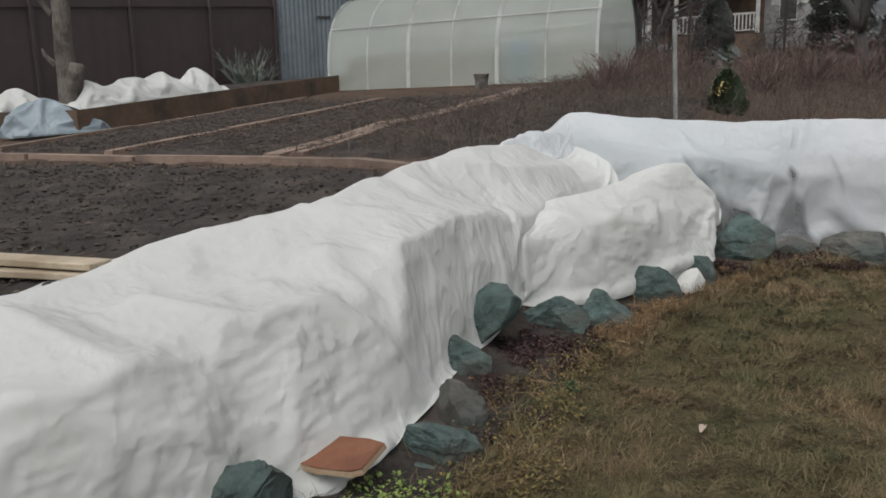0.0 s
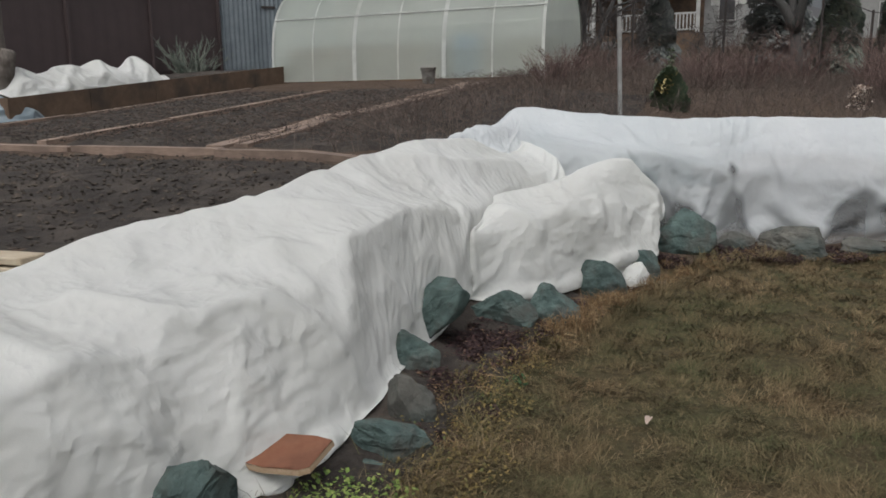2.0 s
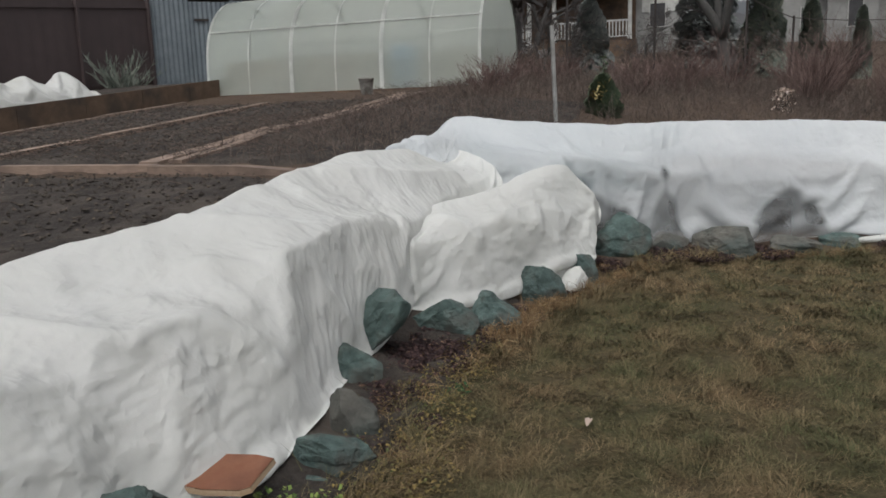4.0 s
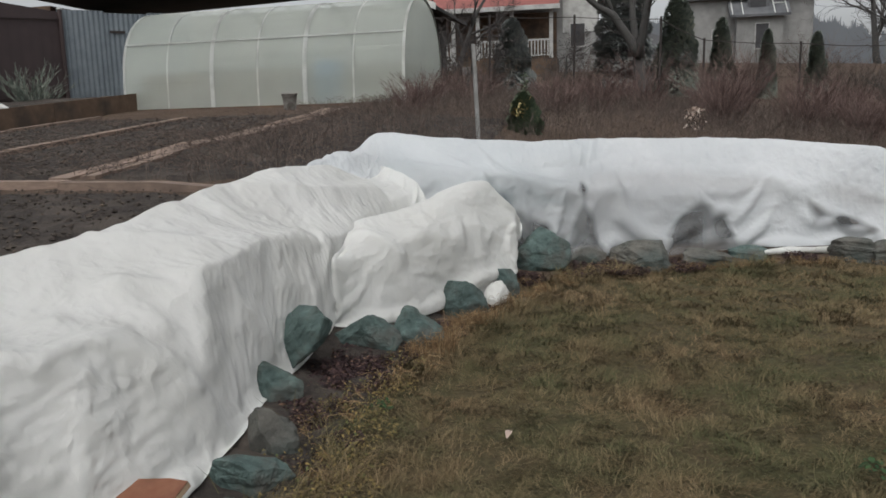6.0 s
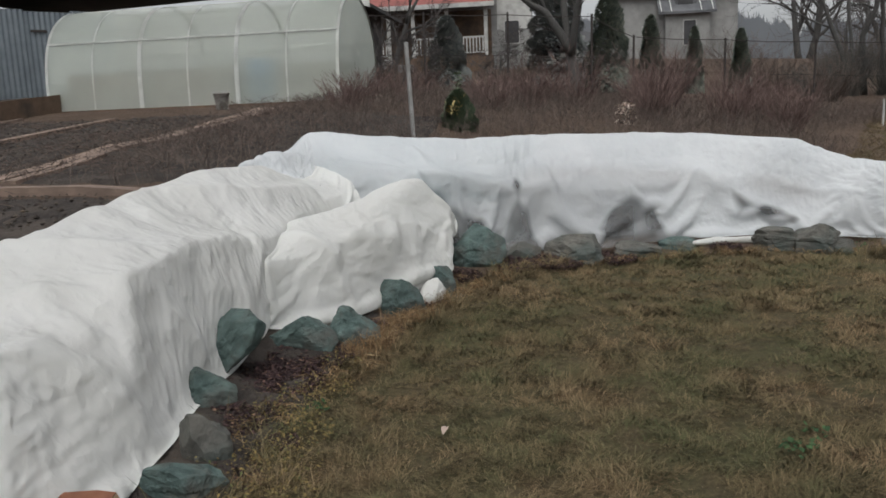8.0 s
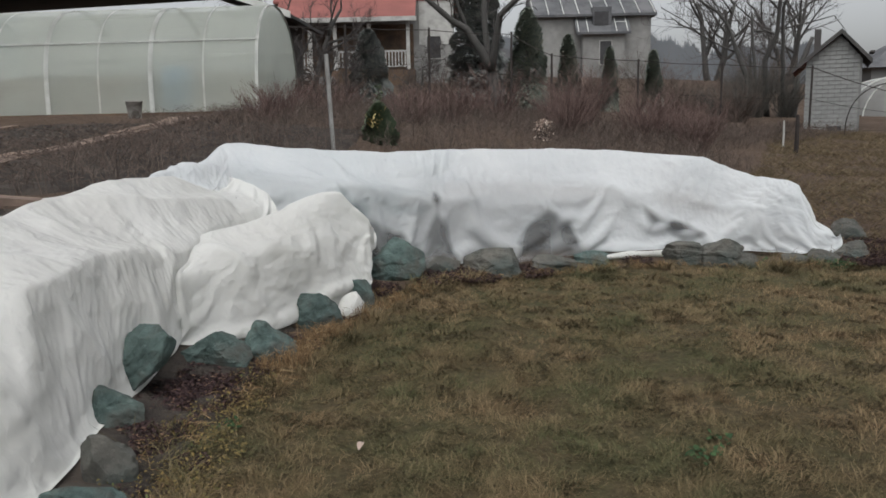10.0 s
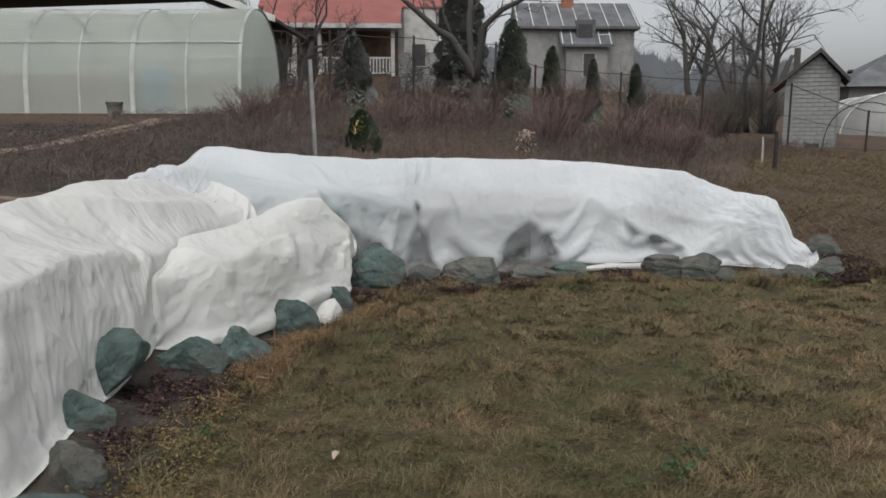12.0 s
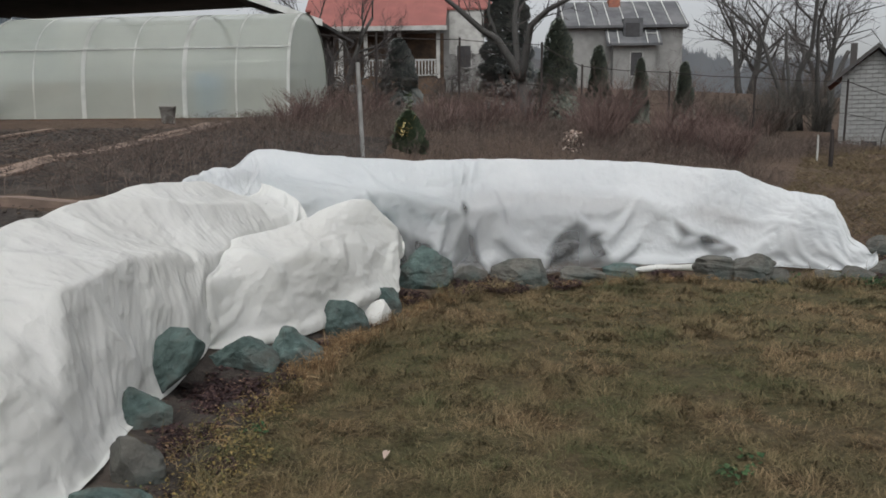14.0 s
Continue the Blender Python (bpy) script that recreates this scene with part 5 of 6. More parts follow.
# ---- plants ----
def sticks(name, segs, mat, parent=None, label="", kind_tag=""):
    """Thin three-sided stems. segs: rows of x0 y0 z0 x1 y1 z1 r0 r1."""
    s = np.asarray(segs, float)
    a, b, r0, r1 = s[:, :3], s[:, 3:6], s[:, 6], s[:, 7]
    d = b - a
    d /= np.linalg.norm(d, axis=1, keepdims=True) + 1e-9
    ref = np.where(np.abs(d[:, 2:3]) > .9, np.array([[1.0, 0, 0]]), np.array([[0, 0, 1.0]]))
    e = np.cross(d, ref)
    e /= np.linalg.norm(e, axis=1, keepdims=True) + 1e-9
    f = np.cross(d, e)
    verts = np.empty((len(s), 6, 3))
    for k in range(3):
        c, q = math.cos(k * 2.0944), math.sin(k * 2.0944)
        verts[:, k] = a + (e * c + f * q) * r0[:, None]
        verts[:, 3 + k] = b + (e * c + f * q) * r1[:, None]
    base = np.arange(len(s))[:, None] * 6
    faces = np.concatenate([base + np.array([[k, (k + 1) % 3, 3 + (k + 1) % 3, 3 + k]]) for k in range(3)])
    return raw(name, verts.reshape(-1, 3).tolist(), faces.tolist(), mat, parent, label)


def leaves(name, pts, sizes, mat, seed, parent=None, label="", flat=0.5, slim=0.45):
    """Small folded leaves at the points: two triangles each."""
    g = np.random.default_rng(seed)
    p = np.asarray(pts, float)
    n = len(p)
    yaw = g.uniform(0, 2 * math.pi, n)
    tip = g.uniform(-1, 1, n) * (1 - flat) * 1.4
    d = np.c_[np.cos(yaw) * np.cos(tip), np.sin(yaw) * np.cos(tip), np.sin(tip)]
    w = np.c_[-np.sin(yaw), np.cos(yaw), g.uniform(-.5, .5, n)]
    s = np.asarray(sizes)[:, None]
    up = np.array([[0, 0, 1.0]])
    v = np.empty((n, 4, 3))
    v[:, 0] = p - d * s * .5
    v[:, 1] = p + w * s * slim * .5 + up * s * .12
    v[:, 2] = p + d * s * .5
    v[:, 3] = p - w * s * slim * .5 + up * s * .12
    base = np.arange(n)[:, None] * 4
    faces = np.concatenate([base + np.array([[0, 1, 2]]), base + np.array([[0, 2, 3]])])
    return raw(name, v.reshape(-1, 3).tolist(), faces.tolist(), mat, parent, label)


def island_material(name, stops, rough=0.85, patch=None, patch_scale=1.3):
    """Each blade or leaf takes its own colour out of the range."""
    m, n, l, b = material(name, rough, 0, 0.2)
    g = n.new("ShaderNodeNewGeometry")
    col = ramp(n, l, g.outputs["Random Per Island"], stops)
    if patch:
        f = noise_node(n, l, patch_scale, 4, 0.6)
        other = ramp(n, l, g.outputs["Random Per Island"], patch)
        col = blend(n, l, col, other, ramp(n, l, f, [(0.38, (0, 0, 0)), (0.64, (1, 1, 1))]))
    l.new(col, b.inputs["Base Color"])
    return m


M_GRASS = island_material("faded_grass", [(0, (0.060, 0.041, 0.023)), (.35, (0.138, 0.094, 0.05)), (.6, (0.09, 0.068, 0.034)), (.85, (0.275, 0.198, 0.118)), (1, (0.115, 0.092, 0.046))], 0.9,
                          [(0, (0.055, 0.052, 0.025)), (.4, (0.066, 0.062, 0.029)), (.7, (0.075, 0.084, 0.038)), (1, (0.155, 0.122, 0.068))], 1.6)
M_LITTER = island_material("leaf_litter", [(0, (0.02, 0.013, 0.014)), (.6, (0.045, 0.026, 0.027)), (.9, (0.08, 0.048, 0.042)), (1, (0.18, 0.115, 0.078))])
M_SEDUM = island_material("yellow_green_cushions", [(0, (0.06, 0.05, 0.022)), (.4, (0.12, 0.09, 0.036)), (.8, (0.20, 0.145, 0.055)), (1, (0.07, 0.09, 0.035))])
M_GREENLEAF = island_material("green_leaves", [(0, (0.06, 0.10, 0.025)), (.5, (0.14, 0.19, 0.05)), (1, (0.24, 0.27, 0.09))])
M_CLOVER = island_material("dark_green_leaves", [(0, (0.02, 0.045, 0.02)), (1, (0.05, 0.09, 0.035))])
M_DRYSTALK = island_material("dry_stalks", [(0, (0.046, 0.037, 0.033)), (.5, (0.086, 0.067, 0.058)), (1, (0.155, 0.122, 0.10))])
M_REDSTALK = island_material("reddish_stems", [(0, (0.062, 0.043, 0.040)), (.5, (0.118, 0.080, 0.072)), (.9, (0.175, 0.120, 0.105)), (1, (0.26, 0.20, 0.17))])
M_DARKSTALK = island_material("dark_brush", [(0, (0.05, 0.048, 0.045)), (.6, (0.08, 0.077, 0.07)), (1, (0.13, 0.12, 0.10))])
# Both conifer greens are paler than real needles: distance haze put into the colour.
M_FIR = island_material("hazed_fir_needles", [(0, (0.11, 0.132, 0.115)), (.6, (0.16, 0.185, 0.155)), (1, (0.22, 0.23, 0.19))])
M_DARKFIR = island_material("hazed_conifer", [(0, (0.12, 0.132, 0.128)), (.7, (0.17, 0.183, 0.175)), (1, (0.225, 0.23, 0.21))])
M_THUJA = island_material("thuja_sprays", [(0, (0.075, 0.105, 0.07)), (.6, (0.11, 0.15, 0.095)), (1, (0.16, 0.18, 0.115))])
M_YELLOWTIP = island_material("yellow_shoots", [(0, (0.22, 0.17, 0.07)), (1, (0.44, 0.37, 0.18))])
M_WHITEBARKS = island_material("pale_dried_heads", [(0, (0.22, 0.16, 0.13)), (.5, (0.40, 0.32, 0.27)), (1, (0.66, 0.58, 0.51))])
M_CLOD = island_material("soil_clods", [(0, (0.03, 0.024, 0.02)), (.6, (0.05, 0.041, 0.034)), (.93, (0.075, 0.06, 0.048)), (1, (0.14, 0.11, 0.08))])


def bare_tree(x, y, high, r, seed, stems, label, spread=0.55, lean=(0, 0), fork=0.3, depth=4, drop=0.2):
    rnd = random.Random(seed)
    base = Vector((x, y, lz(x, y) - drop))
    tree = thing("bare_tree", label, "tree", base)
    trunk = bmesh.new()
    twigs = []

    def grow(p, d, length, rad, level):
        n = 5 if level < 2 else 3
        pts, rr = [p.copy()], [rad]
        q = d.copy()
        for i in range(n):
            q = (q + Vector((rnd.uniform(-1, 1), rnd.uniform(-1, 1), rnd.uniform(-.4, .7))) * (.16 + .05 * level)).normalized()
            pts.append(pts[-1] + q * length / n)
            rr.append(rad * (1 - .62 * (i + 1) / n))
        if level < 2:
            add_tube(trunk, pts, rr, 9 if level == 0 else 6)
        else:
            for a, b, ra, rb in zip(pts, pts[1:], rr, rr[1:]):
                twigs.append((*a, *b, max(ra, .005), max(rb, .004)))
        if level >= depth:
            return
        kids = (6, 6, 5, 4)[min(level, 3)]
        for k in range(kids):
            t = fork + (1 - fork) * (k + rnd.random()) / kids
            i = min(int(t * n), n - 1)
            pos = pts[i].lerp(pts[i + 1], t * n - i)
            a = rnd.uniform(0, 2 * math.pi)
            side = q.orthogonal().normalized()
            side = Matrix.Rotation(a, 3, q) @ side
            dd = (q * (1 - spread) + side * spread + Vector((0, 0, .12))).normalized()
            grow(pos, dd, length * rnd.uniform(.42, .66), max(rr[i] * .55, .006), level + 1)

    for k in range(stems):
        a = 2 * math.pi * k / max(stems, 1) + rnd.uniform(-.4, .4)
        out = 0.0 if stems == 1 else rnd.uniform(.25, .5)
        d = Vector((math.cos(a) * out + lean[0], math.sin(a) * out + lean[1], 1)).normalized()
        grow(Vector((math.cos(a), math.sin(a), 0)) * (0 if stems == 1 else r * .8), d, high * rnd.uniform(.5, .65), r, 0)
    part("trunk", trunk, M_BARK, tree, "", True)
    sticks("crown", twigs, M_TWIG, tree, "bare dark twigs")
    return tree


def conifer(x, y, high, r, seed, label, mat, column=False, name="conifer", z=None, dense=1.0, fine=1.0):
    """A trunk and many drooping sprays of small needles."""
    g = np.random.default_rng(seed)
    base = (x, y, (lz(x, y) if z is None else z) - .1)
    tree = thing(name, label, "tree", base)
    part("trunk", tube([(0, 0, 0), (0, 0, high * .5), (.03, 0, high * .97)], [r * .09 + .03, r * .06 + .02, .01], 7), M_BARK, tree)
    n = int((5600 if column else 7500) * dense)
    t = g.uniform(0.02, 1, n) ** 1.1
    a = g.uniform(0, 2 * math.pi, n)
    lump = np.array([noise.noise(Vector((math.cos(q) * 2.2, math.sin(q) * 2.2, p * 7 + seed))) for q, p in zip(a, t)])
    if column:
        prof = np.minimum(1, t / .12 + .55) * np.clip(1 - t, 0, 1) ** .45
        rad = r * prof * (g.uniform(.45, 1, n) ** .35 + .38 * lump)
    else:
        prof = np.clip(1 - t, 0, 1) ** .8
        tier = .72 + .28 * np.abs(np.sin(t * high * 5.0))
        rad = r * prof * tier * (g.uniform(.4, 1, n) ** .6 + .35 * lump)
    p = np.c_[np.cos(a) * rad, np.sin(a) * rad, t * high]
    leaves("crown", p, g.uniform(.08, .18, n) * (0.75 + .35 * high / 3) * fine, mat, seed, tree, "", .35 if not column else 0.0, .6)
    return tree


def shrub(x, y, high, r, seed, label, mat, n=150, name="shrub", depth=2, thick=.006):
    """Many arching bare stems from one root, each with side twigs."""
    rnd = random.Random(seed)
    base = (x, y, lz(x, y) - .03)
    ob = thing(name, label, "shrub", base, group="bare shrubs behind the border")
    segs = []
    for k in range(n):
        a = rnd.uniform(0, 2 * math.pi)
        s = rnd.random() ** .6
        root = Vector((math.cos(a), math.sin(a), 0)) * r * .25 * rnd.random()
        d = Vector((math.cos(a) * s * r / high, math.sin(a) * s * r / high, 1))
        p, L = root, high * rnd.uniform(.5, 1.05) / 4
        for i in range(4):
            d2 = (d + Vector((rnd.uniform(-.45, .45), rnd.uniform(-.45, .45), -.12 * i))).normalized()
            q = p + d2 * L
            segs.append((*p, *q, thick * (1.3 - .25 * i), thick * (1.05 - .25 * i)))
            if i:
                for j in range(depth):
                    e = (d2 + Vector((rnd.uniform(-1, 1), rnd.uniform(-1, 1), rnd.uniform(-.2, .6))) * .7).normalized()
                    w = p.lerp(q, rnd.random())
                    segs.append((*w, *(w + e * L * rnd.uniform(.4, .9)), thick * .6, thick * .35))
            p = q
    sticks("stem_mass", segs, mat, ob)
    return ob


class LimbTree:
    """A bare tree of given limbs (sideways, height), each with side branches and fine twigs."""

    def __init__(self, x, y, turn, label, seed):
        self.rnd = random.Random(seed)
        self.foot = lz(x, y)
        self.tree = thing("bare_tree", label, "tree", (x, y, self.foot), turn)
        self.wood, self.twigs = bmesh.new(), []

    def limb(self, r0, r1, pts, start=0.0, twiggy=1.0):
        rnd = self.rnd
        way, q = rnd.uniform(-.35, .35), start
        line = []
        for k, (a, z) in enumerate(pts):
            if k:
                q += way * math.hypot(a - pts[k - 1][0], z - pts[k - 1][1]) + rnd.uniform(-.04, .04)
            line.append(Vector((a, q, z - self.foot)))
        fine = []
        for p, c in zip(line, line[1:]):
            n = max(2, int((c - p).length / .3))
            fine += [p.lerp(c, i / n) + Vector((rnd.uniform(-1, 1), rnd.uniform(-1, 1), 0)) * .012 * (i > 0) for i in range(n)]
        fine.append(line[-1])
        m = len(fine) - 1
        rr = [r0 + (r1 - r0) * i / m for i in range(m + 1)]
        add_tube(self.wood, fine, rr, 8)
        for i in range(1, m + 1):
            if fine[i].z < 1.6 or rnd.random() > .42 * twiggy:
                continue
            d = (fine[i] - fine[i - 1]).normalized()
            self.branch(fine[i], d, rnd.uniform(.6, 1.5), min(max(rr[i] * .32, .009), .022), 0)
        return q

    def branch(self, p, d, length, r, level):
        rnd = self.rnd
        side = Matrix.Rotation(rnd.uniform(0, 6.28), 3, d) @ d.orthogonal().normalized()
        q = (d * .55 + side * rnd.uniform(.5, .9) + Vector((0, 0, .25))).normalized()
        n = 4
        for i in range(n):
            q = (q + Vector((rnd.uniform(-1, 1), rnd.uniform(-1, 1), rnd.uniform(-.5, .8))) * .2).normalized()
            w = p + q * length / n
            self.twigs.append((*p, *w, r * (1 - .2 * i), r * (.8 - .2 * i) + .002))
            if level < 2:
                for _ in range(1 if level else 1 + (rnd.random() < .4)):
                    self.branch(w, q, length * rnd.uniform(.35, .6), max(r * .45, .0035), level + 1)
            p = w

    def done(self):
        part("trunk", self.wood, M_BARK, self.tree, "", True)
        sticks("crown", self.twigs, M_TWIG, self.tree, "bare dark twigs")


# trees and bushes beyond the wire fence
t1 = LimbTree(10.9, 19.7, -28.6, "dark bare fruit tree with spreading limbs", 5)
t1.limb(.19, .14, [(-.29, 1.6), (-.31, 2.7), (-.38, 3.2)], 0, 0)
t1.limb(.14, .035, [(-.38, 3.2), (-.63, 3.68), (-1.04, 4.28), (-1.44, 4.51), (-2.08, 5.06), (-2.48, 5.37), (-3.12, 5.84)])
t1.limb(.12, .03, [(-.36, 3.15), (-.23, 3.96), (-.11, 4.59), (.32, 4.97), (1.18, 5.35), (1.95, 5.8)])
t1.limb(.11, .03, [(-.42, 3.3), (-.52, 4.12), (-.56, 4.9), (-.44, 6.2), (-.6, 7.2)])
t1.limb(.06, .02, [(-1.04, 4.28), (-1.3, 5.0), (-1.2, 6.0)])
t1.done()
t2 = LimbTree(18.9, 18.2, -45.8, "large bare many-stemmed tree beside the brick hut", 11)
t2.limb(0.087, 0.018, [(-.05, 1.7), (-.11, 2.49), (-.44, 3.37), (-.75, 4.24), (-.88, 4.56), (-1.19, 4.95), (-1.59, 5.23), (-1.95, 5.59), (-2.32, 6.21)])
t2.limb(0.031, 0.012, [(-.55, 3.68), (-1.1, 3.94), (-1.63, 4.27), (-2.17, 4.73), (-2.8, 5.11)])
t2.limb(0.034, 0.018, [(-.97, 4.68), (-1.25, 5.21), (-1.38, 5.39), (-1.21, 6.5)])
t2.limb(0.062, 0.042, [(.08, 1.7), (-.03, 3.19), (-.14, 4.05), (-.19, 4.94)], .2, .3)
t2.limb(0.093, 0.036, [(.36, 1.7), (.23, 3.35), (.54, 4.11), (.58, 4.87), (.62, 6.5)], -.15)
t2.limb(0.037, 0.018, [(.54, 4.11), (.21, 4.29), (-.12, 4.26)], -.2)
t2.limb(0.034, 0.018, [(.58, 4.87), (.15, 5.31), (-.37, 6.1)], -.2)
t2.limb(0.081, 0.030, [(.82, 1.7), (.69, 4.36), (.69, 4.87), (1.07, 6.2)], .1)
t2.limb(0.031, 0.012, [(.72, 4.36), (1.07, 4.68), (1.43, 5.08), (2.19, 5.29), (2.79, 5.42)], .1)
t2.limb(0.105, 0.060, [(1.1, 1.6), (1.17, 2.99), (1.44, 3.75), (1.58, 4.08)], -.2, .4)
t2.limb(0.025, 0.009, [(.72, 4.33), (1.47, 4.47), (2.08, 4.61), (2.42, 4.13)], .1)
t2.done()
bare_tree(5.6, 20.5, 2.3, .05, 17, 2, "small bare tree beside the greenhouse", .6)
bare_tree(9.0, 21.5, 2.2, .06, 19, 1, "small bare pruned tree before the house", .7, (0, 0), .3)
bare_tree(27.0, 26.0, 4.5, .07, 23, 2, "bare tree in a far garden", .5, (0, 0), .3, 3)
bare_tree(40.0, 36.0, 9.0, .2, 29, 3, "bare tree in a far garden", .55, (0, 0), .3, 3)
bare_tree(8.6, 33.0, 7.0, .15, 31, 2, "bare tree beside the red-roofed house", .5)
bare_tree(47.0, 50.0, 12.0, .3, 37, 3, "bare tree in a far garden", .55, (0, 0), .3, 3)
conifer(12.0, 23.5, 6.6, 1.25, 3, "tall dark spruce before the houses", M_DARKFIR, dense=1.6)
conifer(12.6, 21.3, 3.15, .72, 4, "dark columnar conifer before the pale house", M_FIR, True)
conifer(14.9, 20.2, 2.05, .30, 5, "slim dark green columnar conifer", M_FIR, True)
conifer(16.1, 19.6, 2.0, .32, 6, "slim dark green columnar conifer", M_FIR, True)
conifer(13.9, 21.0, 2.4, .42, 7, "dark green bushy conifer beyond the fence", M_FIR, True)
conifer(7.75, 22.3, 2.3, .72, 8, "rounded dark conifer bush before the porch", M_DARKFIR, True)
shrub(-4.45, 18.5, 1.15, .95, 9, "loose sparse green juniper before the brown fence", M_FIR, 60, "juniper", 4, .010)["group"] = ""

# young thuja with yellowed shoots, just behind the border
conifer(3.70, 10.1, .88, .32, 12, "small green thuja with yellowed shoots behind the border", M_THUJA, True, "young_thuja", 1.10, 1.8, .6)
g0 = np.random.default_rng(4)
shoots = [o for o in bpy.data.objects if o.name.startswith("young_thuja")][0]
leaves("yellow_shoots", np.c_[g0.normal(-.12, .06, 34), g0.normal(-.2, .05, 34), g0.normal(.66, .06, 34)], g0.uniform(.04, .08, 34), M_YELLOWTIP, 5, shoots, "yellow dried shoots", .2)["kind"] = "stuff"
sticks("leader", [(0, 0, .6, .02, 0, .95, .012, .008), (.02, 0, .95, .0, 0, 1.12, .008, .004)], M_DRYSTALK, shoots)
leaves("leader_sprays", np.c_[g0.normal(.01, .03, 90), g0.normal(0, .03, 90), g0.uniform(.65, 1.15, 90)], g0.uniform(.04, .09, 90), M_THUJA, 6, shoots)

# pale dried flower heads
hyd = thing("dried_hydrangea", "pale dried flower heads on bare stems behind the border", "shrub", (6.5, 10.4, lz(6.5, 10.4)))
hz = 1.45 - lz(6.55, 10.35)
fh = leaves("flower_heads", np.c_[g0.normal(.0, .05, 700) + .05 * np.sin(np.arange(700) * 1.7), g0.normal(0, .062, 700), g0.uniform(hz - .62, hz + .17, 700)], g0.uniform(.03, .07, 700), M_WHITEBARKS, 7, hyd, "", .3, .7)
fh["kind"] = "stuff"
sticks("stem_mass", [(g0.normal(0, .05), g0.normal(0, .05), 0, g0.normal(0, .12), g0.normal(0, .12), hz + g0.uniform(-.1, .2), .006, .003) for _ in range(26)], M_DRYSTALK, hyd)

SHRUBS_NEAR = [
    (2.45, 11.7, .62, .5, M_REDSTALK), (2.9, 12.6, .7, .55, M_REDSTALK), (7.3, 11.0, 1.15, .7, M_REDSTALK), (8.0, 11.6, 1.45, .85, M_REDSTALK), (8.8, 10.9, 1.15, .8, M_REDSTALK),
]
SHRUBS_MIDDLE = [
    (9.4, 10.2, .95, .7, M_REDSTALK), (5.9, 12.4, .9, .8, M_REDSTALK), (5.0, 12.0, .7, .7, M_REDSTALK), (7.2, 13.2, 1.2, .9, M_REDSTALK), (9.9, 11.8, 1.0, .8, M_REDSTALK),
]
THICKETS = [
    (4.2, 14.2, .8, .9, M_REDSTALK), (3.9, 17.0, .9, 1.0, M_REDSTALK), (6.2, 15.6, .7, .9, M_REDSTALK), (9.3, 14.0, .9, 1.0, M_REDSTALK), (11.5, 12.6, .7, .9, M_REDSTALK),
]
FAR_THICKETS = [
    (12.0, 17.6, 1.3, 1.2, M_DRYSTALK), (14.2, 16.6, 1.3, 1.2, M_DRYSTALK), (17.0, 17.6, 1.2, 1.3, M_DARKSTALK), (8.8, 20.0, 1.1, 1.1, M_DRYSTALK), (6.6, 21.5, 1.0, 1.2, M_DRYSTALK), (16.0, 16.0, 1.2, 1.0, M_DRYSTALK),
]
WOOD_EDGE = [
    (10.2, 23.0, 1.5, 1.5, M_DRYSTALK), (13.2, 23.5, 1.4, 1.5, M_DRYSTALK), (15.5, 21.5, 1.5, 1.4, M_DRYSTALK), (18.0, 20.0, 1.5, 1.5, M_DRYSTALK), (7.0, 24.5, 1.4, 1.5, M_DRYSTALK), (5.0, 19.6, .9, 1.0, M_DRYSTALK), (13.0, 14.8, .9, 1.0, M_REDSTALK), (10.6, 16.2, .9, 1.0, M_REDSTALK), (8.2, 16.8, .8, 1.0, M_REDSTALK),
]
FAR_BRUSH = [
    (20.5, 20.0, 1.6, 1.6, M_DRYSTALK), (18.3, 17.6, 1.7, .9, M_DARKSTALK), (19.3, 17.4, 1.7, .9, M_DARKSTALK), (18.8, 18.4, 1.9, 1.1, M_DARKSTALK), (25.0, 24.0, 2.0, 2.2, M_DRYSTALK), (22.0, 27.0, 2.2, 2.4, M_DRYSTALK), (30.0, 28.0, 2.4, 2.6, M_DRYSTALK), (16.5, 25.5, 1.6, 1.8, M_DRYSTALK)
]
for k, (x, y, h, r, m) in enumerate(SHRUBS_NEAR + SHRUBS_MIDDLE + THICKETS + FAR_THICKETS + WOOD_EDGE + FAR_BRUSH):
    shrub(x, y, h, r, 100 + k, "reddish bare shrub with many thin stems" if m is M_REDSTALK else "brown bare thicket beyond the wire fence", m, 120, thick=.0036 if y < 15 else .006, depth=3)


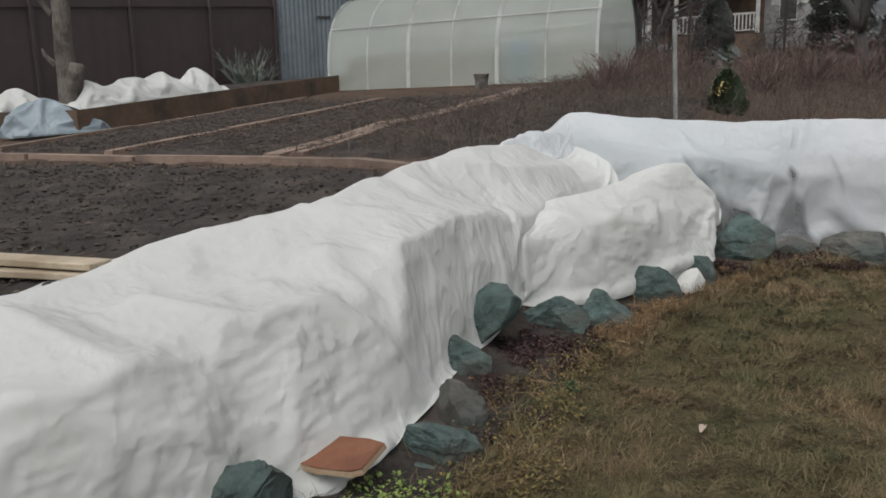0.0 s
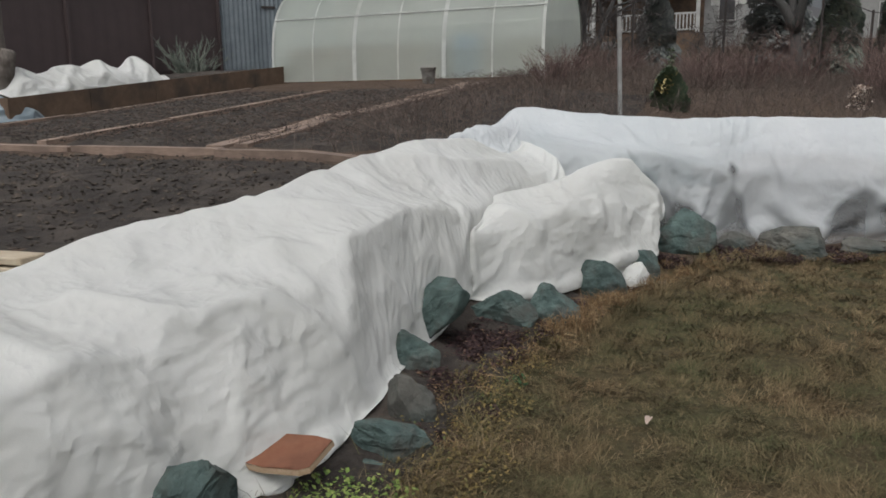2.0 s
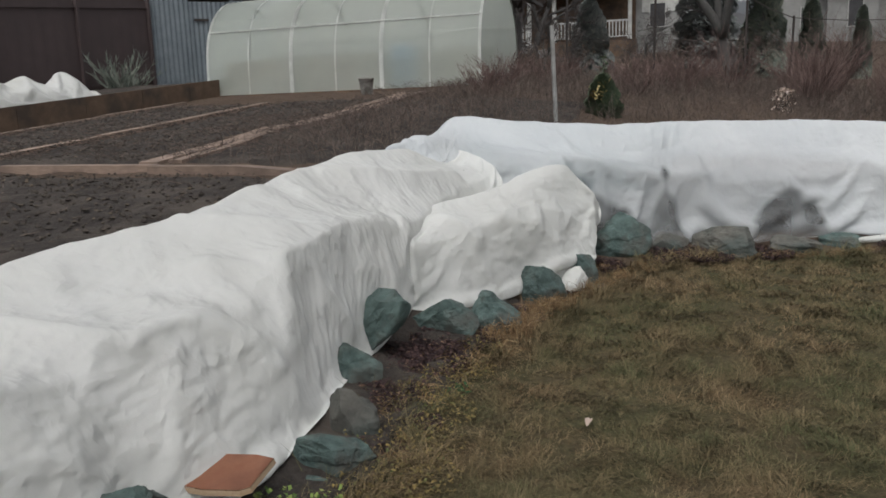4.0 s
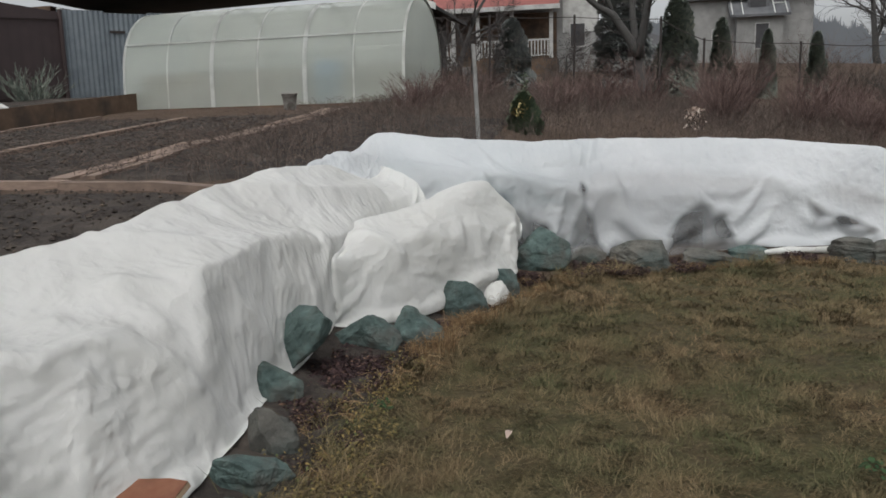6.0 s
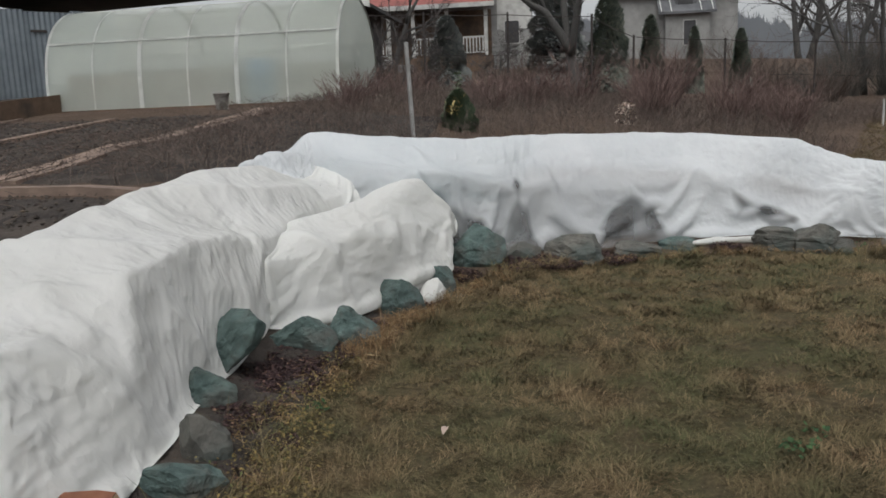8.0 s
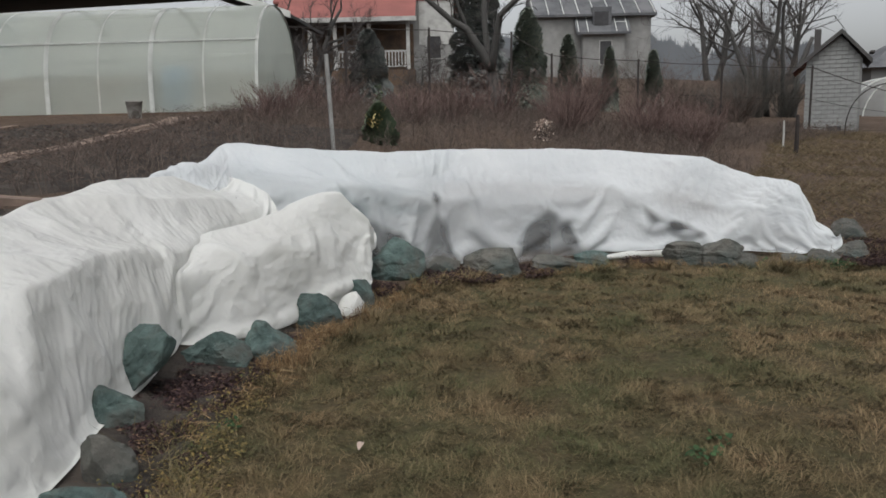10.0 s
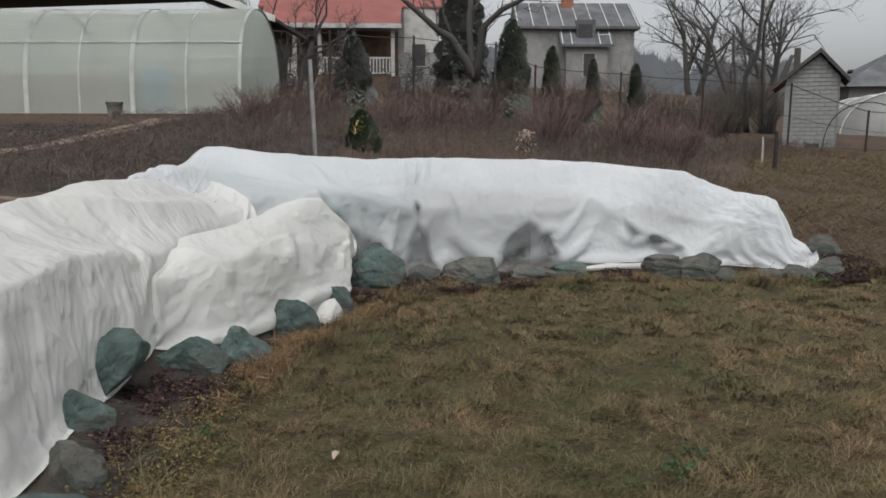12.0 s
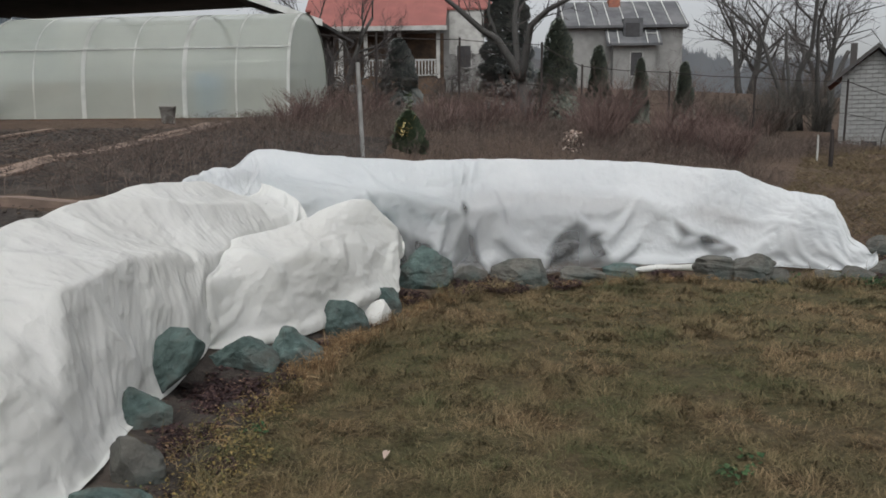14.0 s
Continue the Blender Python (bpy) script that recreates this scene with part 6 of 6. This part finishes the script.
def stalk_field():
    """Dry weeds between the border, the beds and the fence."""
    g = np.random.default_rng(11)
    n = 34000
    u, v = g.uniform(4.6, 19, n), g.uniform(-8.5, 4.7, n)
    x, y = GH.x + GA.x * u + GN.x * v, GH.y + GA.y * u + GN.y * v
    lump = np.array([noise.noise(Vector((p * .8, q * .8, 3))) for p, q in zip(x, y)])
    ok = ~((y < 8.4) & (x > 1.0)) & ~((u < 6.4) & (v > -.3)) & ~((x > 9.2) & (y < 10 + (x - 9.2) * .35)) & ~((u < 5.4) & (g.random(n) < .6)) & (lump > g.uniform(-.9, .3, n))
    x, y, u = x[ok], y[ok], u[ok]
    n = len(x)
    z = land(x, y)
    h = g.uniform(.06, .34, n) * np.where(u > 6.5, 1.1, .7)
    dx, dy = g.normal(0, .12, n), g.normal(0, .12, n)
    mx, my, mz = x + dx * .4, y + dy * .4, z + h * .6
    one = np.ones(n)
    segs = np.concatenate([
        np.c_[x, y, z - .02, mx, my, mz, one * .003, one * .0024],
        np.c_[mx, my, mz, x + dx * 1.3, y + dy * 1.3, z + h, one * .0024, one * .0014],
        np.c_[mx, my, mz, mx + g.normal(0, .08, n), my + g.normal(0, .08, n), mz + h * .3, one * .0018, one * .001]])
    tagged(sticks("dry_weeds", segs, M_DRYSTALK), "thin brown dried weeds over the garden slope", "weeds", kind="stuff")


stalk_field()


# ---- soil of the beds ----
def bed_soil(name, u0, u1, v0, v1, label):
    nu, nv = int((u1 - u0) / .09), int((v1 - v0) / .09)
    I, J = np.meshgrid(np.arange(nu + 1), np.arange(nv + 1))
    u, v = u0 + (u1 - u0) * I / nu, v0 + (v1 - v0) * J / nv
    x, y = GH.x + GA.x * u + GN.x * v, GH.y + GA.y * u + GN.y * v
    q = np.array([noise.fractal(Vector((a * 5, b * 5, 0)), .8, 2, 4) for a, b in zip(x.ravel(), y.ravel())]).reshape(x.shape)
    rim = np.minimum(np.minimum(I, nu - I), np.minimum(J, nv - J))
    z = land(x, y) + np.where(rim > 1, .035 + .03 * q, -.02)
    verts = np.c_[x.ravel(), y.ravel(), z.ravel()].tolist()
    k = np.arange((nu + 1) * (nv + 1)).reshape(nv + 1, nu + 1)
    faces = np.c_[k[:-1, :-1].ravel(), k[:-1, 1:].ravel(), k[1:, 1:].ravel(), k[1:, :-1].ravel()].tolist()
    return raw(name, verts, faces, M_SOIL, beds, label, True)


bed_soil("soil", -4.5, 9.0, -13.2, -8.95, "dark dug soil")
bed_soil("soil", .75, 2.75, -8.3, -2.4, "dark dug soil")
bed_soil("soil", 3.05, 5.15, -8.45, -2.2, "brown weedy soil")
bed_soil("soil", 5.45, 8.6, -8.5, -3.0, "brown weedy soil")


def clods():
    g = np.random.default_rng(21)
    octa = np.array([(1, 0, 0), (-1, 0, 0), (0, 1, 0), (0, -1, 0), (0, 0, 1), (0, 0, -1)], float)
    tri = np.array([(0, 2, 4), (2, 1, 4), (1, 3, 4), (3, 0, 4), (2, 0, 5), (1, 2, 5), (3, 1, 5), (0, 3, 5)])
    n = 12000
    near = np.arange(n) < 8000
    u = np.where(near, g.uniform(-3.5, 8.8, n), g.uniform(.8, 5.1, n))
    v = np.where(near, g.uniform(-12.6, -9.0, n), g.uniform(-8.3, -2.6, n))
    x, y = GH.x + GA.x * u + GN.x * v, GH.y + GA.y * u + GN.y * v
    ok = y > 1.25 * x + 4.6      # none on the covered border
    x, y, u = x[ok], y[ok], u[ok]
    n = len(x)
    s = g.uniform(.007, .022, n) * np.where(g.random(n) < .92, 1, 1.5)
    q = octa[None] * (1 + g.uniform(-.4, .4, (n, 6, 1))) * s[:, None, None] * np.array([1, 1, .55])
    c, e = np.cos(u * 40)[:, None], np.sin(u * 40)[:, None]
    q = np.stack([q[..., 0] * c - q[..., 1] * e, q[..., 0] * e + q[..., 1] * c, q[..., 2]], -1)
    q += np.stack([x, y, land(x, y) + .045], -1)[:, None]
    faces = (np.arange(n)[:, None, None] * 6 + tri[None]).reshape(-1, 3)
    tagged(raw("soil_clods", q.reshape(-1, 3).tolist(), faces.tolist(), M_CLOD), "small dark clods strewn over dug beds", "soil", kind="stuff")


clods()


def bed_straw():
    g = np.random.default_rng(23)
    n = 9000
    near = g.random(n) < .12
    u = np.where(near, g.uniform(-3.5, 8.8, n), g.uniform(.8, 8.4, n))
    v = np.where(near, g.uniform(-12.6, -9.0, n), g.uniform(-8.3, -2.6, n))
    x, y = GH.x + GA.x * u + GN.x * v, GH.y + GA.y * u + GN.y * v
    lump = np.array([noise.noise(Vector((p * 1.4, q * 1.4, 31))) for p, q in zip(x, y)])
    ok = (lump > g.uniform(-.5, .5, n)) & (y > 1.25 * x + 4.6)
    x, y = x[ok], y[ok]
    n = len(x)
    a, L, one = g.uniform(0, 6.3, n), g.uniform(.03, .13, n), np.ones(n)
    z = land(x, y) + .06
    segs = np.c_[x, y, z, x + np.cos(a) * L, y + np.sin(a) * L, z + L * g.uniform(0, .35, n), one * .0032, one * .002]
    tagged(sticks("bed_straw", segs, M_DRYSTALK), "dry stalks and straw strewn over the garden beds", "straw", kind="stuff")


bed_straw()


# ---- lawn ----
def build_lawn():
    g = np.random.default_rng(31)
    n = 620000
    r = 1.6 + 7.6 * g.random(n) ** .92
    a = g.uniform(radians(-62), radians(32), n)
    x, y = -np.sin(a) * r, np.cos(a) * r
    D = lawn_depth(x, y)
    keep = (D > g.normal(-.01, .10, n)) & (x > -1.4)
    x, y, r = x[keep], y[keep], r[keep]
    n = len(x)
    lump = np.array([noise.noise(Vector((p * 2.4, q * 2.4, 7))) * .7 + noise.noise(Vector((p * 7.0, q * 7.0, 2))) * .9 for p, q in zip(x, y)])
    keep = lump > g.uniform(-.9, .35, n)
    x, y, r, lump = x[keep], y[keep], r[keep], lump[keep]
    n = len(x)
    z = land(x, y)
    L = g.uniform(.026, .078, n) * (1 + .9 * np.clip(lump, -.6, 1)) * np.where(lawn_depth(x, y) < .16, 2.3, 1.0)
    flow = np.array([noise.noise(Vector((p * 4.0, q * 4.0, 17))) for p, q in zip(x, y)]) * 7
    yaw = flow + g.normal(0, 1.1, n)
    lean = g.uniform(.6, 1.5, n)
    d = np.c_[np.cos(yaw) * np.sin(lean), np.sin(yaw) * np.sin(lean), np.cos(lean)]
    side = np.c_[-np.sin(yaw), np.cos(yaw), np.zeros(n)]
    w = (.0007 + .00024 * r)[:, None]
    p0 = np.c_[x, y, z - .004]
    bend = p0 + d * (L * .55)[:, None]
    tip = bend + (d * np.array([1.25, 1.25, .35])) * (L * .6)[:, None]
    v = np.empty((n, 5, 3))
    v[:, 0], v[:, 1], v[:, 2], v[:, 3], v[:, 4] = p0 - side * w, p0 + side * w, bend + side * w * .8, bend - side * w * .8, tip
    base = np.arange(n) * 5
    me = bpy.data.meshes.new("part")
    me.vertices.add(n * 5)
    me.vertices.foreach_set("co", v.ravel())
    loops = np.concatenate([np.c_[base, base + 1, base + 2, base + 3].ravel(), np.c_[base + 3, base + 2, base + 4].ravel()])
    me.loops.add(len(loops))
    me.loops.foreach_set("vertex_index", loops)
    me.polygons.add(2 * n)
    me.polygons.foreach_set("loop_start", np.concatenate([np.arange(n) * 4, 4 * n + np.arange(n) * 3]))
    me.polygons.foreach_set("loop_total", np.concatenate([np.full(n, 4), np.full(n, 3)]))
    me.update(calc_edges=True)
    me.materials.append(M_GRASS)
    tagged(new("lawn_grass", me), "short matted lawn grass, faded brown with green patches", "grass", kind="stuff")


build_lawn()


def rough_grass():
    """Thin straw on the bare slope beyond the lawn."""
    g = np.random.default_rng(33)
    n = 90000
    x, y = g.uniform(6.3, 17, n), g.uniform(3.2, 13.2, n)
    ok = (y < 6.2 + (x - 6.3) * .85) & (lawn_depth(x, y) < -.02) & (y > 3.4 + (x - 7) * .1)
    x, y = x[ok], y[ok]
    lump = np.array([noise.noise(Vector((p * 1.2, q * 1.2, 9))) for p, q in zip(x, y)])
    ok = lump > g.uniform(-.8, .4, len(x))
    x, y = x[ok], y[ok]
    n = len(x)
    z = land(x, y)
    a, L = g.uniform(0, 6.3, n), g.uniform(.04, .13, n) * np.where(g.random(n) < .15, 1.7, 1)
    one = np.ones(n)
    segs = np.c_[x, y, z, x + np.cos(a) * L, y + np.sin(a) * L, z + L * g.uniform(.15, .8, n), one * .0036, one * .0015]
    tagged(sticks("rough_grass", segs, M_STRAW), "sparse brown straw on bare sloping ground", "grass", kind="stuff")


M_STRAW = island_material("straw", [(0, (0.05, 0.04, 0.025)), (.5, (0.12, 0.09, 0.055)), (.85, (0.2, 0.15, 0.092)), (1, (0.10, 0.10, 0.05))])
rough_grass()


def scatter(name, spots, per, size, mat, seed, label, category, up=.02, flat=.75, slim=.55):
    g = np.random.default_rng(seed)
    pts = []
    for x, y, r in spots:
        k = int(per * r * r * 20)
        a, q = g.uniform(0, 2 * math.pi, k), np.sqrt(g.random(k)) * r
        pts.append(np.c_[x + np.cos(a) * q, y + np.sin(a) * q])
    p = np.concatenate(pts)
    z = land(p[:, 0], p[:, 1]) + .012 + g.uniform(.0, up, len(p))
    ob = leaves(name, np.c_[p, z], g.uniform(size * .5, size * 1.3, len(p)), mat, seed, None, "", flat, slim)
    return tagged(ob, label, category, kind="stuff")


LITTER = [(.40, 4.26, .13), (.30, 4.06, .12), (.70, 4.50, .14), (.20, 3.72, .10), (.12, 3.50, .09), (.86, 4.56, .10)]
scatter("leaf_litter", LITTER + [(.55, 4.20, .20), (.62, 4.42, .18), (.42, 3.95, .16), (.24, 3.55, .12), (.12, 3.10, .08), (.33, 3.75, .14), (.48, 4.02, .16), (.78, 4.42, .12), (.40, 3.35, .08), (.90, 4.52, .12), (1.25, 4.86, .14), (1.70, 5.42, .16), (2.2, 5.9, .16), (2.75, 6.08, .22), (3.15, 6.12, .26), (3.75, 6.12, .22), (6.9, 5.05, .25), (7.3, 5.3, .3), (4.9, 6.0, .15)],
        2400, .026, M_LITTER, 41, "dark damp leaf litter between border stones", "leaf litter", .035)
scatter("stonecrop", [(.42, 3.5, .24), (.35, 3.15, .2), (.3, 2.85, .18), (.72, 4.05, .16), (.85, 4.35, .14), (.1, 3.15, .1), (.5, 3.8, .2), (.15, 2.75, .2), (.55, 3.95, .12)], 620, .019, M_SEDUM, 42, "yellow-green stonecrop and moss beside border stones", "ground cover", .05, .4)
scatter("bedding_leaves", [(-.25, 2.62, .14), (-.05, 2.6, .12), (-.3, 2.5, .1)], 620, .02, M_GREENLEAF, 43, "small bright green leaves at the border edge", "ground cover", .07, .4, .8)
scatter("clover_patch", [(2.45, 2.42, .09), (2.6, 2.5, .06), (.62, 3.75, .07), (6.5, 5.15, .25), (6.0, 5.6, .15)], 260, .03, M_CLOVER, 44, "low dark green clover in the lawn", "ground cover", .04, .5, .8)

def straw_tufts():
    """Long bleached tufts where the mower cannot reach, along the stones."""
    g = np.random.default_rng(51)
    segs = []
    for (x0, y0), (x1, y1) in zip(LAWN[4:14], LAWN[5:15]):
        n = int(math.hypot(x1 - x0, y1 - y0) / .055)
        for k in range(n):
            if g.random() < .5:
                continue
            t = (k + g.random()) / n
            cx, cy = x0 + (x1 - x0) * t + g.normal(-.01, .06), y0 + (y1 - y0) * t + g.normal(.01, .06)
            way = g.uniform(0, 6.28)
            for _ in range(int(g.uniform(14, 40))):
                x, y = cx + g.normal(0, .022), cy + g.normal(0, .022)
                a, L = way + g.normal(0, .8), g.uniform(.04, .13)
                lean = g.uniform(.5, 1.3)
                z = lz(x, y)
                mx, my, mz = x + math.cos(a) * L * .5 * math.sin(lean), y + math.sin(a) * L * .5 * math.sin(lean), z + L * .5 * math.cos(lean * .6)
                ex, ey, ez = mx + math.cos(a) * L * .6, my + math.sin(a) * L * .6, max(mz + L * .1 * math.cos(lean) - .02, z + .004)
                segs.append((x, y, z - .005, mx, my, mz, .0024, .0019))
                segs.append((mx, my, mz, ex, ey, ez, .0019, .0008))
    for cx, cy in ((1.12, 4.58), (1.20, 4.66), (1.26, 4.76), (1.34, 4.90), (1.42, 4.98), (1.52, 5.02), (1.62, 5.10), (.98, 4.50), (1.80, 5.36)):
        for _ in range(110):
            x, y = cx + g.normal(0, .04), cy + g.normal(0, .03)
            a, L = g.uniform(0, 6.28), g.uniform(.06, .17)
            bow = g.uniform(.2, .7)
            z = lz(x, y)
            mx, my, mz = x + math.cos(a) * L * bow * .4, y + math.sin(a) * L * bow * .4, z + L * .6
            segs.append((x, y, z - .005, mx, my, mz, .0022, .0017))
            segs.append((mx, my, mz, mx + math.cos(a) * L * bow * .6, my + math.sin(a) * L * bow * .6, mz + L * (.35 - .5 * bow), .0017, .0007))
    tagged(sticks("straw_tufts", segs, M_TUFT), "bleached and rusty straw tufts along the border stones", "grass", kind="stuff")


M_TUFT = island_material("bleached_straw", [(0, (0.10, 0.064, 0.034)), (.4, (0.16, 0.10, 0.052)), (.7, (0.22, 0.145, 0.078)), (1, (0.30, 0.22, 0.125))])
straw_tufts()

# pale dry leaf lying in the grass
leaf = thing("dry_leaf", "pale curled dry leaf lying on the lawn", "leaf", (1.15, 3.27, lz(1.15, 3.27) + .03), 60)
bm = bmesh.new()
rows = []
for i in range(7):
    t = i / 6
    w = .017 * math.sin(math.pi * min(max(t, .06), .94)) ** .7
    rows.append([bm.verts.new((t * .085 - .04, s * w, .012 * math.sin(t * 3) + .008 * s * s)) for s in (-1, 0, 1)])
for a, b in zip(rows, rows[1:]):
    for k in (0, 1):
        bm.faces.new((a[k], a[k + 1], b[k + 1], b[k]))
part("blade", bm, M_WHITEBARKS, leaf, "", True)

# bunched white fleece beside a stone
def fleece_corner(x, y, wide, high, seed, parent):
    bm = bmesh.new()
    bmesh.ops.create_icosphere(bm, subdivisions=3, radius=.5)
    rnd = random.Random(seed)
    cuts = []
    for _ in range(9):
        a, e = rnd.uniform(0, 6.28), rnd.uniform(-.2, .9)
        cuts.append((Vector((math.cos(a) * math.cos(e), math.sin(a) * math.cos(e), math.sin(e))), rnd.uniform(.31, .43)))
    for v in bm.verts:
        for nrm, far in cuts:
            q = v.co.dot(nrm)
            if q > far:
                v.co -= nrm * (q - far)
        v.co += Vector((rnd.uniform(-1, 1), rnd.uniform(-1, 1), rnd.uniform(-1, 1))) * .012
        t = max(v.co.z + .5, 0)
        v.co = Vector((v.co.x * wide * (1.0 - .12 * t) + .12 * wide * t, v.co.y * wide * .7, v.co.z * high * 1.1))
    ob = new("loose_corner", mesh_of(bm, M_COVER, False))
    ob.parent = parent
    ob.matrix_world = pose(x, y, lz(x, y) + high * .35, 0, 0, 20)
    ob["label"] = "bunched white corner"


fleece_corner(1.77, 5.40, .25, .22, 4, cover_mid)
fleece_corner(-.54, 2.70, .3, .08, 6, cover_left)

# dead perennials left standing under the thin cover
def dead_clump(x, y, wide, high, seed):
    g = np.random.default_rng(seed)
    z = lz(x, y)
    clump = thing("dead_perennial", "dark dead perennial clump under the thin cover", "plant", (x, y, z), group="dead perennials under the cover")
    n = 2200
    t = g.random(n)
    p = np.c_[g.uniform(-.62, .62, n) * wide * (1.05 - .7 * t), g.uniform(-.07, .07, n), t * high]
    leaves("foliage", p, g.uniform(.05, .11, n), M_DEADLEAF, seed, clump, "", .2, .6)["kind"] = "stuff"
    m = 90
    f, e = g.normal(0, .3, m) * wide, g.normal(0, .14, m) * wide
    sticks("stem_mass", np.c_[f, g.uniform(-.06, .06, m), np.zeros(m), e, g.uniform(-.06, .06, m), g.uniform(.6, 1, m) * high, np.full(m, .005), np.full(m, .003)], M_TWIG, clump)


M_DEADLEAF = island_material("dead_leaves", [(0, (0.02, 0.017, 0.015)), (.6, (0.045, 0.036, 0.03)), (1, (0.08, 0.062, 0.05))])
for k, (x, y, wide, high) in enumerate([(2.92, 6.78, .8, .56), (4.15, 6.80, 1.35, .40), (5.55, 6.56, .8, .26), (2.30, 6.72, .6, .36), (3.55, 6.88, .7, .28), (4.95, 6.80, .8, .30)]):
    dead_clump(x, y, wide, high, 60 + k)


# ---- far woods ----
def far_woods():
    """Two ragged belts of bare wood on the far hills, the grey of damp air painted into their colour."""
    g = np.random.default_rng(71)
    m = mottled("far_woods_painted_haze", (0.13, 0.14, 0.152), (0.155, 0.165, 0.178), .05, 1.0, None, 1, 0, 0)
    verts, faces = [], []
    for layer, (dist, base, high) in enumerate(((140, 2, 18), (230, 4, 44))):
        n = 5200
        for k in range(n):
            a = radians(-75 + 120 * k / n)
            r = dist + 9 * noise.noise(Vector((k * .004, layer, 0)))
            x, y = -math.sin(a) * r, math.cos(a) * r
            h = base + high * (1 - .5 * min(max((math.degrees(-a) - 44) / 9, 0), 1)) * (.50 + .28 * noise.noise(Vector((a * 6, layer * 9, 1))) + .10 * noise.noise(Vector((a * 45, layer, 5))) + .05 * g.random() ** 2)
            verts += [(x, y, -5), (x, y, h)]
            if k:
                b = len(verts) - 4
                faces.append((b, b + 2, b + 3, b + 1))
    tagged(raw("backdrop", verts, faces, m), "distant wooded hills with haze painted in grey", "backdrop", kind="structure")


far_woods()
